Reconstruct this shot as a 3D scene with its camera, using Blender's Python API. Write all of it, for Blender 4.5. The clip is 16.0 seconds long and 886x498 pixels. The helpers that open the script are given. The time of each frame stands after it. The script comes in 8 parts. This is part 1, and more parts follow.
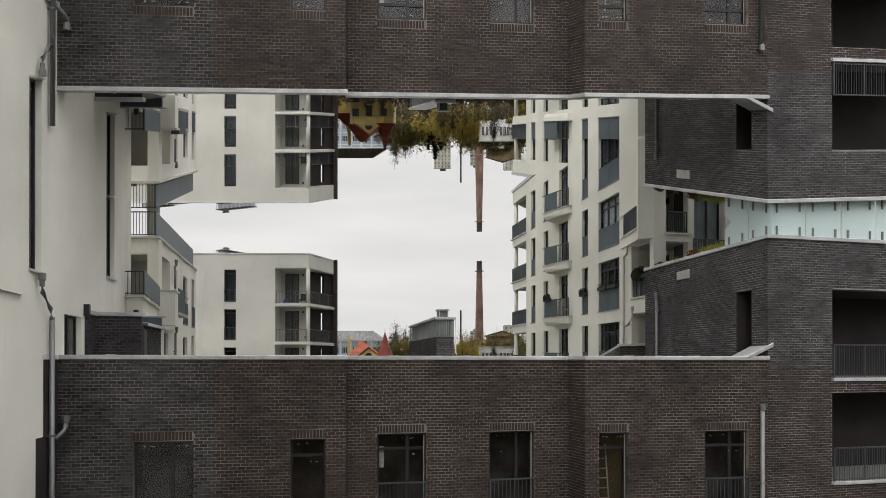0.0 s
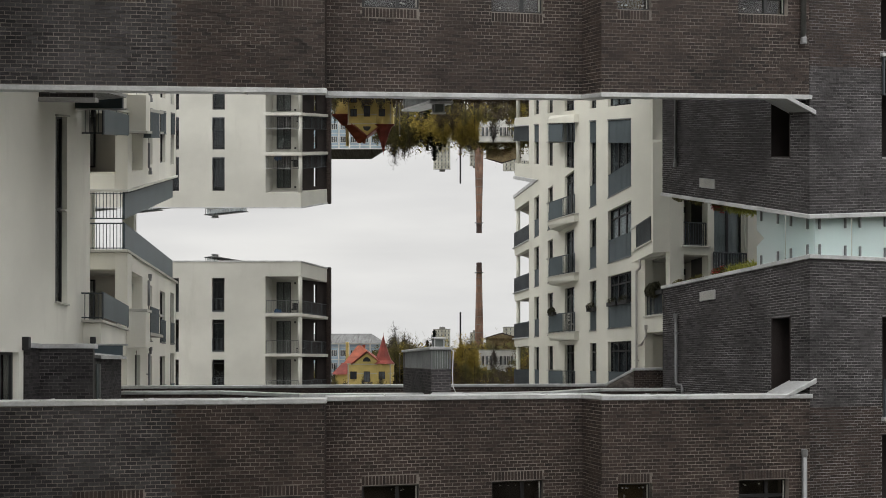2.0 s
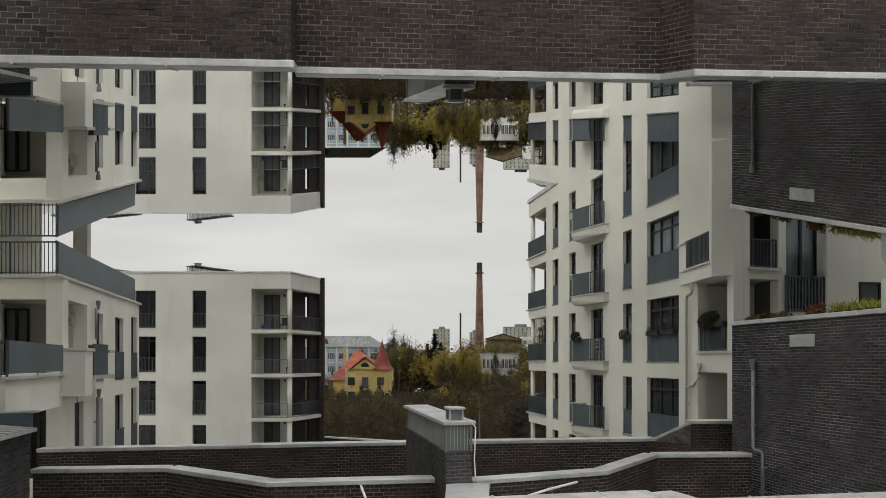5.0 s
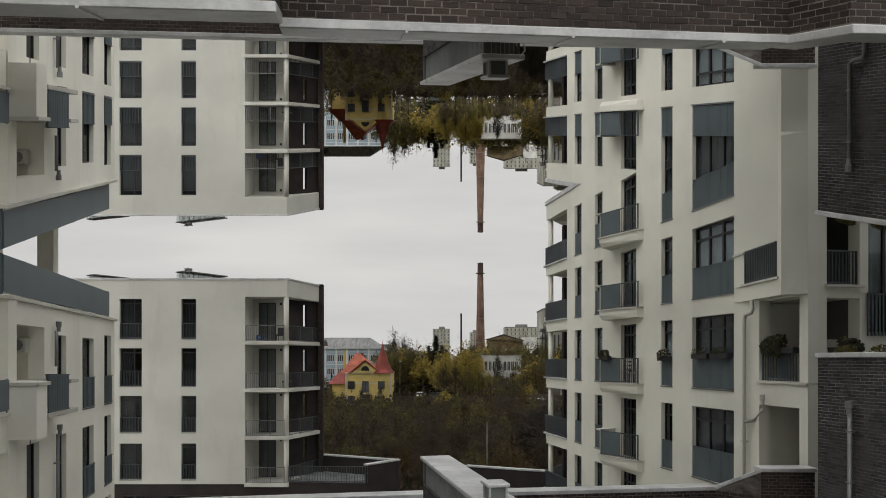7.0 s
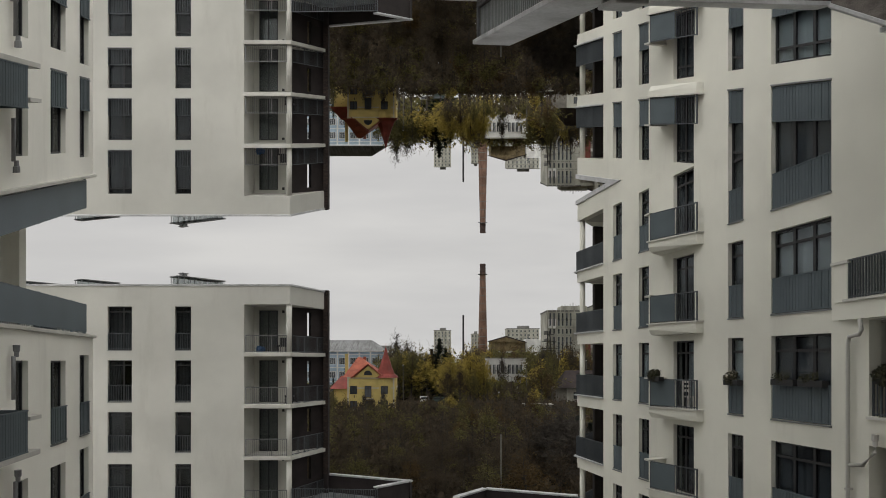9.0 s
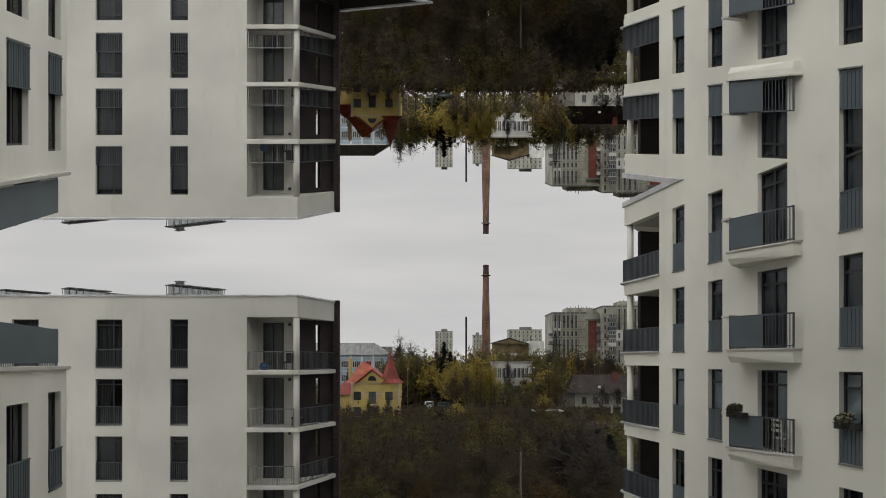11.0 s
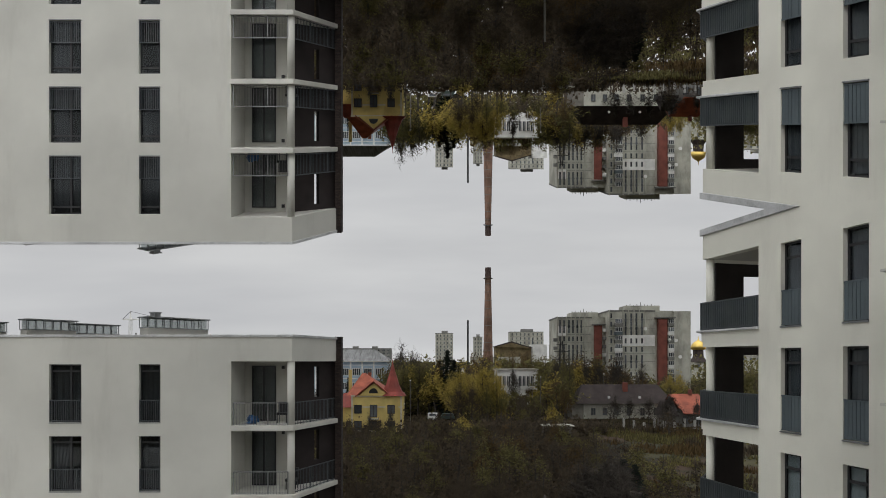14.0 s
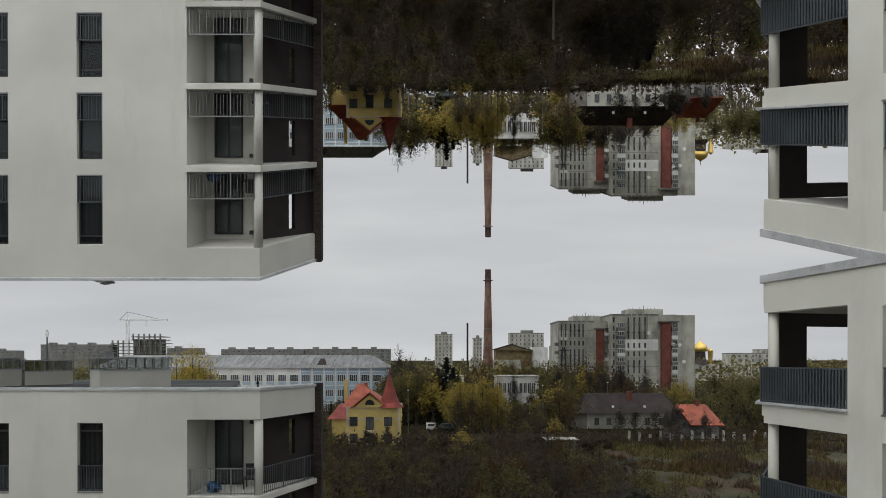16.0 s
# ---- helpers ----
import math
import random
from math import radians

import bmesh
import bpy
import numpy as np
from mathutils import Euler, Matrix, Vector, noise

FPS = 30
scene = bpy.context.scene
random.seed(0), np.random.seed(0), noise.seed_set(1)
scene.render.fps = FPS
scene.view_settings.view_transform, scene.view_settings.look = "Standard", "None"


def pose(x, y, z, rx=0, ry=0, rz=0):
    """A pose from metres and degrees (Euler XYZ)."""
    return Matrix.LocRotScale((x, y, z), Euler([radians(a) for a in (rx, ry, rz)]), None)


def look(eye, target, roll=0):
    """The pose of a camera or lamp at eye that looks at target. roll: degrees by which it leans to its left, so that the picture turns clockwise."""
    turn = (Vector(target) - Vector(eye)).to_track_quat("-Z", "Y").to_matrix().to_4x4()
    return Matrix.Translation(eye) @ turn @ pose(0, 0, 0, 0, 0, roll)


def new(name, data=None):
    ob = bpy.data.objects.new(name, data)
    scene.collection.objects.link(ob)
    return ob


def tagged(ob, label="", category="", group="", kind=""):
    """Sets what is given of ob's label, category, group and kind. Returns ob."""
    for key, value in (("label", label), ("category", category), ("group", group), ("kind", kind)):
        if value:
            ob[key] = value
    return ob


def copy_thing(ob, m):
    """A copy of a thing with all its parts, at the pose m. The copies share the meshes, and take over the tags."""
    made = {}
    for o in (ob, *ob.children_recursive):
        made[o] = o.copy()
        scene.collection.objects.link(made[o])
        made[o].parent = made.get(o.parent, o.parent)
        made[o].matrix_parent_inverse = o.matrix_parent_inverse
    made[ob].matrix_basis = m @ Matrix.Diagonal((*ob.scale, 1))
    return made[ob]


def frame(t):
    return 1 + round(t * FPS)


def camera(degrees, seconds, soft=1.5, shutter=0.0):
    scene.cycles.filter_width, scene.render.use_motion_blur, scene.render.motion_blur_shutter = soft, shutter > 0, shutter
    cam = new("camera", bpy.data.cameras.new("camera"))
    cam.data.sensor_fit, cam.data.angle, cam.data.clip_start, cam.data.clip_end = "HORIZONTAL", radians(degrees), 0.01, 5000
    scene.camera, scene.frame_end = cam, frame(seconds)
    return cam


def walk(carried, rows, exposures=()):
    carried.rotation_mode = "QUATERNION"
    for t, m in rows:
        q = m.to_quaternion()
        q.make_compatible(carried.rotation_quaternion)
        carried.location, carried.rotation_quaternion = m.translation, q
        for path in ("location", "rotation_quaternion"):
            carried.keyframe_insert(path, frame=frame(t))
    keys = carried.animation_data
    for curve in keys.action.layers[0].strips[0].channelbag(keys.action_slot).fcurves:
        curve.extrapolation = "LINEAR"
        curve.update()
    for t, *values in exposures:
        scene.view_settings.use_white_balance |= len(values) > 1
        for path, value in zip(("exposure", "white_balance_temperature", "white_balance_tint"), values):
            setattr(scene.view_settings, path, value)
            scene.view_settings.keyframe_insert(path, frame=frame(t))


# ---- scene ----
# Camera: seconds, x, y, z, pitch, yaw. It stays level and glides forward and slowly up.
cam = camera(70.95, 16.0, soft=0.9)
PATH = [
    (0.0, -0.000, 0.000, -0.000, 0.166, 0.072),
    (0.5, -0.008, 0.487, 0.143, 0.183, 0.064),
    (1.0, 0.028, 1.025, 0.262, 0.192, 0.056),
    (1.5, 0.082, 1.587, 0.399, 0.193, 0.048),
    (2.0, 0.101, 2.157, 0.529, 0.198, 0.045),
    (2.5, 0.087, 2.803, 0.663, 0.192, 0.038),
    (3.0, 0.076, 3.539, 0.776, 0.169, 0.025),
    (3.5, 0.059, 4.231, 0.931, 0.137, 0.008),
    (4.0, -0.043, 4.965, 1.059, 0.102, -0.011),
    (6.5, -0.654, 8.721, 1.606, -0.037, -0.086),
    (7.0, -0.820, 9.438, 1.667, -0.043, -0.104),
    (7.5, -1.012, 10.212, 1.705, -0.033, -0.119),
    (8.0, -1.266, 11.004, 1.731, -0.015, -0.124),
    (8.5, -1.518, 11.797, 1.766, 0.001, -0.121),
    (9.0, -1.779, 12.566, 1.824, 0.008, -0.120),
    (11.5, -3.308, 16.865, 2.266, 0.017, -0.129),
    (12.0, -3.581, 17.714, 2.390, 0.014, -0.136),
    (12.5, -3.779, 18.638, 2.612, 0.011, -0.153),
    (13.0, -3.885, 19.538, 2.876, -0.002, -0.180),
    (13.5, -3.997, 20.455, 3.208, -0.021, -0.206),
    (14.0, -4.079, 21.385, 3.513, -0.053, -0.232),
    (14.5, -4.094, 22.346, 3.845, -0.094, -0.246),
    (15.0, -4.083, 23.382, 4.179, -0.141, -0.256),
    (15.5, -4.016, 24.455, 4.523, -0.177, -0.264),
    (16.0, -3.935, 25.620, 4.891, -0.194, -0.276),
]
walk(cam, [(t, pose(x, y, z, 90 + p, 0, w)) for t, x, y, z, p, w in PATH], exposures=[(0.0, 0.36, 6650, 10), (2.0, 0.3, 6650, 9), (4.0, 0.2, 6700, 8), (7.0, 0.07, 6700, 9), (12.5, -0.08, 6550, 10), (16.0, -0.08, 6350, 9)])

# ---- light: an even overcast sky and a very wide, weak sun behind the camera ----
world = bpy.data.worlds.new("overcast_sky")
scene.world = world
world.use_nodes = True
wn, wl = world.node_tree.nodes, world.node_tree.links
wn.clear()
w_out = wn.new("ShaderNodeOutputWorld")
w_bg = wn.new("ShaderNodeBackground")
w_sky = wn.new("ShaderNodeTexSky")
w_sky.sky_type = "NISHITA"
w_sky.sun_disc = False
w_sky.sun_elevation, w_sky.sun_rotation = radians(48), radians(200)
w_sky.dust_density, w_sky.air_density = 4.0, 1.0
w_co = wn.new("ShaderNodeTexCoord")
w_sep = wn.new("ShaderNodeSeparateXYZ")
w_abs = wn.new("ShaderNodeMath")
w_abs.operation = "ABSOLUTE"
w_lift = wn.new("ShaderNodeMath")
w_lift.operation = "ADD"
w_lift.inputs[1].default_value = 0.08
w_com = wn.new("ShaderNodeCombineXYZ")
wl.new(w_co.outputs["Generated"], w_sep.inputs[0])
wl.new(w_sep.outputs[2], w_abs.inputs[0])
wl.new(w_abs.outputs[0], w_lift.inputs[0])
for i in (0, 1):
    wl.new(w_sep.outputs[i], w_com.inputs[i])
wl.new(w_lift.outputs[0], w_com.inputs[2])
wl.new(w_com.outputs[0], w_sky.inputs["Vector"])
w_hs = wn.new("ShaderNodeHueSaturation")
w_hs.inputs["Saturation"].default_value = 0.12
wl.new(w_sky.outputs[0], w_hs.inputs["Color"])
# soft stratus: broad, flat bands of lighter and darker cloud over the clear sky
w_map = wn.new("ShaderNodeMapping")
w_map.inputs["Scale"].default_value = (1.2, 1.2, 7.0)
w_noise = wn.new("ShaderNodeTexNoise")
w_noise.inputs["Scale"].default_value = 1.6
w_noise.inputs["Detail"].default_value = 5.0
w_noise.inputs["Roughness"].default_value = 0.5
wl.new(w_com.outputs[0], w_map.inputs[0])
wl.new(w_map.outputs[0], w_noise.inputs["Vector"])
w_ramp = wn.new("ShaderNodeValToRGB")
w_ramp.color_ramp.elements[0].position, w_ramp.color_ramp.elements[0].color = 0.3, (6.45, 6.5, 6.66, 1)
w_ramp.color_ramp.elements[1].position, w_ramp.color_ramp.elements[1].color = 0.7, (8.25, 8.26, 8.25, 1)
wl.new(w_noise.outputs["Fac"], w_ramp.inputs[0])
w_mix = wn.new("ShaderNodeMixRGB")
w_mix.inputs[0].default_value = 0.85
wl.new(w_hs.outputs[0], w_mix.inputs[1])
wl.new(w_ramp.outputs[0], w_mix.inputs[2])
wl.new(w_mix.outputs[0], w_bg.inputs["Color"])
# as under any overcast, the sky is about three times as bright overhead as low down
w_grad = wn.new("ShaderNodeMapRange")
w_grad.interpolation_type = "SMOOTHSTEP"
for k, v in ((1, 0.12), (2, 0.9), (3, 0.087), (4, 0.31)):
    w_grad.inputs[k].default_value = v
wl.new(w_abs.outputs[0], w_grad.inputs[0])
wl.new(w_grad.outputs[0], w_bg.inputs["Strength"])
wl.new(w_bg.outputs[0], w_out.inputs[0])

sun = new("sun", bpy.data.lights.new("sun", "SUN"))
sun.data.energy, sun.data.angle, sun.data.color = 0.15, radians(40), (1.0, 0.98, 0.95)
sun.matrix_basis = look((-20, -60, 70), (0, 30, 0))

# ---- the site falls away from the camera by this much, metre for metre ----
K = 0.18
MIRROR = []  # (thing, height of the level at which it is mirrored overhead)


# ---------------------------------------------------------------- materials
def material(name, base, rough=0.8, metal=0.0, vary=0.25, scale=3.0, fine=40.0, bump=0.15, tint=None, island=0.0, spec=0.4, stretch=(1, 1, 1)):
    """A surface with broad stains, fine grain and relief, and optionally a shift from piece to piece."""
    m = bpy.data.materials.new(name)
    m.use_nodes = True
    n, l = m.node_tree.nodes, m.node_tree.links
    b = n["Principled BSDF"]
    b.inputs["Roughness"].default_value, b.inputs["Metallic"].default_value = rough, metal
    b.inputs["Specular IOR Level"].default_value = spec
    co = n.new("ShaderNodeTexCoord")
    mp = n.new("ShaderNodeMapping")
    mp.inputs["Scale"].default_value = stretch
    l.new(co.outputs["Object"], mp.inputs[0])
    big, small = n.new("ShaderNodeTexNoise"), n.new("ShaderNodeTexNoise")
    big.inputs["Scale"].default_value, small.inputs["Scale"].default_value = scale / 10, fine
    big.inputs["Detail"].default_value, small.inputs["Detail"].default_value = 6, 4
    l.new(mp.outputs[0], big.inputs["Vector"])
    l.new(mp.outputs[0], small.inputs["Vector"])
    add = n.new("ShaderNodeMath")
    add.operation = "MULTIPLY_ADD"
    add.inputs[1].default_value, add.inputs[2].default_value = 0.35, 0.0
    l.new(small.outputs["Fac"], add.inputs[0])
    tot = n.new("ShaderNodeMath")
    l.new(big.outputs["Fac"], tot.inputs[0])
    l.new(add.outputs[0], tot.inputs[1])
    fac = tot.outputs[0]
    if island:
        geo, inf = n.new("ShaderNodeNewGeometry"), n.new("ShaderNodeObjectInfo")
        both = n.new("ShaderNodeMath")
        l.new(geo.outputs["Random Per Island"], both.inputs[0])
        l.new(inf.outputs["Random"], both.inputs[1])
        fr = n.new("ShaderNodeMath")
        fr.operation = "FRACT"
        l.new(both.outputs[0], fr.inputs[0])
        mu = n.new("ShaderNodeMath")
        mu.operation = "MULTIPLY_ADD"
        mu.inputs[1].default_value = island
        l.new(fr.outputs[0], mu.inputs[0])
        l.new(fac, mu.inputs[2])
        fac = mu.outputs[0]
    span = n.new("ShaderNodeMapRange")
    span.inputs[1].default_value, span.inputs[2].default_value = 0.5, 0.85 + island
    l.new(fac, span.inputs[0])
    fac = span.outputs[0]
    ramp = n.new("ShaderNodeValToRGB")
    e = ramp.color_ramp.elements
    lo = tuple(c * (1 - vary) for c in base)
    hi = tuple(min(1, c * (1 + vary)) for c in (tint or base))
    e[0].position, e[0].color = 0.0, (*lo, 1)
    e[1].position, e[1].color = 1.0, (*hi, 1)
    l.new(fac, ramp.inputs[0])
    l.new(ramp.outputs[0], b.inputs["Base Color"])
    if bump:
        bp = n.new("ShaderNodeBump")
        bp.inputs["Strength"].default_value, bp.inputs["Distance"].default_value = bump, 0.02
        l.new(small.outputs["Fac"], bp.inputs["Height"])
        l.new(bp.outputs[0], b.inputs["Normal"])
    return m


def stained(m, colour, scale, lo, hi, stretch=(1, 1, 1), most=1.0):
    """Lays patches of another colour over a surface: lime bloom, soot, damp."""
    n, l = m.node_tree.nodes, m.node_tree.links
    b = n["Principled BSDF"]
    under = b.inputs["Base Color"].links[0].from_socket
    co, inf, mp = n.new("ShaderNodeTexCoord"), n.new("ShaderNodeObjectInfo"), n.new("ShaderNodeMapping")
    place = n.new("ShaderNodeVectorMath")
    l.new(co.outputs["Object"], place.inputs[0])
    l.new(inf.outputs["Location"], place.inputs[1])
    mp.inputs["Scale"].default_value = stretch
    l.new(place.outputs[0], mp.inputs[0])
    no = n.new("ShaderNodeTexNoise")
    no.inputs["Scale"].default_value, no.inputs["Detail"].default_value, no.inputs["Roughness"].default_value = scale, 7, 0.65
    l.new(mp.outputs[0], no.inputs["Vector"])
    span, mix = n.new("ShaderNodeMapRange"), n.new("ShaderNodeMixRGB")
    span.inputs[1].default_value, span.inputs[2].default_value, span.inputs[4].default_value = lo, hi, most
    l.new(no.outputs["Fac"], span.inputs[0])
    l.new(span.outputs[0], mix.inputs[0])
    l.new(under, mix.inputs[1])
    mix.inputs[2].default_value = (*colour, 1)
    l.new(mix.outputs[0], b.inputs["Base Color"])


def foliage(m, share=0.62):
    """Thin leaves let part of the light through."""
    n, l = m.node_tree.nodes, m.node_tree.links
    b, out = n["Principled BSDF"], n["Material Output"]
    tr, mix = n.new("ShaderNodeBsdfTranslucent"), n.new("ShaderNodeMixShader")
    l.new(b.inputs["Base Color"].links[0].from_socket, tr.inputs["Color"])
    mix.inputs[0].default_value = share
    l.new(b.outputs[0], mix.inputs[1])
    l.new(tr.outputs[0], mix.inputs[2])
    l.new(mix.outputs[0], out.inputs["Surface"])


def pane_glass(name, tint, clear, ior=1.5, thin=False):
    """Window glass: a mirror-like skin by Fresnel over a tinted see-through body."""
    m = bpy.data.materials.new(name)
    m.use_nodes = True
    n, l = m.node_tree.nodes, m.node_tree.links
    n.clear()
    out, mix = n.new("ShaderNodeOutputMaterial"), n.new("ShaderNodeMixShader")
    gl, tr = n.new("ShaderNodeBsdfGlossy"), n.new("ShaderNodeBsdfTransparent")
    gl.inputs["Roughness"].default_value = 0.03
    gl.inputs["Color"].default_value = (0.9, 0.93, 0.95, 1)
    tr.inputs["Color"].default_value = tuple(c * clear for c in tint) + (1,)
    if thin:  # the same reflectance on both faces of a thin pane
        lw, pw, fr = n.new("ShaderNodeLayerWeight"), n.new("ShaderNodeMath"), n.new("ShaderNodeMapRange")
        lw.inputs["Blend"].default_value = 0.5
        pw.operation, pw.inputs[1].default_value = "POWER", 5.0
        fr.inputs[3].default_value = ((ior - 1) / (ior + 1)) ** 2
        l.new(lw.outputs["Facing"], pw.inputs[0])
        l.new(pw.outputs[0], fr.inputs[0])
    else:
        fr = n.new("ShaderNodeFresnel")
        fr.inputs["IOR"].default_value = ior
    l.new(fr.outputs[0], mix.inputs[0])
    l.new(tr.outputs[0], mix.inputs[1])
    l.new(gl.outputs[0], mix.inputs[2])
    l.new(mix.outputs[0], out.inputs[0])
    return m


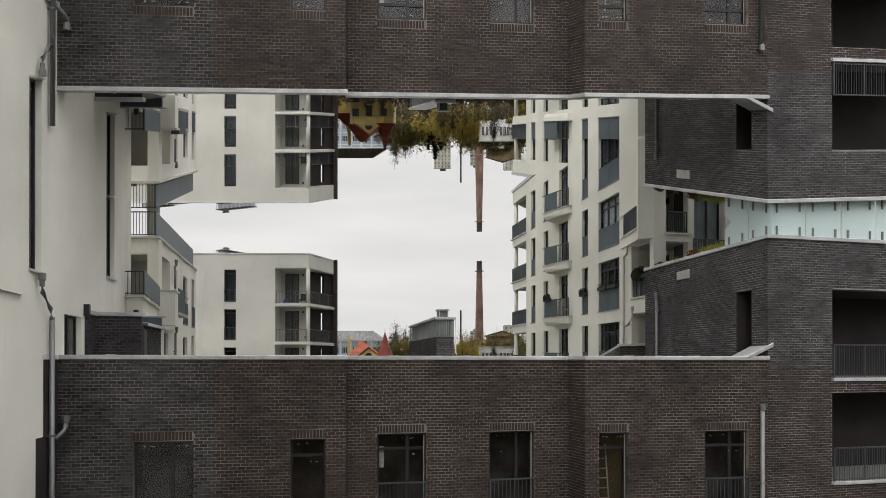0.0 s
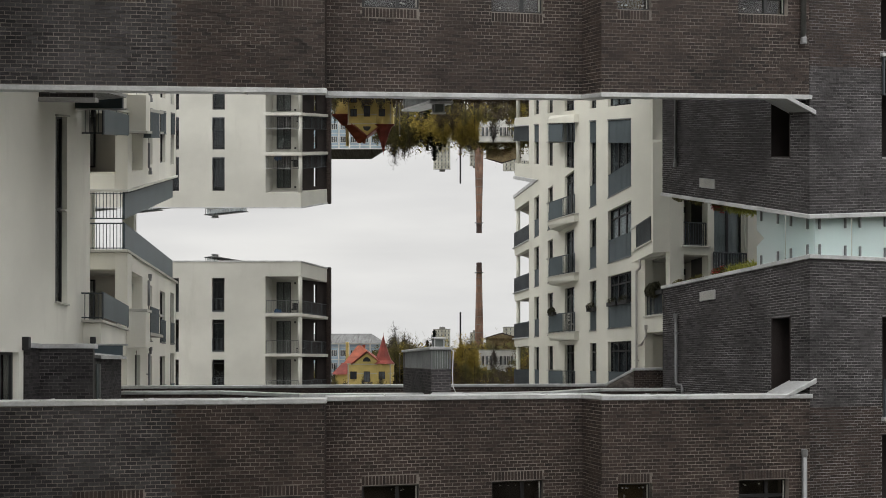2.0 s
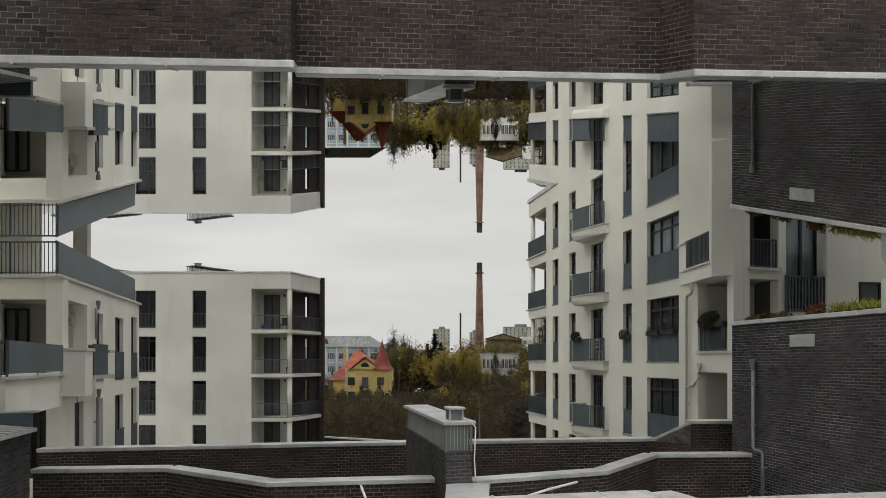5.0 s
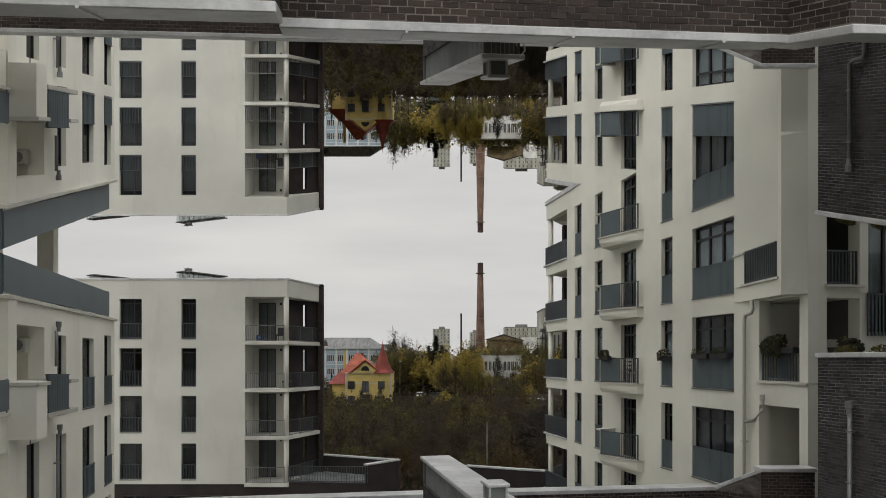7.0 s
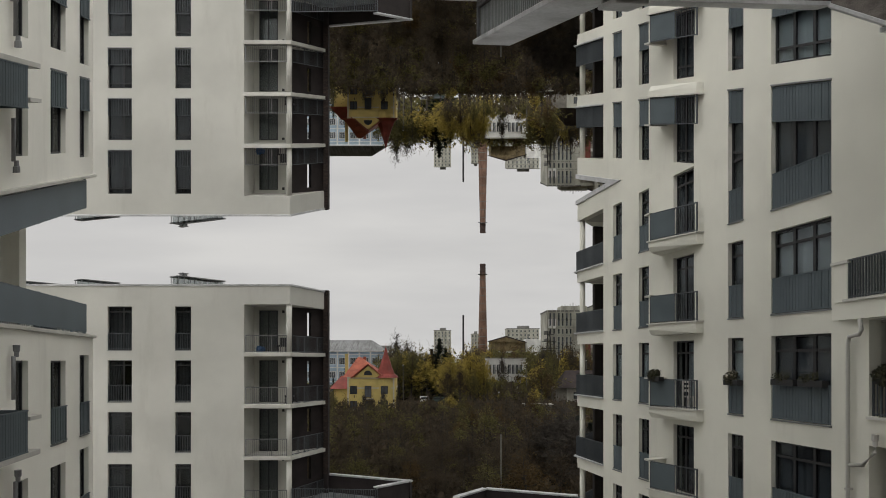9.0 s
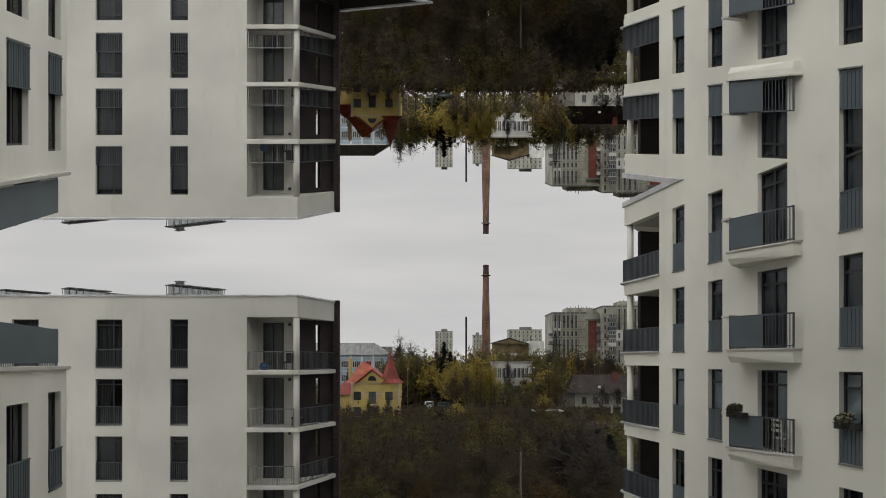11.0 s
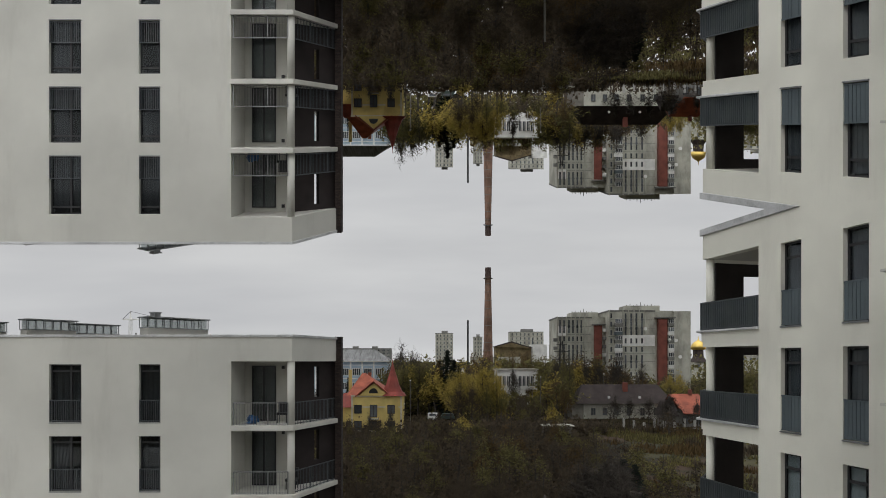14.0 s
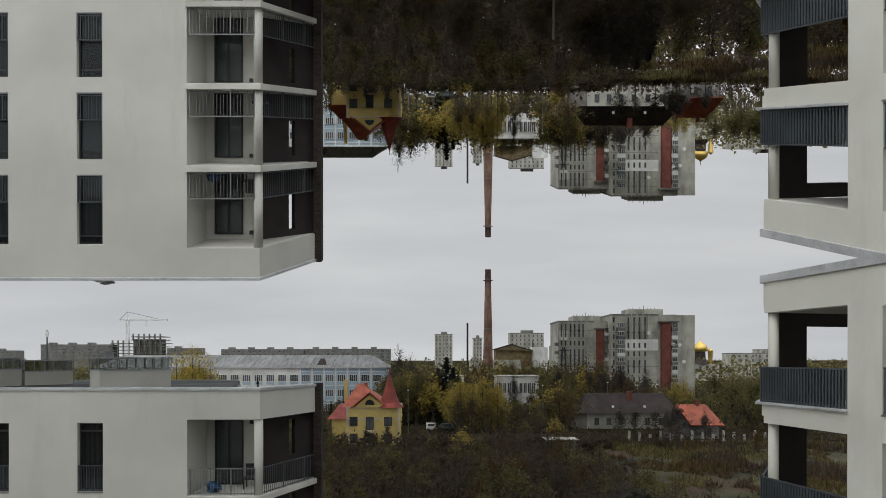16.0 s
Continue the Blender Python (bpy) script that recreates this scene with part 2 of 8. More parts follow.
M = dict(
    plaster=material("white_plaster", (0.79, 0.775, 0.705), 0.9, vary=0.1, scale=3.2, fine=55, bump=0.2),
    # the same white plaster darkened for the corner house: shade kept in its colour
    shadeplaster=material("pale_grey_plaster", (0.51, 0.505, 0.462), 0.9, vary=0.1, scale=3.2, fine=55, bump=0.2),
    # plaster inside loggias and balconies, with the shade of the recess in its colour
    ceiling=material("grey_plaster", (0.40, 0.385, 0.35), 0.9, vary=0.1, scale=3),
    brick=material("dark_brick", (0.0175, 0.0125, 0.0108), 0.8, vary=0.55, scale=5, fine=60, bump=0.5, tint=(0.041, 0.0275, 0.023), island=0.5),
    # white plaster again, half darkened for the balcony house to offset its stronger light
    halfshadeplaster=material("pale_warm_plaster", (0.64, 0.631, 0.56), 0.9, vary=0.1, scale=3.2, fine=55, bump=0.2),
    brickgrey=material("charcoal_brick", (0.0138, 0.0121, 0.0140), 0.8, vary=0.5, scale=6, fine=60, bump=0.5, tint=(0.048, 0.0445, 0.046), island=0.5),
    mortar=material("grey_mortar", (0.178, 0.158, 0.142), 0.95, vary=0.55, scale=7, fine=70, bump=0.3),
    darkmortar=material("dark_grey_mortar", (0.22, 0.212, 0.214), 0.95, vary=0.65, scale=7, fine=70, bump=0.3),
    sootmortar=material("sooty_mortar", (0.095, 0.088, 0.088), 0.95, vary=0.6, scale=9, fine=60, bump=0.3),
    brickwall=material("plain_dark_brickwork", (0.024, 0.0185, 0.018), 0.85, vary=0.35, scale=10, fine=30, bump=0.4),
    cap=material("light_sheet_metal", (0.50, 0.505, 0.51), 0.42, 0.25, vary=0.22, scale=9, fine=20, bump=0.05),
    stone=material("pale_sill_stone", (0.5, 0.49, 0.45), 0.7, vary=0.15, scale=8),
    panel=material("slate_grey_panel", (0.084, 0.104, 0.114), 0.55, 0.0, vary=0.15, scale=6, spec=0.25),
    palepanel=material("grey_balcony_sheet", (0.072, 0.099, 0.116), 0.45, 0.0, vary=0.12, scale=6, bump=0.0, spec=0.5),
    bar=material("anthracite_steel", (0.066, 0.075, 0.083), 0.5, 0.25, vary=0.2, scale=10),
    frame=material("dark_window_frame", (0.022, 0.022, 0.024), 0.45, vary=0.2, scale=10),
    # window linings are near-dark: the rooms' lack of light is in these colours
    dimfrontroom=material("raw_plaster_room", (0.112, 0.104, 0.104), 0.9, vary=0.6, scale=12),
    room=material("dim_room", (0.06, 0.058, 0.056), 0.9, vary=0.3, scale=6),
    curtain=material("curtain_cloth", (0.82, 0.82, 0.80), 0.95, vary=0.2, scale=10),
    net=material("grey_net_curtain", (0.19, 0.19, 0.20), 0.95, vary=0.35, scale=7),
    glass=pane_glass("window_glass", (0.92, 0.95, 0.96), 0.97),
    frosted=material("frosted_aqua_glass", (0.80, 0.87, 0.865), 0.25, vary=0.05, scale=4, bump=0.0, spec=0.6),
    louvre=material("pale_louvre_glass", (0.36, 0.375, 0.38), 0.35, vary=0.25, scale=12),
    dimglass=pane_glass("coated_window_glass", (0.82, 0.80, 0.80), 0.95, 1.5, True),
    darkglass=pane_glass("grey_window_glass", (0.6, 0.63, 0.64), 0.95, 1.4),
    doubleglass=pane_glass("double_glazing", (0.66, 0.70, 0.72), 0.95, 1.45, True),
    shaftpane=material("ribbed_shaft_glass", (0.125, 0.138, 0.13), 0.3, vary=0.25, scale=12),
    headglass=pane_glass("roof_box_glass", (0.84, 0.855, 0.85), 0.96, 1.5, True),
    pipe=material("galvanised_pipe", (0.2, 0.204, 0.208), 0.5, 0.45, vary=0.2, scale=10),
    whitepipe=material("white_pipe", (0.43, 0.42, 0.39), 0.6, vary=0.1),
    roof=material("roof_membrane", (0.16, 0.17, 0.175), 0.8, vary=0.35, scale=6, fine=20),
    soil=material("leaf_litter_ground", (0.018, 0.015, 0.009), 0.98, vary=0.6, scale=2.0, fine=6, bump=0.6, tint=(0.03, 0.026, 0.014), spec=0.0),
    meadow=material("autumn_grass", (0.026, 0.03, 0.011), 0.98, vary=0.55, scale=2.0, fine=8, bump=0.6, tint=(0.044, 0.04, 0.017)),
    bark=material("tree_bark", (0.05, 0.042, 0.034), 0.95, vary=0.4, scale=20, fine=30),
    twig=material("bare_twigs", (0.064, 0.053, 0.039), 0.95, vary=0.45, scale=3, island=0.6, tint=(0.09, 0.069, 0.046)),
    olive=material("olive_leaves", (0.088, 0.08, 0.034), 0.9, vary=0.5, scale=3, island=0.7, tint=(0.155, 0.138, 0.054)),
    yellow=material("yellow_autumn_leaves", (0.165, 0.13, 0.038), 0.9, vary=0.5, scale=3, island=0.75, tint=(0.42, 0.33, 0.082)),
    rust=material("rust_leaves", (0.066, 0.046, 0.022), 0.9, vary=0.5, scale=3, island=0.7, tint=(0.115, 0.077, 0.033)),
    spruce=material("spruce_needles", (0.012, 0.018, 0.013), 0.95, vary=0.4, scale=3, island=0.5, tint=(0.022, 0.03, 0.02)),
    leaf=material("fresh_green_leaves", (0.22, 0.25, 0.05), 0.8, vary=0.4, scale=5, island=0.6, tint=(0.5, 0.5, 0.13)),
    wilted=material("wilted_plants", (0.022, 0.026, 0.013), 0.9, vary=0.5, scale=5, island=0.6, tint=(0.06, 0.056, 0.03)),
    flower=material("red_flowers", (0.35, 0.03, 0.03), 0.8, vary=0.4, scale=5, island=0.5),
    redroof=material("orange_red_metal_tiles", (0.33, 0.085, 0.045), 0.6, vary=0.3, scale=6, fine=12, bump=0.3),
    turret=material("deep_red_tiles", (0.24, 0.048, 0.036), 0.6, vary=0.3, scale=6, fine=12, bump=0.3),
    brownroof=material("dark_brown_roofing", (0.040, 0.031, 0.029), 0.95, vary=0.3, scale=6),
    greyroof=material("grey_slate_roofing", (0.20, 0.205, 0.205), 0.8, vary=0.25, scale=3, fine=10),
    yellowwall=material("yellow_render", (0.60, 0.47, 0.17), 0.9, vary=0.12, scale=5),
    trimwall=material("cream_trim", (0.55, 0.50, 0.38), 0.9, vary=0.1, scale=5),
    bluewall=material("pale_blue_render", (0.34, 0.44, 0.53), 0.9, vary=0.1, scale=4),
    whitewall=material("old_white_render", (0.66, 0.66, 0.63), 0.9, vary=0.15, scale=4),
    concrete=material("panel_concrete", (0.41, 0.405, 0.345), 0.95, vary=0.2, scale=2, fine=8),
    concretedark=material("weathered_concrete", (0.16, 0.158, 0.146), 0.95, vary=0.25, scale=2, fine=8),
    redbrick=material("red_brick_strip", (0.17, 0.055, 0.04), 0.9, vary=0.25, scale=4),
    chimney=material("chimney_brick", (0.165, 0.098, 0.07), 0.9, vary=0.6, scale=5, fine=8, stretch=(1, 1, 0.3)),
    soot=material("sooty_brick", (0.06, 0.04, 0.035), 0.95, vary=0.3),
    ochrewall=material("ochre_brick_wall", (0.15, 0.115, 0.06), 0.9, vary=0.35, scale=4, fine=12),
    paving=material("pale_concrete_paving", (0.38, 0.37, 0.345), 0.9, vary=0.2, scale=3, fine=12),
    gold=material("gilded_dome", (0.62, 0.45, 0.13), 0.45, 0.85, vary=0.1),
    farpane=material("far_window_glass", (0.035, 0.04, 0.045), 0.15, vary=0.4, scale=8, island=0.8, tint=(0.10, 0.11, 0.12), spec=0.3),
    timber=material("grey_timber", (0.15, 0.14, 0.12), 0.9, vary=0.3, scale=8),
    tape=material("dusty_tape", (0.30, 0.29, 0.27), 0.8, vary=0.3),
    greenpaint=material("green_car_paint", (0.05, 0.075, 0.065), 0.35, vary=0.1),
    white=material("white_paint", (0.75, 0.75, 0.74), 0.5, vary=0.05),
    blue=material("blue_cloth", (0.05, 0.12, 0.25), 0.9, vary=0.2),
)


# lime bloom and soot on the brickwork, joints that are pale in places only, damp on metal and plaster
for key, pale in (("brick", (0.060, 0.045, 0.039)), ("brickgrey", (0.090, 0.083, 0.093))):
    stained(M[key], pale, 1.3, 0.56, 0.74, (1, 1, 3.5), 0.8)
    stained(M[key], (0.009, 0.008, 0.008), 4.0, 0.56, 0.72, (1, 1, 2), 0.85)
stained(M["mortar"], (0.034, 0.029, 0.027), 1.2, 0.48, 0.66, (1, 1, 2.0), 0.85)
stained(M["darkmortar"], (0.05, 0.047, 0.048), 1.1, 0.5, 0.68, (1, 1, 1.6), 0.9)
stained(M["cap"], (0.26, 0.27, 0.27), 2.2, 0.5, 0.75, (1, 1, 1), 0.8)
stained(M["roof"], (0.07, 0.072, 0.072), 0.7, 0.45, 0.7)
stained(M["greyroof"], (0.085, 0.083, 0.078), 0.5, 0.45, 0.65, (5, 0.4, 0.4))
for key in ("plaster", "shadeplaster", "halfshadeplaster"):
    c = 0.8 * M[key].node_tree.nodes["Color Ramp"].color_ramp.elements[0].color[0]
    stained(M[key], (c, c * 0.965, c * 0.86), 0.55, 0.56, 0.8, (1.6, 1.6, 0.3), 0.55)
stained(M["concrete"], (0.2, 0.195, 0.165), 0.25, 0.45, 0.7, (1, 1, 0.4))
stained(M["redroof"], (0.2, 0.05, 0.03), 0.8, 0.5, 0.7)
stained(M["meadow"], (0.055, 0.032, 0.018), 0.09, 0.5, 0.6)

for key in ("twig", "olive", "yellow", "rust", "spruce", "leaf"):
    foliage(M[key])
foliage(M["frosted"], 0.6)


# ---------------------------------------------------------------- building blocks
def frame_at(ox, oy, dx, dy, nx, ny, oz=0.0):
    """A local frame on a wall: s along it, w outward from it, z up."""
    d, n = Vector((dx, dy, 0)).normalized(), Vector((nx, ny, 0)).normalized()
    m = Matrix.Identity(4)
    m.col[0][:3], m.col[1][:3], m.col[3][:3] = d, n, (ox, oy, oz)
    return m


ID = Matrix.Identity(4)


def fall(p):
    return Vector((p[0], p[1], p[2] - K * p[1]))


def box(bm, s0, s1, w0, w1, z0, z1, m=ID):
    vs = [bm.verts.new(m @ Vector((s, w, z))) for s in (s0, s1) for w in (w0, w1) for z in (z0, z1)]
    for q in ((0, 1, 3, 2), (4, 6, 7, 5), (0, 4, 5, 1), (2, 3, 7, 6), (0, 2, 6, 4), (1, 5, 7, 3)):
        bm.faces.new([vs[i] for i in q])
    return bm


def slab(bm, pts, z0, z1, m=ID):
    """A prism over a polygon of (s, w)."""
    lo = [bm.verts.new(m @ Vector((s, w, z0))) for s, w in pts]
    hi = [bm.verts.new(m @ Vector((s, w, z1))) for s, w in pts]
    bm.faces.new(lo[::-1])
    bm.faces.new(hi)
    for i in range(len(pts)):
        j = (i + 1) % len(pts)
        bm.faces.new((lo[i], lo[j], hi[j], hi[i]))
    return bm


def tube(bm, pts, r, sides=8, m=ID):
    """A round pipe through points; r is one radius or one for each point."""
    rings, pts = [], [m @ Vector(p) for p in pts]
    for i, p in enumerate(pts):
        d = (pts[min(i + 1, len(pts) - 1)] - pts[max(i - 1, 0)]).normalized()
        a = d.orthogonal().normalized() if abs(d.z) < 0.9 else Vector((1, 0, 0)).cross(d).normalized()
        b = d.cross(a)
        rr = r[i] if isinstance(r, (list, tuple)) else r
        rings.append([bm.verts.new(p + rr * (math.cos(t) * a + math.sin(t) * b)) for t in (k * 2 * math.pi / sides for k in range(sides))])
    for q, n in zip(rings, rings[1:]):
        for k in range(sides):
            bm.faces.new((q[k], q[(k + 1) % sides], n[(k + 1) % sides], n[k]))
    bm.faces.new(rings[0][::-1])
    bm.faces.new(rings[-1])
    return bm


def root(name, base, label, category, lift=None, group="", kind=""):
    """The Empty of a thing, at its base."""
    ob = new(name)
    ob.empty_display_size = 0.3
    ob.location = fall(base)
    tagged(ob, label, category, group, kind)
    if lift is not None:
        MIRROR.append((ob, lift))
    return ob


CUT = [None]
GLASS = ["glass"]
ROOM = ["room"]


def part(name, bm, mat, parent, label="", bevel=0.0, smooth=False, settle=True):
    """Links a bmesh, given in level site coordinates, as one mesh under a thing or part."""
    bmesh.ops.recalc_face_normals(bm, faces=bm.faces)
    if bevel:
        bmesh.ops.bevel(bm, geom=bm.edges[:], offset=bevel, segments=1, affect="EDGES", profile=0.5)
    top = parent
    while top is not None and top.parent:
        top = top.parent
    base = top.location if top else Vector((0, 0, 0))
    for v in bm.verts:
        v.co.z -= K * v.co.y
    if CUT[0] is not None:
        g = bm.verts[:] + bm.edges[:] + bm.faces[:]
        bmesh.ops.bisect_plane(bm, geom=g, plane_co=(0, 0, CUT[0]), plane_no=(0, 0, 1), clear_outer=True)
    for v in bm.verts:
        v.co -= base
    if not bm.faces:
        bm.free()
        return parent
    me = bpy.data.meshes.new(name)
    bm.to_mesh(me)
    bm.free()
    me.materials.append(mat)
    if smooth:
        me.polygons.foreach_set("use_smooth", [True] * len(me.polygons))
    ob = new(name, me)
    ob.parent = parent
    if label:
        tagged(ob, label)
    return ob


def single(name, bm, mat, label, category, lift=None, kind="", group=""):
    """A thing that is one mesh."""
    bmesh.ops.recalc_face_normals(bm, faces=bm.faces)
    lo = Vector([min(v.co[i] for v in bm.verts) for i in range(3)])
    hi = Vector([max(v.co[i] for v in bm.verts) for i in range(3)])
    base = fall(((lo.x + hi.x) / 2, (lo.y + hi.y) / 2, lo.z))
    for v in bm.verts:
        v.co.z -= K * v.co.y
        v.co -= base
    me = bpy.data.meshes.new(name)
    bm.to_mesh(me)
    bm.free()
    me.materials.append(mat)
    ob = tagged(new(name, me), label, category, group, kind)
    ob.location = base
    if lift is not None:
        MIRROR.append((ob, lift))
    return ob


def wall(bm, m, s0, s1, z0, z1, thick, holes=()):
    """A wall from w = -thick to 0 with rectangular holes (s0, s1, z0, z1) through it."""
    ss = sorted({s0, s1, *[v for h in holes for v in h[:2] if s0 < v < s1]})
    zs = sorted({z0, z1, *[v for h in holes for v in h[2:] if z0 < v < z1]})
    full = {(i, j) for i in range(len(ss) - 1) for j in range(len(zs) - 1)
            if not any(h[0] <= (ss[i] + ss[i + 1]) / 2 <= h[1] and h[2] <= (zs[j] + zs[j + 1]) / 2 <= h[3] for h in holes)}
    made = {}

    def corner(i, j, w):
        if (i, j, w) not in made:
            made[i, j, w] = bm.verts.new(m @ Vector((ss[i], w, zs[j])))
        return made[i, j, w]

    for i, j in full:
        ring = ((i, j), (i + 1, j), (i + 1, j + 1), (i, j + 1))
        for w in (0, -thick):
            bm.faces.new([corner(*p, w) for p in ring])
        for k, near in enumerate(((i, j - 1), (i + 1, j), (i, j + 1), (i - 1, j))):
            if near not in full:
                p, q = ring[k], ring[(k + 1) % 4]
                bm.faces.new((corner(*p, 0), corner(*q, 0), corner(*q, -thick), corner(*p, -thick)))
    return bm


def railing(parent, m, s0, s1, w, z0, z1, step=0.11, thin=0.012, posts=True, name="railing", mat=None):
    """A steel railing along a wall frame: rails, end posts and thin bars."""
    bm = bmesh.new()
    box(bm, s0, s1, w - 0.02, w + 0.02, z1 - 0.04, z1, m)
    box(bm, s0, s1, w - 0.015, w + 0.015, z0 + 0.04, z0 + 0.07, m)
    n = max(1, int((s1 - s0) / step))
    for i in range(n + 1):
        s = s0 + (s1 - s0) * i / n
        t = 0.02 if posts and (i in (0, n) or i % 12 == 0) else thin / 2
        box(bm, s - t, s + t, w - t, w + t, z0, z1, m)
    return tagged(part(name, bm, mat or M["bar"], parent), kind="stuff")


def slats(parent, m, s0, s1, w, z0, z1, step=0.115, fill=0.7, mat="panel"):
    """A ribbed grey parapet panel of upright steel slats in a frame."""
    bm = bmesh.new()
    box(bm, s0, s1, w - 0.02, w + 0.02, z1 - 0.035, z1, m)
    box(bm, s0, s1, w - 0.02, w + 0.02, z0, z0 + 0.035, m)
    box(bm, s0 + 0.01, s1 - 0.01, w - 0.016, w - 0.008, z0 + 0.03, z1 - 0.03, m)
    n = max(2, int((s1 - s0) / step))
    g = (s1 - s0) / n
    for i in range(n):
        box(bm, s0 + g * i + g * (1 - fill) / 2, s0 + g * i + g * (1 + fill) / 2, w - 0.008, w + 0.006, z0 + 0.02, z1 - 0.02, m)
    return tagged(part("parapet_panel", bm, M[mat], parent), kind="stuff")


def window(parent, m, s0, s1, z0, z1, deep=0.22, cols=(), rows=(), sill=True, curtain=None, name="window", cloth="curtain", ledge="stone", over=0.04):
    """A window set back in its opening: frame, panes, sill, a darkened lining for the dim room behind and perhaps a
    curtain.
    """
    f = 0.055
    cs = [s0 + f] + [s0 + (s1 - s0) * c for c in cols] + [s1 - f]
    rs = [z0 + f] + [z0 + (z1 - z0) * r for r in rows] + [z1 - f]
    panes = [(a + (0.04 if i else 0), b - (0.04 if i < len(cs) - 2 else 0), c + (0.035 if j else 0), d - (0.035 if j < len(rs) - 2 else 0))
             for i, (a, b) in enumerate(zip(cs, cs[1:])) for j, (c, d) in enumerate(zip(rs, rs[1:]))]
    bm = wall(bmesh.new(), m @ Matrix.Translation((0, -deep, 0)), s0, s1, z0, z1, 0.06, panes)
    win = part(name, bm, M["frame"], parent)
    for a, b, c, d in panes:
        part("pane", box(bmesh.new(), a - 0.004, b + 0.004, -deep - 0.036, -deep - 0.028, c - 0.004, d + 0.004, m), M[GLASS[0]], win).visible_shadow = False
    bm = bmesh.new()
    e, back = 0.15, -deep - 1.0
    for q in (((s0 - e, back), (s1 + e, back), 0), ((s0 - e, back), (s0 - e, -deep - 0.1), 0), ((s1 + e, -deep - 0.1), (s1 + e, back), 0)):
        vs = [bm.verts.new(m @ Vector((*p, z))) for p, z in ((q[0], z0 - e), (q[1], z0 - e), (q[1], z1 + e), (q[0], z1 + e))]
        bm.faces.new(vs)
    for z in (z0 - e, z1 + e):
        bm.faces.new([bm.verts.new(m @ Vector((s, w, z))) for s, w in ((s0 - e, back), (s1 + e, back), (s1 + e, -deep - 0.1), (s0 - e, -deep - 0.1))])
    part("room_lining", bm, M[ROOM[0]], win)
    if sill:
        part("sill", box(bmesh.new(), s0 - over, s1 + over, -deep, 0.02 + over, z0 - 0.045, z0 - 0.002, m), M[ledge], win)
    if curtain:
        c0, c1, hang = curtain
        bm = bmesh.new()
        n = 14
        a = s0 + (s1 - s0) * c0
        b = s0 + (s1 - s0) * c1
        rows_ = []
        for k in range(n + 1):
            s = a + (b - a) * k / n
            w = -deep - 0.1 + 0.02 * math.sin(k * 2.1)
            pull = 1 - hang * 0.6
            rows_.append((bm.verts.new(m @ Vector((a + (s - a) * pull, w, z0 + 0.1))), bm.verts.new(m @ Vector((s, w, z1 - 0.08)))))
        for q, r in zip(rows_, rows_[1:]):
            bm.faces.new((q[0], r[0], r[1], q[1]))
        part("curtain", bm, M[cloth], win)
    return win


def brick_grid(m, s0, s1, z0, z1, holes=(), pitch=(0.192, 0.079), gap=0.0125, seed=1):
    """The bricks of a running bond on a wall frame, as (s0, s1, z0, z1, proud)."""
    rnd = random.Random(seed)
    out = []
    for r in range(int((z1 - z0) / pitch[1])):
        z = z1 - (r + 1) * pitch[1]
        zc = z + pitch[1] / 2
        cuts = [(h[0], h[1]) for h in holes if h[2] - 0.02 < zc < h[3] + 0.02]
        s = s0 - (pitch[0] / 2 if r % 2 else 0) - rnd.random() * 0.03
        while s < s1 - 0.03:
            a, b = max(s, s0), min(s + pitch[0] - gap, s1)
            s += pitch[0]
            for c, d in cuts:
                if a < d and b > c:
                    if a < c and b <= d:
                        b = c
                    elif a >= c and b > d:
                        a = d
                    else:
                        b = a
            if b - a > 0.03:
                up, rag = rnd.uniform(-0.004, 0.004), rnd.uniform(0, 0.004)
                out.append((a, b - rag, z + gap / 2 + up, z + pitch[1] - gap / 2 + up - rag, 0.002 + rnd.random() * 0.007))
    return out


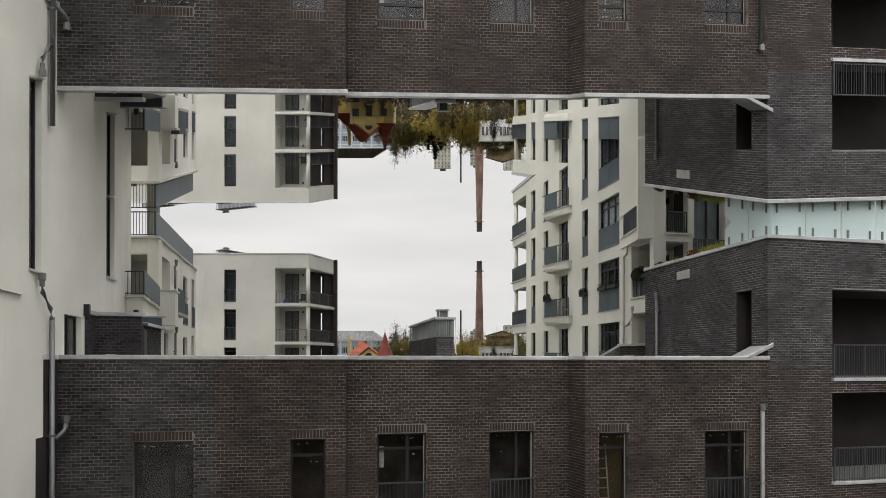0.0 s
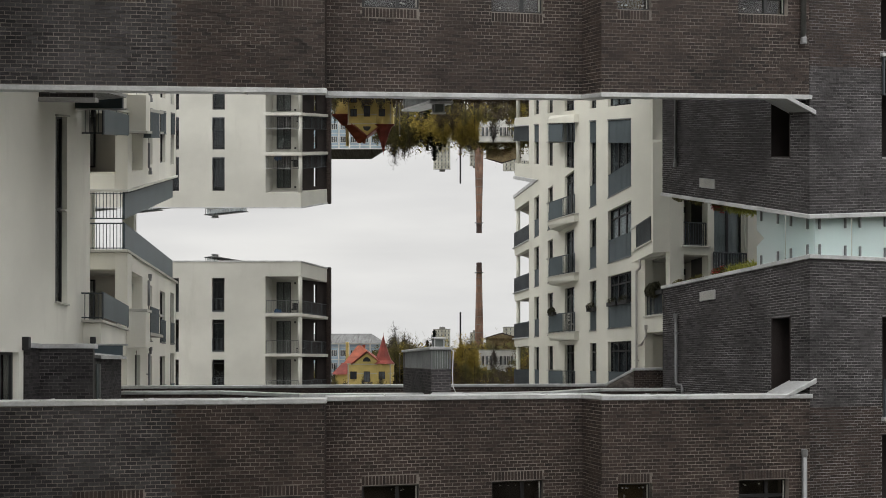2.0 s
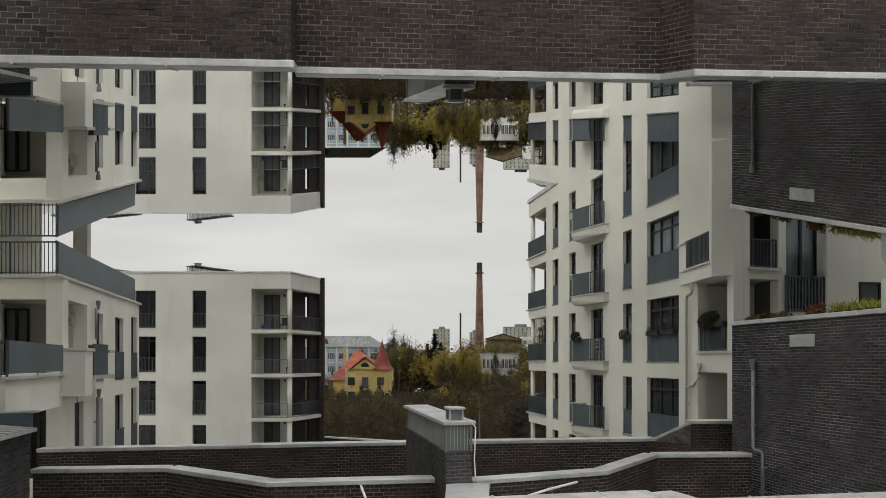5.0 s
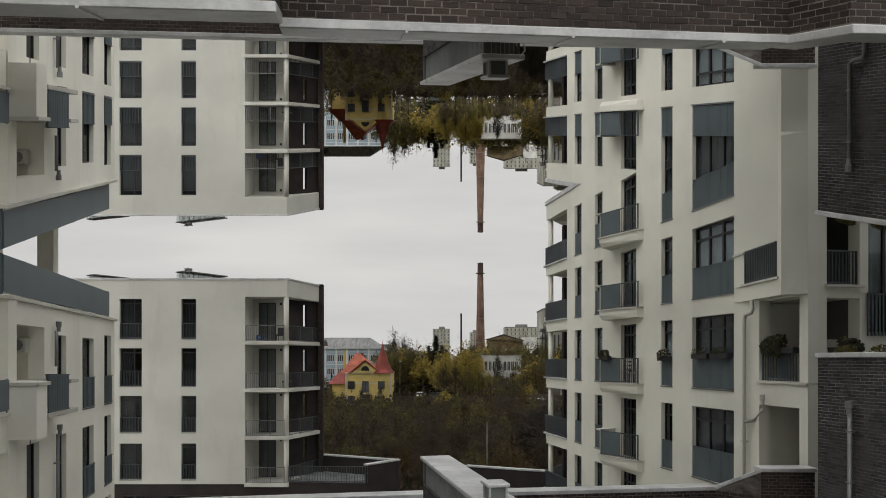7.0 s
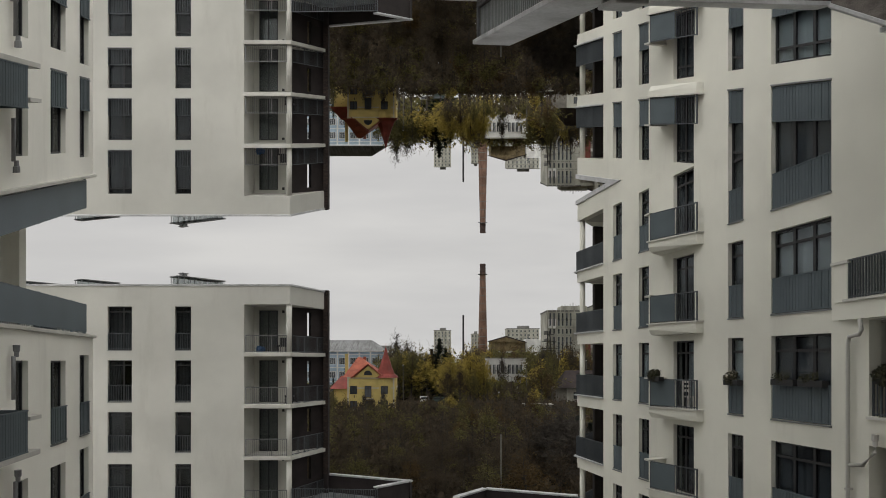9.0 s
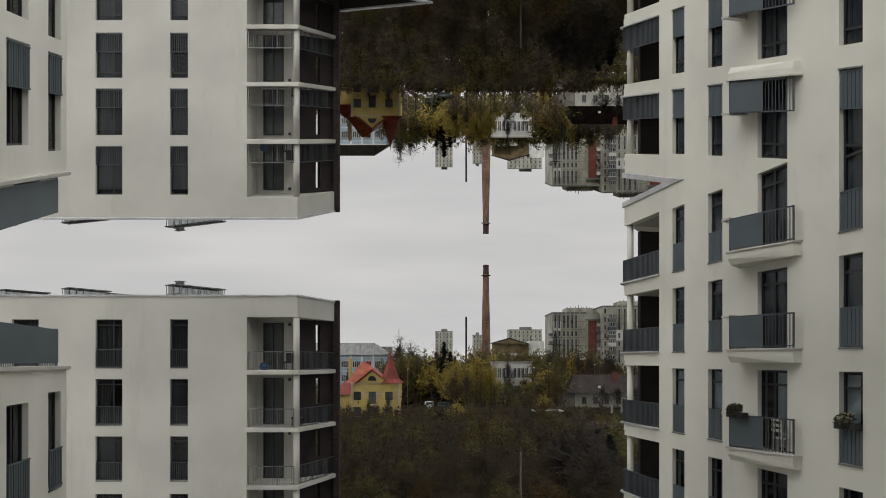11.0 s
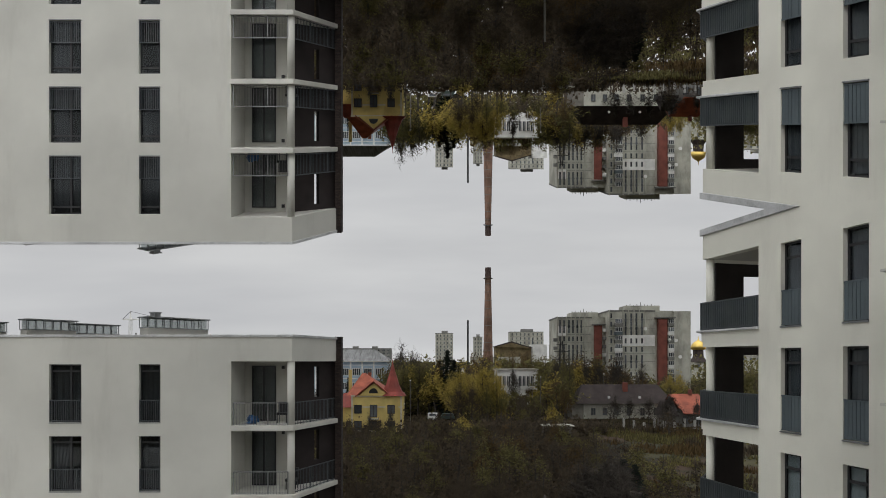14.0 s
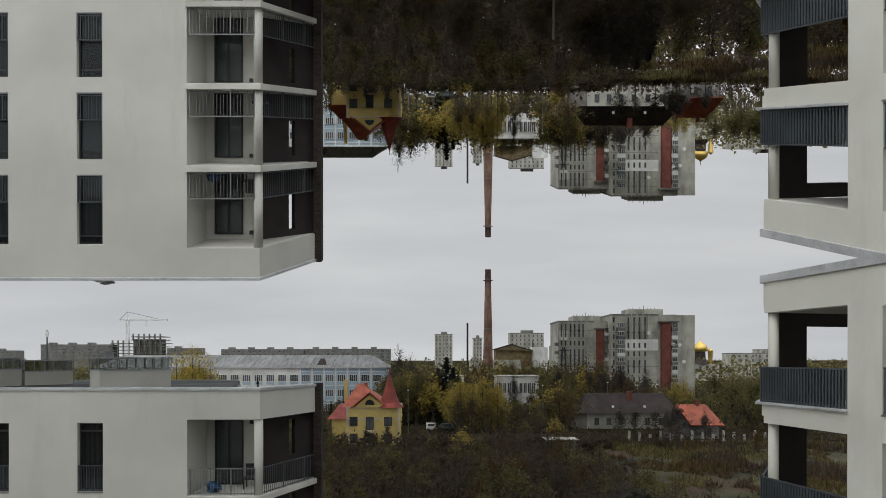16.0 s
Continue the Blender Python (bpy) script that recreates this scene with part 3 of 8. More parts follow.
def bricks(parent, m, grid, mat, singles=0, near=(0, 0), name="brick"):
    """Lays bricks: those nearest to a spot of the wall as pieces of their own, the rest joined."""
    grid = sorted(grid, key=lambda b: (b[0] - near[0]) ** 2 + (b[2] - near[1]) ** 2)
    top = parent
    while top.parent:
        top = top.parent
    base = top.location
    shared = {}
    for a, b, c, d, p in grid[:singles]:
        key = (round(b - a, 2), round(p, 2))
        if key not in shared:
            bm = box(bmesh.new(), 0, b - a, -0.02, p, 0, d - c, Matrix(((*m.col[0][:3],), (*m.col[1][:3],), (0, 0, 1))).transposed().to_4x4())
            bmesh.ops.recalc_face_normals(bm, faces=bm.faces)
            for v in bm.verts:
                v.co.z -= K * v.co.y
            me = bpy.data.meshes.new(name)
            bm.to_mesh(me)
            bm.free()
            me.materials.append(mat)
            shared[key] = me
        ob = new(name, shared[key])
        ob.parent = parent
        ob.location = fall(m @ Vector((a, 0, c))) - base
    rest = grid[singles:]
    if rest:
        g = np.array(rest)
        n = len(g)
        loc = np.zeros((n, 8, 3))
        for k in range(8):
            loc[:, k, 0] = g[:, 0 + (k >> 2 & 1)]
            loc[:, k, 1] = np.where(k >> 1 & 1, g[:, 4], -0.02)
            loc[:, k, 2] = g[:, 2 + (k & 1)]
        mm = np.array(m)
        pts = loc.reshape(-1, 3) @ mm[:3, :3].T + mm[:3, 3]
        pts[:, 2] -= K * pts[:, 1]
        pts -= np.array(base)
        quads = np.array(((2, 3, 7, 6), (0, 1, 3, 2), (4, 6, 7, 5), (0, 2, 6, 4), (1, 5, 7, 3)))
        if np.linalg.det(mm[:3, :3]) > 0:
            quads = quads[:, ::-1]
        faces = (np.arange(n)[:, None, None] * 8 + quads[None]).reshape(-1, 4)
        me = bpy.data.meshes.new(name + "work")
        me.from_pydata(pts.tolist(), [], faces.tolist())
        me.materials.append(mat)
        ob = tagged(new(name + "work", me), kind="stuff")
        ob.parent = parent


def leaves(bm, rnd, centre, radii, count, size, flat=1.0, hollow=0.35):
    """Scatters small two-sided leaves or clumps through an uneven ellipsoid."""
    for _ in range(count):
        while True:
            p = Vector((rnd.uniform(-1, 1), rnd.uniform(-1, 1), rnd.uniform(-1, 1)))
            if hollow < p.length < 1:
                break
        q = Vector((p.x * radii[0], p.y * radii[1], p.z * radii[2])) + Vector(centre)
        if noise.noise(q * 0.9) < -0.18:
            continue
        a = Vector((rnd.gauss(0, 1), rnd.gauss(0, 1), rnd.gauss(0, flat))).normalized()
        b = a.orthogonal().normalized()
        b.rotate(Matrix.Rotation(rnd.random() * 6.28, 3, a))
        c = a.cross(b)
        s = size * rnd.uniform(0.6, 1.4)
        bm.faces.new([bm.verts.new(q + s * (x * b + y * c)) for x, y in ((-1, -0.3), (0.1, -0.6), (1, 0.2), (-0.1, 0.6))])


def planter(name, m, s0, s1, w, z, label, lift, flowers=True, size=0.09, count=120, mat=None, bloom="flower", lush=1.0):
    """A box of trailing plants, with some flowers."""
    r = root(name, m @ Vector(((s0 + s1) / 2, w, z)), label, "planter", lift)
    part("box", box(bmesh.new(), s0, s1, w - 0.1, w + 0.1, z, z + 0.16, m), M["frame"], r)
    rnd = random.Random(int(100 * s0) + int(10 * z))
    bm = bmesh.new()
    if mat is M["leaf"]:
        for _ in range(count):
            p = Vector((rnd.uniform(s0 - s1, s1 - s0) / 2, rnd.uniform(-0.1, 0.1), -0.1))
            d = Vector((rnd.gauss(0, 0.35), rnd.gauss(0, 0.3), rnd.uniform(0.6, 1))).normalized()
            ln, e = rnd.uniform(0.12, 0.36), d.cross(Vector((rnd.gauss(0, 1), rnd.gauss(0, 1), 0.1))).normalized() * 0.012
            q = p + d * ln * 0.6
            tip = q + (d + Vector((rnd.gauss(0, 0.5), rnd.gauss(0, 0.4), -0.5))).normalized() * ln * 0.5
            v = [bm.verts.new(w) for w in (p - e, p + e, q + e, q - e, tip)]
            bm.faces.new(v[:4])
            bm.faces.new((v[3], v[2], v[4]))
    else:
        leaves(bm, rnd, (0, 0, 0), ((s1 - s0) / 2 + 0.06 * lush, 0.17 * lush, 0.19 * lush), count * 5, size * 0.42, hollow=0.0)
    for v in bm.verts:
        v.co = m @ Vector((v.co.x + (s0 + s1) / 2, v.co.y + w, v.co.z + z + 0.2))
    part("foliage", bm, mat or M["olive"], r)
    if flowers:
        bm = bmesh.new()
        leaves(bm, rnd, (0, 0, 0), ((s1 - s0) / 2, 0.2, 0.2), count, size * 0.4, hollow=0.3)
        for v in bm.verts:
            v.co = m @ Vector((v.co.x + (s0 + s1) / 2, v.co.y + w, v.co.z + z + 0.24))
        part("blossom", bm, M[bloom], r)
    return r


# ---------------------------------------------------------------- ground
def ground_z(x, y):
    """Level-site height of the ground."""
    if y < 70:
        return -9.5
    if y < 140:
        return -9.5 + 3.3 * (y - 70) / 70
    if y < 260:
        return -6.2 + 2.0 * (y - 140) / 120
    return -4.2


bm = bmesh.new()
ys = [-900, -200, 0, 20, 40, 55, 70, 80, 90, 100, 110, 120, 130, 140, 170, 200, 260, 400, 700, 1200, 2500, 4500]
xs = [-3500, -900, -300, -120, -60, -30, -10, 10, 30, 60, 120, 300, 900, 3500]
gv = [[bm.verts.new((x, y, ground_z(x, y) - K * max(y, 0) + (0.5 * noise.noise(Vector((x * 0.07, y * 0.07, 0))) if 60 < y < 300 else 0))) for x in xs] for y in ys]
for a, b in zip(gv, gv[1:]):
    for i in range(len(xs) - 1):
        bm.faces.new((a[i], a[i + 1], b[i + 1], b[i]))
me = bpy.data.meshes.new("ground")
bm.to_mesh(me)
bm.free()
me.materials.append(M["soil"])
tagged(new("ground", me), "dark autumn ground under leaf litter", "ground", kind="structure")

# unseen pale sheet over the yards, added to bounce light up the house walls
bm = bmesh.new()
gv = [[bm.verts.new((x, y, ground_z(x, y) + 0.1 - K * max(y, 0))) for x in (-70, 0, 70)] for y in (22, 30, 42, 55)]
for a, b in zip(gv, gv[1:]):
    for i in range(2):
        bm.faces.new((a[i], a[i + 1], b[i + 1], b[i]))
me = bpy.data.meshes.new("paving")
bm.to_mesh(me)
bm.free()
me.materials.append(M["paving"])
tagged(new("paving", me), "unseen pale ground sheet that bounces light up the house walls", "paving", kind="structure")

# unseen wall closes the place behind the start, added to cut light and reflections
single("wall_street", box(bmesh.new(), -75, 75, -27, -26, -12, 8), M["concretedark"], "plain grey unseen wall added behind the start", "wall", kind="structure")

LIFT_F, LIFT_T, LIFT_B, LIFT_W, LIFT_L, LIFT_R, LIFT_FAR = 0.64, 0.88, 1.2, 1.6, 1.76, 4.65, 2.1

# ---------------------------------------------------------------- the dark brick block in front
FA = frame_at(-2.39, 15.16, 1, 0.155, 0.155, -1)     # front wall, west bay
FB = frame_at(-2.5, 15.95, 1, 0.185, 0.185, -1)      # set-back middle bay
FC = frame_at(3.7, 16.3, 1, 0.155, 0.155, -1)        # front wall, east bay
TF = frame_at(8.9, 17.1, 1, 0.227, 0.227, -1)        # tower, front
TL = frame_at(8.9, 17.1, -0.2214, 0.975, -0.975, -0.2214)  # tower, side towards the courtyard


def along(m, x):
    """The s of a wall frame at a site x."""
    return (x - m.col[3][0]) / m.col[0][0]


def soldier(parent, m, s0, s1, z, mat):
    """An upright brick lintel over an opening."""
    g, s = [], s0 + 0.004
    while s < s1 - 0.05:
        g.append((s, s + 0.06, z + 0.005, z + 0.2, 0.006 + random.Random(int(s * 100)).random() * 0.006))
        s += 0.078
    bricks(parent, m, g, mat, name="lintel_brick")


GLASS[0], ROOM[0] = "dimglass", "dimfrontroom"
block = root("brick_apartment_block", (0, 17, -9.5), "dark brown brick apartment block with pale metal parapet caps", "building", LIFT_F)
bays = (
    ("west", FA, -6.75, 0.0, ((along(FA, -7.21), along(FA, -5.88)), (along(FA, -3.70), along(FA, -2.87))), (-2, -0.5), 60),
    ("middle", FB, 0.0, 6.05, ((along(FB, -1.73), along(FB, -0.45)), (along(FB, 1.22), along(FB, 2.46))), (3.0, -0.6), 200),
    ("east", FC, 0.0, 5.26, ((along(FC, 4.08), along(FC, 4.90)), (along(FC, 7.06), along(FC, 8.35))), (1.5, -0.5), 60),
)
BRICKLAY = []
for nm, m, s0, s1, wins, near, alone in bays:
    holes = [(a, b, -4.25, -1.84) for a, b in wins]
    bm = wall(bmesh.new(), m, s0, s1, -9.6, 0.07, 0.4, holes)
    bay = part("wall", bm, M["mortar"], block)
    grid = brick_grid(m, s0, s1, -4.6, 0.06, [(a, b, c, d + 0.2) for a, b, c, d in holes], seed=len(nm))
    BRICKLAY.append((bay, m, grid, alone, near))
    for k, (a, b) in enumerate(wins):
        ladder = nm == "east" and k == 0
        w = window(block, m, a, b, -4.25, -1.84, deep=0.14, cols=(0.62,) if b - a > 1 else (), rows=(0.83,) if nm != "middle" or k == 0 else (), sill=False)
        if nm != "west" and not ladder:
            railing(w, m, a + 0.02, b - 0.02, 0.03, -4.2, -3.1, 0.105, 0.014)
        # pale protective strips and tape left on the new frames
        bm = bmesh.new()
        rnd = random.Random(len(nm) + k)
        for _ in range(5):
            s = rnd.uniform(a + 0.1, b - 0.15)
            z = rnd.choice((-1.98, -2.0, -2.42))
            box(bm, s, s + rnd.uniform(0.02, 0.06), -0.139, -0.13, z, z + rnd.uniform(0.015, 0.04), m)
        tagged(part("tape_strip", bm, M["tape"], w), kind="stuff")
        if nm != "west":
            part("edge_strip", box(bmesh.new(), b - 0.07, b - 0.045, -0.138, -0.12, -4.2, -1.9, m), M["tape"], w)
    # an ochre inner wall and a ladder behind one window, a loose sheet behind another
        if ladder:
            part("inner_wall", box(bmesh.new(), a - 0.12, b + 0.12, -0.75, -0.7, -4.3, -1.8, m), M["ochrewall"], w, "ochre plaster wall inside")
            ld = root("ladder", m @ Vector((a + 0.3, -0.5, -4.3)), "pale wooden ladder leaning inside the window", "ladder", LIFT_F)
            for s in (a + 0.16, a + 0.44):
                part("rail", tube(bmesh.new(), [(s, -0.3, -4.3), (s - 0.06, -0.5, -2.2)], 0.022, 5, m), M["stone"], ld)
            for j in range(8):
                z = -4.15 + 0.26 * j
                o = -0.06 * (z + 4.3) / 1.9
                part("rung", tube(bmesh.new(), [(a + 0.16 + o, -0.31 + 3.2 * o, z), (a + 0.44 + o, -0.31 + 3.2 * o, z)], 0.014, 5, m), M["stone"], ld)
        if nm == "middle" and k == 0:
            part("paper_sheet", slab(bmesh.new(), ((a + 0.08, -0.24), (a + 0.2, -0.26), (a + 0.2, -0.25), (a + 0.08, -0.23)), -2.75, -2.2, m), M["white"], w, "loose white sheet behind the glass")
    # parapet cap
    lo = -0.06 if nm != "middle" else 0.0
    bm = box(bmesh.new(), s0 - 0.02, s1 + (0.05 if nm != "middle" else 0.0), -0.52, 0.05, 0.072, 0.18, m)
    part("parapet_cap", bm, M["cap"], block, "pale sheet-metal parapet cap", bevel=0.012)
    bm = bmesh.new()
    s = s0 + 1.3
    while s < s1:
        box(bm, s, s + 0.03, -0.525, 0.056, 0.17, 0.195, m)
        s += 1.9
    if bm.verts:
        tagged(part("cap_seam", bm, M["cap"], block), kind="stuff")
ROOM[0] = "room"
# returns of the set-back bay
RB = frame_at(3.42, 17.05, 0.29, -0.75, -0.75, -0.29)
bm = wall(bmesh.new(), RB, 0, 0.80, -9.6, 0.07, 0.3)
bay = part("wall", bm, M["mortar"], block)
BRICKLAY.append((bay, RB, brick_grid(RB, 0, 0.8, -4.6, 0.06, seed=9), 20, (0.4, -0.5)))
part("parapet_cap", box(bmesh.new(), -0.3, 0.86, -0.5, 0.05, 0.076, 0.184, RB), M["cap"], block, bevel=0.012)
RA = frame_at(-2.39, 15.16, -0.11, 0.79, 1, 0.12)
bay = part("wall", wall(bmesh.new(), RA, 0.0, 0.8, -9.6, 0.07, 0.3), M["mortar"], block)
BRICKLAY.append((bay, RA, brick_grid(RA, 0, 0.8, -4.6, 0.06, seed=8), 0, (0.4, -0.5)))
# sloping cap at the tower
bm = bmesh.new()
FCs = along(FC, 8.28)
vs = [bm.verts.new(FC @ Vector(p)) for p in ((FCs, 0.05, 0.08), (FCs, -0.72, 0.08), (FCs + 0.78, -0.72, 0.44), (FCs + 0.78, 0.05, 0.44), (FCs, 0.05, 0.185), (FCs, -0.72, 0.185), (FCs + 0.78, -0.72, 0.56), (FCs + 0.78, 0.05, 0.56))]
for q in ((0, 1, 2, 3), (4, 7, 6, 5), (0, 4, 5, 1), (1, 5, 6, 2), (2, 6, 7, 3), (3, 7, 4, 0)):
    bm.faces.new([vs[i] for i in q])
part("sloping_cap", bm, M["cap"], block, "sloping sheet-metal cap against the tower", bevel=0.012)
part("upstand", box(bmesh.new(), FCs, FCs + 0.7, -0.5, -0.02, 0.0, 0.12, FC), M["brickwall"], block)
# the roofs and upstands behind, a wing of their own
rear = root("brick_rear_wing", (0, 22, -9.5), "rear brick wing with sunken flat roofs between capped parapets", "building", LIFT_B)
bm = bmesh.new()
slab(bm, ((-9.0, 15.3), (-2.7, 16.4), (3.4, 17.9), (8.5, 17.7), (7.4, 24.6), (-1.0, 24.3), (-11.0, 23.2)), -1.3, -1.1)
single("flat_roof", bm, M["roof"], "dark grey roofing membrane between the parapets", "roof", kind="structure")


def low_wall(pts, z0, zs, thick, name="parapet"):
    """A brick upstand along a polyline with a metal cap on top."""
    for (x0, y0), (x1, y1), za, zb in zip(pts, pts[1:], zs, zs[1:]):
        m = frame_at(x0, y0, x1 - x0, y1 - y0, (y1 - y0), -(x1 - x0))
        length = math.hypot(x1 - x0, y1 - y0)
        bm = bmesh.new()
        vs = []
        for s, z in ((0, za), (length, zb)):
            for w in (-thick, 0):
                vs += [bm.verts.new(m @ Vector((s, w, z0))), bm.verts.new(m @ Vector((s, w, z - 0.1)))]
        for q in ((0, 1, 3, 2), (4, 6, 7, 5), (0, 4, 5, 1), (2, 3, 7, 6), (1, 5, 7, 3), (0, 2, 6, 4)):
            bm.faces.new([vs[i] for i in q])
        p = part(name, bm, M["mortar"], rear)
        g = brick_grid(m, 0.0, length, z0, min(za, zb) - 0.1, seed=int(abs(x0) * 10))
        BRICKLAY.append((p, m, g, 0, (0, 0)))
        bm = bmesh.new()
        vs = []
        for s, z in ((-0.03, za), (length + 0.03, zb)):
            for w in (-thick - 0.05, 0.05):
                vs += [bm.verts.new(m @ Vector((s, w, z - 0.098))), bm.verts.new(m @ Vector((s, w, z)))]
        for q in ((0, 1, 3, 2), (4, 6, 7, 5), (0, 4, 5, 1), (2, 3, 7, 6), (1, 5, 7, 3), (0, 2, 6, 4)):
            bm.faces.new([vs[i] for i in q])
        part("parapet_cap", bm, M["cap"], rear, bevel=0.01)


low_wall(((-11.0, 23.0), (-1.25, 24.45), (6.15, 25.3)), -1.2, (0.15, 0.15, 0.15), 0.35)
low_wall(((6.15, 25.3), (6.95, 24.55), (8.2, 24.45)), -1.2, (0.15, 0.75, 0.76), 0.35)
low_wall(((-9.3, 20.2), (-6.45, 20.4), (-3.71, 18.7), (-0.3, 19.15)), -1.2, (0.1, 0.1, 0.1, 0.1), 0.3)
low_wall(((0.35, 18.9), (3.28, 20.0), (5.2, 22.4), (7.75, 22.5)), -1.2, (0.1, 0.1, 0.1, 0.1), 0.3)

# tower
tower = root("brick_tower", TL @ Vector((3, -2, -9.5)), "charcoal brick corner tower with deep loggias", "building", LIFT_T)
T_END = 6.25
tholes = [(0.62, 1.25, -1.2, 2.08)]
bm = wall(bmesh.new(), TL, 0.3, T_END, -9.6, 3.42, 0.3, tholes)
tl = part("tower_wall", bm, M["darkmortar"], tower)
BRICKLAY.append((tl, TL, brick_grid(TL, 0.0, T_END, -1.1, 3.42, tholes, seed=21, pitch=(0.2, 0.0685), gap=0.0115), 60, (2.0, 2.0)))
fholes = [(2.12, 7.5, -0.42, 2.08), (2.1, 7.5, -3.34, -0.84)]
bm = wall(bmesh.new(), TF, 0.0, 8.0, -9.6, 3.42, 0.3, fholes)
tf = part("tower_wall", bm, M["darkmortar"], tower)
BRICKLAY.append((tf, TF, brick_grid(TF, 0.0, 2.6, -4.6, 3.42, fholes, seed=22, pitch=(0.2, 0.0685), gap=0.0115), 60, (1.0, 0.5)))
BRICKLAY.append((tf, TF, brick_grid(TF, 2.6, 5.5, -4.6, 3.42, fholes, seed=23, pitch=(0.2, 0.0685), gap=0.0115), 0, (1.0, 0.5)))
TB = frame_at(*(TL @ Vector((T_END, 0, 0)))[:2], 0.975, 0.2214, 0.2214, -0.975)
part("parapet_cap", box(bmesh.new(), -0.05, T_END + 0.05, -0.42, 0.05, 3.422, 3.53, TL), M["cap"], tower, bevel=0.012)
part("parapet_cap", box(bmesh.new(), 0.38, 8.0, -0.42, 0.05, 3.424, 3.532, TF), M["cap"], tower, bevel=0.012)
part("terrace_deck", box(bmesh.new(), 0.3, T_END, -8.0, -0.42, 3.1, 3.25, TL), M["roof"], tower)
# deep loggias of the tower
for z0, z1 in ((-0.42, 2.08), (-3.34, -0.84)):
    bm = bmesh.new()
    box(bm, 1.8, 7.6, -2.3, -2.2, z0 - 0.1, z1 + 0.1, TF)
    box(bm, 1.9, 2.0, -2.2, -0.31, z0 - 0.1, z1 + 0.1, TF)
    box(bm, 1.9, 7.6, -2.2, -0.31, z1 + 0.02, z1 + 0.12, TF)
    part("loggia_lining", bm, M["brickwall"], tower, "dark brick loggia recess")
    part("loggia_floor", box(bmesh.new(), 2.0, 7.6, -2.2, -0.02, z0 - 0.16, z0 - 0.02, TF), M["concretedark"], tower)
    part("slab_edge", box(bmesh.new(), 2.08, 7.6, -0.1, 0.09, z0 - 0.1, z0 - 0.002, TF), M["cap"], tower, "pale slab edge", bevel=0.01)
    railing(tower, TF, 2.14, 5.6, 0.04, z0, z0 + 0.95, 0.085, 0.012)
    d = window(tower, TF, 3.1, 4.3, z0 + 0.02, z1 - 0.15, deep=2.16, cols=(0.5,), sill=False, name="balcony_door")
    part("pale_box", box(bmesh.new(), 2.6, 3.0, -1.6, -1.3, z0 + 0.0, z0 + 0.35, TF), M["timber"], tower)
# doorway in the tower side
bm = bmesh.new()
box(bm, 0.5, 1.4, -1.0, -0.9, -1.2, 2.2, TL)
box(bm, 1.26, 1.36, -0.9, -0.31, -1.2, 2.2, TL)
box(bm, 1.232, 1.252, -0.32, 0.012, -1.2, 2.09, TL)
box(bm, 0.60, 0.622, -0.9, 0.012, -1.2, 2.09, TL)
box(bm, 0.6, 1.25, -0.32, 0.012, 2.066, 2.084, TL)
part("doorway_lining", bm, M["brickwall"], tower, "deep dark doorway")
vent = part("air_vent", box(bmesh.new(), 3.48, 4.2, 0.0, 0.045, 2.80, 3.09, TL), M["cap"], tower, "pale louvred wall vent", bevel=0.01)
bm = bmesh.new()
for k in range(11):
    box(bm, 3.52, 4.16, 0.045, 0.05, 2.825 + k * 0.022, 2.835 + k * 0.022, TL)
tagged(part("louvre", bm, M["stone"], vent), kind="stuff")


def downpipe(pts, r, label, mat, lift, m=ID, hopper=None):
    """A rainwater pipe with clips and, at its head, a funnel."""
    p0 = m @ Vector(pts[-1])
    rt = root("downpipe", p0, label, "downpipe", lift)
    part("pipe", tube(bmesh.new(), pts, r, 10, m), mat, rt, smooth=True)
    if hopper:
        h = Vector(hopper)
        part("hopper", tube(bmesh.new(), [h + Vector((0, 0, 0.16)), h + Vector((0, 0, 0.02)), h, h - Vector((0, 0, 0.12))], [0.075, 0.072, 0.052, 0.048], 8, m), mat, rt)
    for a, b in zip(pts, pts[1:]):
        a, b = Vector(a), Vector(b)
        if (b - a).length > 1.2:
            for f in (0.25, 0.75):
                c = a.lerp(b, f)
                bm = bmesh.new()
                box(bm, c.x - r - 0.006, c.x + r + 0.006, c.y - r - 0.05, c.y + r + 0.006, c.z - 0.02, c.z + 0.02, m)
                part("clip", bm, mat, rt)
    return rt


downpipe([(5.35, 0.09, 2.42), (5.35, 0.09, 0.3), (5.28, 0.1, 0.22), (5.05, 0.1, 0.2), (5.0, 0.1, 0.12), (5.0, 0.1, -1.1)], 0.046, "galvanised downpipe with a kinked foot on dark brick", M["pipe"], LIFT_T, TL, hopper=(5.35, 0.11, 2.36))
downpipe([(along(FC, 8.68), 0.09, -1.24), (along(FC, 8.68), 0.09, -9.4)], 0.06, "straight galvanised downpipe on the brick front", M["pipe"], LIFT_F, FC, hopper=(along(FC, 8.68), 0.1, -1.3))
a = along(FA, -8.64)
downpipe([(a + 0.07, 0.14, -1.38), (a + 0.06, 0.2, -1.52), (a, 0.48, -1.68)], 0.045, "short branch pipe with a funnel head", M["pipe"], LIFT_F, FA, hopper=(a + 0.07, 0.13, -1.36))

# glass balustrade and planting on the tower terrace
gl = root("glass_balustrade", TL @ Vector((1.2, -0.2, 3.53)), "frameless glass balustrade on the tower terrace", "balustrade", LIFT_T)
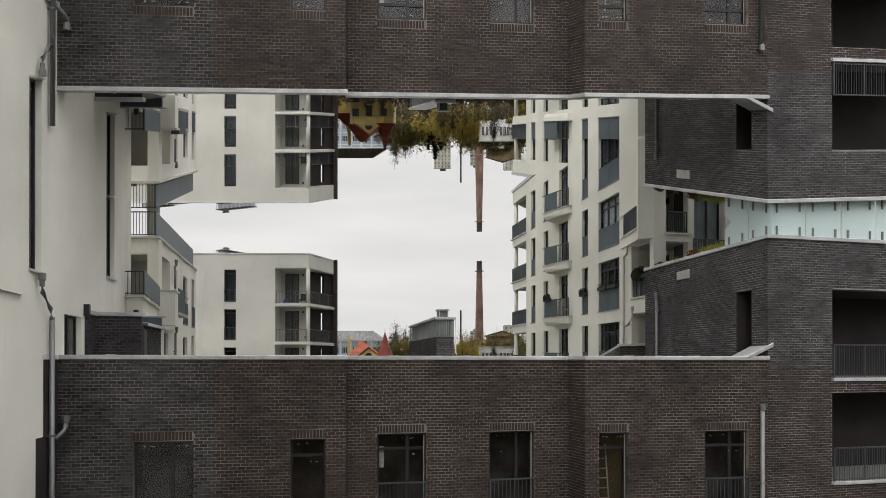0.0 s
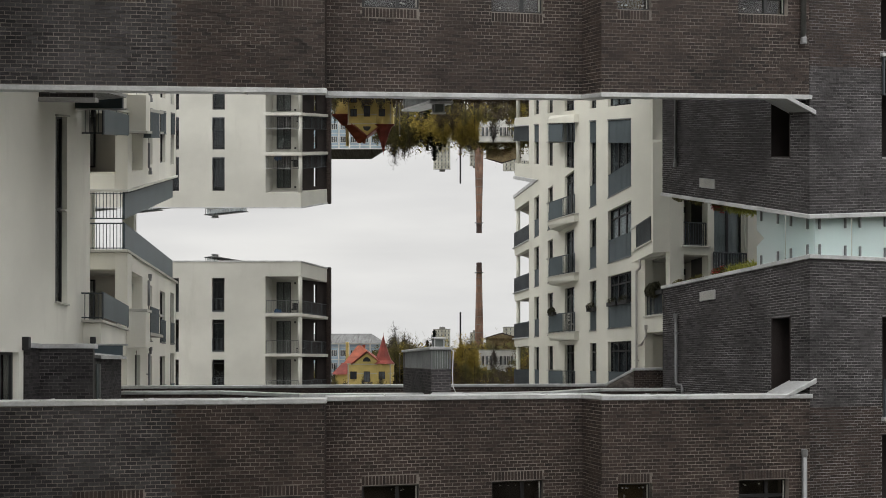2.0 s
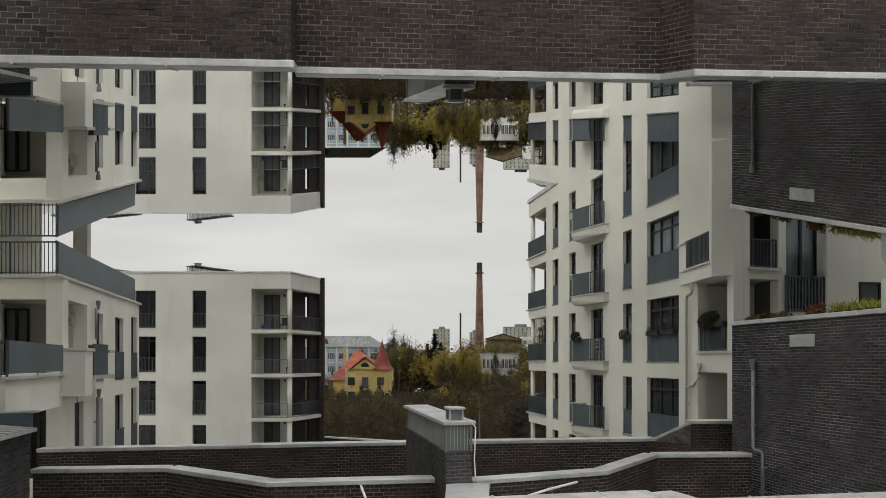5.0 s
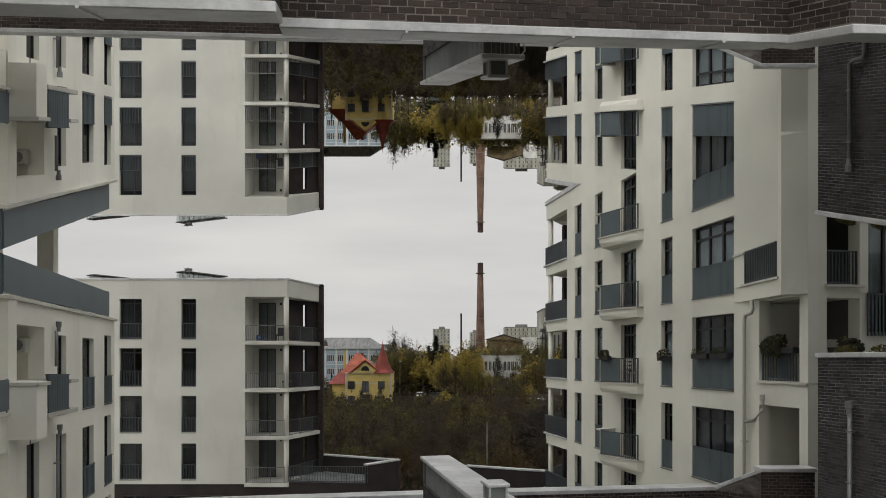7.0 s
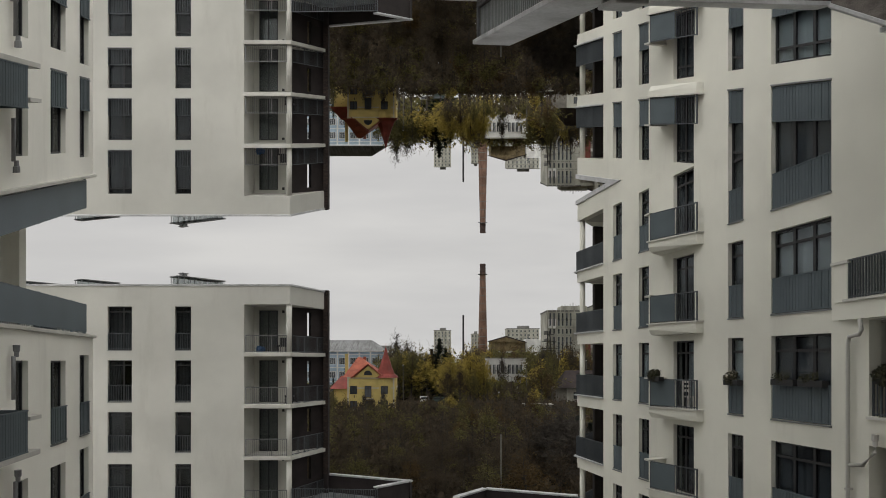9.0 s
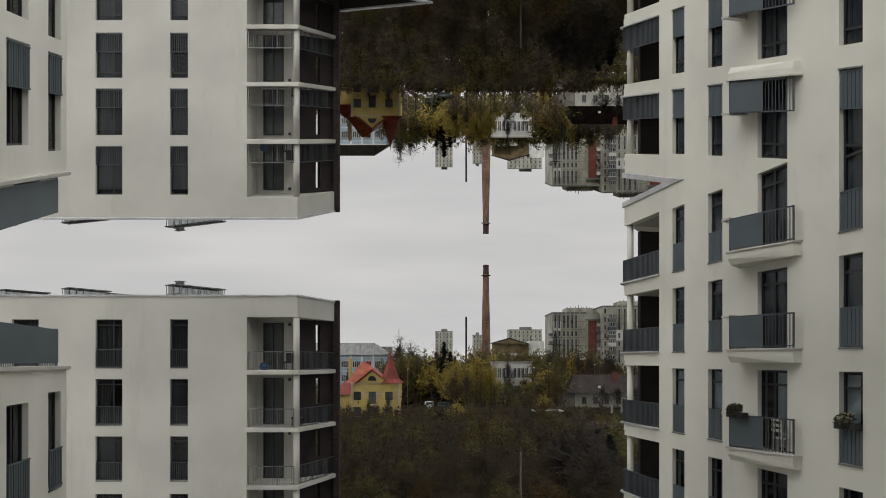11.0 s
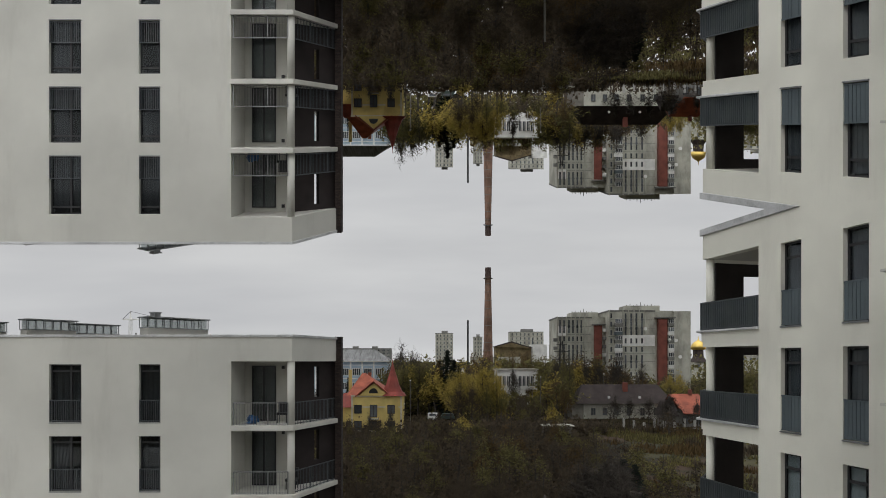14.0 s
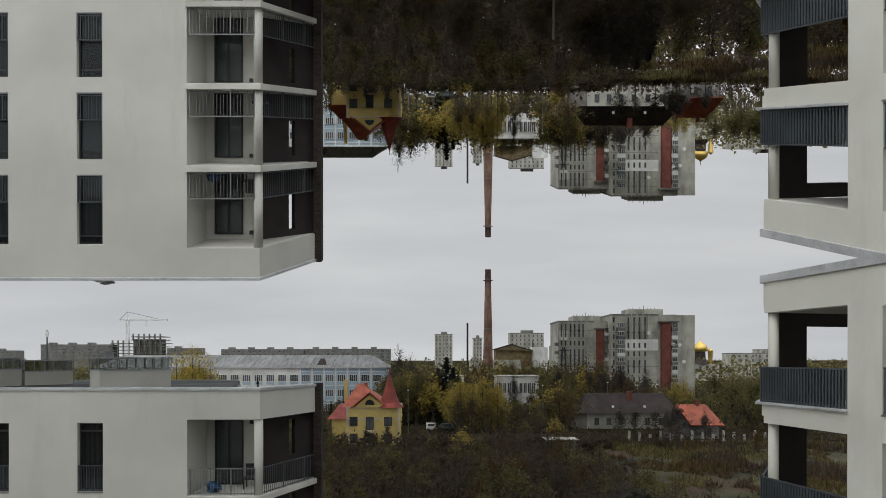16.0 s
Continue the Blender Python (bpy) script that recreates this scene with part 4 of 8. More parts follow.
for m, a, b, slope in ((TL, 0.05, 0.98, 0), (TL, 1.02, 2.02, 0.62), (TF, 0.25, 1.4, 0), (TF, 1.44, 2.6, 0), (TF, 2.64, 3.8, 0), (TF, 3.84, 5.0, 0), (TF, 5.04, 6.2, 0)):
    bm = bmesh.new()
    slab(bm, ((a, -0.21), (b, -0.21), (b, -0.195), (a, -0.195)), 3.55, 4.72, m)
    if slope:
        for v in bm.verts:
            if v.co.z > 4 and (m.inverted() @ v.co).x > 1.5:
                v.co.z -= slope
    part("glass_panel", bm, M["frosted"], gl, "frosted pale aqua glass")
    for s in (a + 0.2, b - 0.2):
        part("clamp", box(bmesh.new(), s - 0.02, s + 0.02, -0.19, -0.15, 3.53, 3.82, m), M["pipe"], gl)
planter("planter_box", TL, 2.2, 3.3, -0.3, 3.42, "long planter with bright grassy foliage on the terrace edge", LIFT_T, False, 0.13, 420, M["leaf"])
planter("planter_box", TL, 3.4, 4.0, -0.3, 3.4, "terrace planter with red flowers", LIFT_T, True, 0.08, 110, M["olive"])
planter("planter_box", TL, 4.2, 5.2, -0.3, 3.32, "terrace planter with dark trailing plants", LIFT_T, False, 0.08, 130, M["olive"])
planter("planter_box", TL, 5.4, 6.1, -0.3, 3.3, "planter with dark plants spilling over the edge", LIFT_T, False, 0.08, 130, M["olive"])

# ventilation shaft with a glazed head
SH = frame_at(0.33, 18.3, -0.2214, 0.975, -0.975, -0.2214)
shaft = root("ventilation_shaft", (-0.3, 20, -1.2), "brick ventilation shaft with a glazed metal head", "shaft", LIFT_B)
sb = part("shaft_base", box(bmesh.new(), 0.0, 4.5, 0.04, 0.56, -1.2, 0.76, SH), M["sootmortar"], shaft)
SHF = frame_at(*(SH @ Vector((0, 0.56, 0)))[:2], 0.975, 0.2214, 0.2214, -0.975)
SHL = frame_at(*(SH @ Vector((0, 0.56, 0)))[:2], -0.2214, 0.975, -0.975, -0.2214)
BRICKLAY.append((sb, SHF, brick_grid(SHF, 0, 0.52, -1.0, 0.76, seed=31, pitch=(0.2, 0.0685)), 20, (0, 0)))
BRICKLAY.append((sb, SHL, brick_grid(SHL, 0, 4.5, -1.0, 0.76, seed=32), 0, (0, 0)))
part("shaft_glazing", box(bmesh.new(), 0.06, 4.44, 0.08, 0.52, 0.77, 1.26, SH), M["shaftpane"], shaft, "grey translucent louvre glazing")
for s, w in ((0.02, 0.03), (0.02, 0.53), (4.44, 0.03), (4.44, 0.53)):
    part("corner_post", box(bmesh.new(), s, s + 0.04, w, w + 0.04, 0.76, 1.26, SH), M["pipe"], shaft)
bm = bmesh.new()
for k in range(62):
    box(bm, 0.1 + k * 0.07, 0.112 + k * 0.07, 0.52, 0.528, 0.78, 1.25, SH)
for k in range(6):
    box(bm, 0.05, 0.06, 0.11 + k * 0.066, 0.118 + k * 0.066, 0.78, 1.25, SH)
tagged(part("glazing_rib", bm, M["louvre"], shaft), kind="stuff")
part("shaft_cap", box(bmesh.new(), -0.05, 4.55, -0.02, 0.62, 1.265, 1.34, SH), M["cap"], shaft, "pale metal shaft cap", bevel=0.012)
part("cowl", box(bmesh.new(), 0.18, 0.44, 0.2, 0.42, 1.34, 1.54, SH), M["shaftpane"], shaft)
for s, w in ((0.15, 0.17), (0.15, 0.42), (0.44, 0.17), (0.44, 0.42)):
    part("cowl_post", box(bmesh.new(), s, s + 0.03, w, w + 0.03, 1.34, 1.54, SH), M["louvre"], shaft)
part("cowl_lid", box(bmesh.new(), 0.12, 0.5, 0.14, 0.48, 1.54, 1.59, SH), M["cap"], shaft, bevel=0.01)

part("cable", tube(bmesh.new(), [(0.5, 0.05, 1.3), (0.57, 0.06, 1.22), (0.555, 0.03, 0.6), (0.57, 0.04, 0.3), (0.66, 0.06, 0.12)], 0.014, 6, SHF), M["white"], shaft, "loose white cable down the shaft")
part("flashing", slab(bmesh.new(), ((-0.24, 16.75), (0.5, 16.9), (0.62, 18.25), (-0.2, 18.25)), 0.1, 0.165), M["cap"], shaft, "pale metal flashing at the shaft foot", bevel=0.01)
# thin conduits across the sunken roofs
for x0, y0, x1, y1 in ((1.0, 17.6, 2.5, 19.3), (-1.5, 16.9, -1.9, 18.9)):
    single("roof_conduit", tube(bmesh.new(), [(x0, y0, -0.02), ((x0 + x1) / 2, (y0 + y1) / 2, 0.0), (x1, y1, -0.02)], 0.025, 6), M["white"], "thin white conduit laid across between the parapets", "conduit", LIFT_B)

# roof hut beside the white house
HUT = frame_at(-8.28, 17.02, -0.2214, 0.975, 0.975, 0.2214)
HUF = frame_at(-8.28, 17.02, -0.975, -0.2214, 0.2214, -0.975)
hut = root("brick_roof_hut", (-8.9, 18, -1.2), "small dark brick roof hut with a lean-to metal canopy", "roof hut", LIFT_B)
hb = part("hut_wall", box(bmesh.new(), 0.13, 2.38, -1.5, 0.0, -1.2, 1.03, HUT), M["sootmortar"], hut)
BRICKLAY.append((hb, HUT, brick_grid(HUT, 0.13, 2.38, -0.4, 1.02, [(0.12, 0.5, -0.6, 0.9)], seed=42), 0, (0, 0)))
hf = part("hut_front", box(bmesh.new(), 0.0, 0.13, -1.5, 0.0, -1.2, 1.26, HUT), M["sootmortar"], hut, "dark brick front parapet of the hut")
BRICKLAY.append((hf, HUF, brick_grid(HUF, 0, 1.5, -0.6, 1.25, seed=41), 0, (0, 0)))
part("hut_cap", box(bmesh.new(), -0.06, 0.19, -1.54, 0.06, 1.262, 1.37, HUT), M["cap"], hut, bevel=0.01)
part("door_panel", box(bmesh.new(), 0.18, 0.36, 0.012, 0.03, -0.6, 0.9, HUT), M["bar"], hut, "narrow grey metal door")
part("door_post", box(bmesh.new(), 0.41, 0.45, 0.012, 0.04, -0.6, 0.9, HUT), M["pipe"], hut)
bm = bmesh.new()
vs = [bm.verts.new(HUT @ Vector(p)) for p in ((0.19, -1.5, 1.26), (2.38, -1.5, 1.26), (2.38, 0.12, 1.1), (0.19, 0.12, 1.1), (0.19, -1.5, 1.18), (2.38, -1.5, 1.18), (2.38, 0.12, 1.03), (0.19, 0.12, 1.03))]
for q in ((0, 1, 2, 3), (4, 7, 6, 5), (0, 4, 5, 1), (1, 5, 6, 2), (2, 6, 7, 3), (3, 7, 4, 0)):
    bm.faces.new([vs[i] for i in q])
cn = part("canopy", bm, M["greyroof"], hut, "weathered ribbed metal lean-to roof")
part("eaves_strip", box(bmesh.new(), 0.19, 2.4, 0.12, 0.135, 1.02, 1.095, HUT), M["cap"], cn)
for k in range(7):
    y = 0.35 + 0.31 * k
    part("rib", tube(bmesh.new(), [HUT @ Vector((y, -1.48, 1.265)), HUT @ Vector((y, 0.12, 1.105))], 0.016, 5), M["cap"], cn)
part("upstand_wall", box(bmesh.new(), 2.381, 2.5, -3.0, 0.02, 1.031, 1.4, HUT), M["palepanel"], hut, "slate-grey sheet upstand behind the roof")
part("upstand_cap", box(bmesh.new(), 2.36, 2.54, -3.02, 0.14, 1.402, 1.45, HUT), M["cap"], hut, bevel=0.01)
part("vent_pot", tube(bmesh.new(), [(2.45, -0.73, 1.452), (2.45, -0.73, 1.48), (2.45, -0.73, 1.62), (2.45, -0.73, 1.64)], [0.06, 0.075, 0.075, 0.06], 10, HUT), M["frame"], hut, "small black vent pot")
rg = bmesh.new()
leaves(rg, random.Random(5), (-7.85, 17.9, -0.32), (0.26, 0.2, 0.2), 160, 0.09, hollow=0)
single("rubble_heap", rg, M["stone"], "small heap of pale plastic sheeting on the roof", "debris", LIFT_B)

GLASS[0] = "glass"
# ---------------------------------------------------------------- white house beside the block
CUT[0] = LIFT_W
WF = frame_at(-11.18, 24.5, -0.2223, 0.975, 0.975, 0.2223)


def ws(y):
    return (y - 24.5) / 0.975


house = root("white_apartment_house", (-13, 25, -9.5), "white plastered apartment house with grey balcony panels and roof terrace", "building", LIFT_W)
wwins = []
for top_, bot_ in ((4.1, 1.83), (1.22, -1.05), (-1.68, -3.95)):
    for y0, y1, hi in ((27.2, 27.88, 0.0), (29.25, 30.32, 0.0), (31.45, 32.25, 0.17)):
        wwins.append((ws(y0), ws(y1), bot_, top_ + hi))
low = [(ws(25.2), ws(25.97), -1.05, 1.22), (ws(25.2), ws(25.97), -3.95, -1.68)]
bayh = (ws(24.6), ws(26.3), 2.85, 4.26)
bm = wall(bmesh.new(), WF, ws(24.2), ws(32.65), -9.6, 4.828, 0.4, wwins + low + [bayh])
part("wall", bm, M["plaster"], house)
bm = wall(bmesh.new(), WF, ws(2.0), ws(13.05), -9.6, -1.602, 0.4)
part("wall", bm, M["plaster"], house)
bm = wall(bmesh.new(), WF, ws(2.0), ws(20.3), -1.6, 14.0, 0.4, [(ws(17.75), ws(18.52), 2.47, 4.9), (ws(14.62), ws(15.75), -1.05, 1.15), (ws(12.72), ws(13.32), 1.93, 4.4)])
part("wall", bm, M["plaster"], house)
bm = wall(bmesh.new(), WF, ws(13.05), ws(20.3), -9.6, -1.602, 0.42)
part("plinth", bm, M["brickwall"], house, "dark brick plinth")
# far and inner ends
part("end_wall", box(bmesh.new(), ws(32.65) - 0.3, ws(32.65), -9.0, -0.4, -9.6, 4.828, WF), M["plaster"], house)
part("end_wall", box(bmesh.new(), ws(20.3) - 0.3, ws(20.3), -5.0, -0.4, -9.6, 14.0, WF), M["plaster"], house)
EF = frame_at(-11.11, 24.2, -1, 0, 0, -1)
bm = wall(bmesh.new(), EF, 0.0, 5.0, -9.6, 4.828, 0.3, [(0.42, 1.95, 2.1, 4.25), (0.42, 1.2, -0.9, 1.23)])
part("wall", bm, M["plaster"], house)
window(house, EF, 0.42, 1.2, -0.9, 1.23, cols=(0.5,), rows=(0.8,), sill=False)
# wedge-shaped corner balcony with bars in front and a flat panel along the side
part("balcony_slab", slab(bmesh.new(), ((-9.46, 19.6), (-10.25, 19.6), (-12.4, 24.2), (-11.04, 24.2)), 2.06, 2.14), M["stone"], house, "pale balcony slab", bevel=0.01)
part("balcony_base", slab(bmesh.new(), ((-9.6, 19.75), (-10.3, 19.75), (-12.4, 24.2), (-11.15, 24.2)), 1.2, 2.058), M["plaster"], house)
railing(house, frame_at(-10.1, 19.62, 1, 0.08, 0.08, -1), 0.0, 0.6, 0.0, 2.14, 2.9, 0.1, 0.016)
bm = bmesh.new()
m = frame_at(-9.5, 19.7, -1.5, 4.35, 4.35, 1.5)
PL = math.hypot(1.5, 4.35)
box(bm, 0.0, PL, -0.02, 0.02, 2.2, 2.92, m)
for k in range(3):
    box(bm, PL * k / 2 - 0.03, PL * k / 2 + 0.03, -0.04, -0.02, 2.14, 2.94, m)
part("balcony_panel", bm, M["palepanel"], house, "flat slate-grey balcony panel")
# box bay with the open window above it
part("bay_parapet", box(bmesh.new(), ws(24.21), ws(24.85), 0.0, 0.6, 1.47, 2.75, WF), M["plaster"], house)
part("bay_sill", box(bmesh.new(), ws(24.19), ws(26.8), -0.3, 0.06, 2.752, 2.85, WF), M["stone"], house, bevel=0.01)
part("bay_sill", box(bmesh.new(), ws(24.19), ws(24.9), 0.06, 0.66, 2.754, 2.85, WF), M["stone"], house, bevel=0.01)
part("loggia_wall", box(bmesh.new(), -12.5, -11.75, 26.35, 26.45, 2.0, 4.5), M["plaster"], house)
part("loggia_wall", box(bmesh.new(), -14.2, -12.5, 26.3, 26.45, 2.0, 4.5), M["ceiling"], house, "loggia back wall in plaster darkened for the recess shade")
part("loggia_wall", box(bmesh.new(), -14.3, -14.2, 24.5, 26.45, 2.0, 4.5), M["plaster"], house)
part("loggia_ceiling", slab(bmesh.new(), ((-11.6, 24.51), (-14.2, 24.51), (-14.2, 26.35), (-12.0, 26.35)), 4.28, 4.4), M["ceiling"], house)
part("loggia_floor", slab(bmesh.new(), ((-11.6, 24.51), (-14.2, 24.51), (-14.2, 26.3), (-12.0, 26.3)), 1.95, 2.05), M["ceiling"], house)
LG = frame_at(-12.7, 26.3, -1, 0, 0, -1)
window(house, LG, 0.72, 1.5, 2.1, 4.15, deep=-0.06, cols=(0.5,), sill=False, name="balcony_door")
ac = part("air_conditioner", box(bmesh.new(), -12.42, -11.92, 26.02, 26.3, 3.58, 3.98), M["stone"], house, "white air-conditioning unit", bevel=0.02)
part("fan_grille", tube(bmesh.new(), [(-12.13, 26.02, 3.78), (-12.13, 26.0, 3.78)], 0.15, 16), M["pipe"], ac)
part("balcony_slab", box(bmesh.new(), ws(24.87), ws(26.95), 0.0, 0.62, 1.93, 2.05, WF), M["stone"], house, bevel=0.01)
slats(house, WF, ws(24.9), ws(26.3), 0.6, 2.05, 3.0, fill=0.92)
slats(house, frame_at(*(WF @ Vector((ws(26.3), 0, 0)))[:2], 0.975, 0.2223, 0.2223, -0.975), 0.02, 0.6, -0.02, 2.05, 3.0, fill=0.92)
part("side_ledge", box(bmesh.new(), ws(26.4), ws(27.0), 0.0, 0.62, 2.75, 2.84, WF), M["stone"], house)
for a, b, c, d in wwins + low:
    w = window(house, WF, a, b, c, d, cols=(0.5,) if b - a > 0.9 else (), deep=0.13, ledge="pipe", over=0.01)
    if a > ws(29):
        slats(w, WF, a, b, 0.03, c + 0.02, c + 1.0)
for a, b, c, d in ((ws(17.75), ws(18.52), 2.47, 4.9), (ws(14.62), ws(15.75), -1.05, 1.15), (ws(12.72), ws(13.32), 1.93, 4.4)):
    window(house, WF, a, b, c, d, cols=(0.5,), deep=0.12)
# roof terrace: slab edge, grey panels, bars, set-back storey with pillar
part("terrace_slab", slab(bmesh.new(), ((-11.02, 24.08), (-16.5, 24.08), (-18.0, 32.75), (-12.97, 32.75)), 4.83, 4.93), M["stone"], house, "pale terrace slab edge", bevel=0.012)
TP = frame_at(-11.2, 24.15, -0.2223, 0.975, 0.975, 0.2223)
bm = bmesh.new()
box(bm, 0.0, 8.35, -0.02, 0.02, 5.0, 5.88, TP)
for k in range(8):
    box(bm, k * 1.19 - 0.025, k * 1.19 + 0.025, -0.05, 0.0, 4.93, 5.9, TP)
for k in range(80):
    box(bm, k * 0.104, k * 0.104 + 0.012, -0.01, 0.01, 4.93, 5.02, TP)
part("terrace_panel", bm, M["palepanel"], house, "slate-grey terrace parapet panel")
railing(house, frame_at(-14.0, 24.15, 1, 0, 0, -1), 0.0, 2.78, 0.0, 4.93, 5.88, 0.12, 0.018)
part("pillar", box(bmesh.new(), 6.95, 7.4, -2.05, -1.55, 4.93, 8.0, WF), M["plaster"], house)
part("upper_storey", box(bmesh.new(), ws(22.0), ws(32.0), -6.0, -3.4, 4.93, 8.2, WF), M["plaster"], house)
part("upper_roof", box(bmesh.new(), ws(21.5), ws(32.2), -6.2, -1.3, 7.9, 8.2, WF), M["plaster"], house)
# projecting white bay nearest the start, and small black vent
part("bay_box", box(bmesh.new(), ws(4.0), ws(12.3), 0.0, 0.08, 1.34, 6.5, WF), M["plaster"], house)
downpipe([(ws(13.02), 0.12, 1.7), (ws(13.08), 0.12, 1.48), (ws(13.48), 0.12, 1.18), (ws(13.62), 0.1, 0.95)], 0.05, "grey branch pipe with a funnel on white plaster", M["pipe"], LIFT_W, WF, hopper=(ws(13.02), 0.13, 1.72))
downpipe([(ws(13.63), 0.1, 1.0), (ws(13.64), 0.1, -9.4)], 0.055, "long galvanised downpipe in the wall corner", M["pipe"], LIFT_F, WF)
part("brick_cladding", box(bmesh.new(), ws(13.43), ws(14.2), 0.0, 0.03, -1.6, 0.07, WF), M["brickwall"], house, "dark brick strip in the wall corner")
part("cladding_cap", box(bmesh.new(), ws(13.4), ws(14.2), -0.02, 0.06, 0.072, 0.18, WF), M["cap"], house)
downpipe([(ws(26.85), 0.1, 4.2), (ws(26.85), 0.1, 3.2)], 0.045, "short grey downpipe with a funnel on white plaster", M["pipe"], LIFT_W, WF, hopper=(ws(26.9), 0.14, 4.3))
downpipe([(ws(26.95), 0.1, 1.3), (ws(26.95), 0.1, -2.0)], 0.045, "grey downpipe with a funnel below the bay", M["pipe"], LIFT_W, WF, hopper=(ws(26.98), 0.14, 1.4))
# the roof hut's brick goes on along the wall of the house
hr = part("brick_return", box(bmesh.new(), ws(15.98), ws(16.9), 0.0, 0.02, -1.55, 1.26, WF), M["sootmortar"], house, "dark brick return beside the roof hut")
BRICKLAY.append((hr, WF @ Matrix.Translation((0, 0.02, 0)), brick_grid(WF, ws(15.98), ws(16.9), -0.6, 1.25, seed=43), 0, (0, 0)))
part("return_cap", box(bmesh.new(), ws(15.95), ws(16.9), 0.0, 0.09, 1.262, 1.37, WF), M["cap"], house)
part("rain_head", box(bmesh.new(), ws(15.9), ws(16.02), 0.0, 0.13, 1.2, 1.5, WF), M["frame"], house, "small black rainwater head")
CUT[0] = None

GLASS[0] = "darkglass"
# ---------------------------------------------------------------- white house across the courtyard
LF = frame_at(0, 48, 1, 0, 0, -1)
lh = root("white_corner_house", (-20, 55, -9.5), "white plastered four-storey house with open corner balconies", "building", LIFT_L)
FLOORS = ((7.2, 4.72, 7.32, 4.58), (4.13, 1.77, 4.33, 1.62), (1.18, -1.10, 1.40, -1.33), (-1.78, -4.02, -1.55, -4.25))
lholes, lw = [], []
for n, (hi, lo, bt, bs) in enumerate(FLOORS):
    for a, b in ((-30.6, -29.2), (-25.1, -23.72), (-20.8, -19.42), (-16.97, -16.05)):
        lholes.append((a, b, lo, hi))
        lw.append((a, b, lo, hi, n))
    lholes.append((-13.03, -9.0, bs, bt))
bm = wall(bmesh.new(), LF, -42.0, -10.42, -4.3, 8.36, 0.4, lholes)
# angled piece of the roof edge over the corner balcony
CH = frame_at(-10.42, 48.0, 1.4, 3.55, 3.55, -1.4)
CHL = math.hypot(1.4, 3.55)
part("wall", bm, M["shadeplaster"], lh)
bm = bmesh.new()
box(bm, 0.0, CHL, -0.3, 0, 7.32, 8.36, CH)
part("roof_fascia", bm, M["shadeplaster"], lh)
for n, (hi, lo, bt, bs) in enumerate(FLOORS):
    sl = part("balcony_slab", slab(bmesh.new(), ((-13.05, 47.9), (-10.35, 47.9), (-8.98, 51.45), (-9.2, 52.0), (-13.05, 50.3)), bs - 0.22, bs), M["stone"], lh, "pale balcony slab", bevel=0.012)
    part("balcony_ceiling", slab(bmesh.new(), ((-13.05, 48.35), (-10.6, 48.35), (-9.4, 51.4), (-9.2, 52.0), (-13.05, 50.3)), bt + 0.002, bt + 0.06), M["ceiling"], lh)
    part("column", tube(bmesh.new(), [(-10.52, 48.2, bs), (-10.52, 48.2, bt + 0.02)], 0.16, 14), M["shadeplaster"], lh, smooth=True)
    part("balcony_wall", box(bmesh.new(), -13.3, -10.9, 49.95, 50.15, bs - 0.1, bt + 0.1), M["shadeplaster"], lh)
    part("balcony_wall", box(bmesh.new(), -13.25, -13.06, 48.4, 50.0, bs - 0.1, bt + 0.1), M["shadeplaster"], lh)
    BK = frame_at(-10.9, 49.9, 1.75, 1.75, 1, -1)
    bw = part("brick_screen", wall(bmesh.new(), BK, 0.0, 2.6, bs - 0.2, bt + 0.1, 0.25, [(1.22, 1.5, bs + 1.05, bt - 0.25)]), M["brickwall"], lh, "dark brick balcony screen wall")
    r = railing(sl, LF, -12.95, -10.62, -0.06, bs, bs + 0.98, 0.12, 0.012, mat=M["pipe"])
    r = railing(sl, CH, 0.12, CHL - 0.12, -0.06, bs, bs + 0.98, 0.115, 0.014)
    DM = frame_at(0, 49.95, 1, 0, 0, -1)
    window(lh, DM, -12.72, -11.62, bs + 0.02, bt - 0.2, deep=-0.06, cols=(0.5,), sill=False, name="balcony_door")
    part("wall_lamp", box(bmesh.new(), -11.35, -11.22, 49.85, 49.94, bt - 0.35, bt - 0.2), M["frame"], lh)
for a, b, lo, hi, n in lw:
    wide = b - a > 1.2
    curtain = (0.05, 0.62, 0.75) if wide and n == 1 else ((0.03, 0.97, 0.0) if n < 2 else (0.0, 0.6, 0.0) if wide else None)
    w = window(lh, LF, a, b, lo, hi, deep=0.16, cols=(0.62,) if wide else (), rows=(0.88,), curtain=curtain, cloth="net", ledge="pipe", over=0.0)
    railing(w, LF, a + 0.03, b - 0.03, -0.03, lo + 0.02, lo + 0.96, 0.09, 0.018)
part("corner_pier", box(bmesh.new(), -9.16, -8.85, 51.35, 51.8, -9.6, 8.5), M["brickwall"], lh, "dark brick corner pier")
LB = frame_at(-9.16, 51.33, 1, 0, 0, -1)
BRICKLAY.append((lh.children[-1], LB, brick_grid(LB, 0, 0.31, -3.0, 8.48, seed=51), 0, (0, 0)))
part("plinth", box(bmesh.new(), -42.0, -10.3, 48.06, 48.5, -9.6, -4.31), M["brickwall"], lh, "dark brick ground storey")
for a in (-24.6, -20.6, -18.1, -15.9, -12.9):
    window(lh, frame_at(0, 48.06, 1, 0, 0, -1), a, a + 1.5, -7.0, -5.0, deep=-0.08, cols=(0.5,), sill=False)
part("roof_cap", box(bmesh.new(), -42.1, -10.38, 47.94, 48.5, 8.362, 8.47), M["cap"], lh, "sheet-metal roof edge", bevel=0.012)
part("roof_cap", box(bmesh.new(), -0.02, CHL + 0.1, -0.45, 0.06, 8.362, 8.474, CH), M["cap"], lh, bevel=0.012)
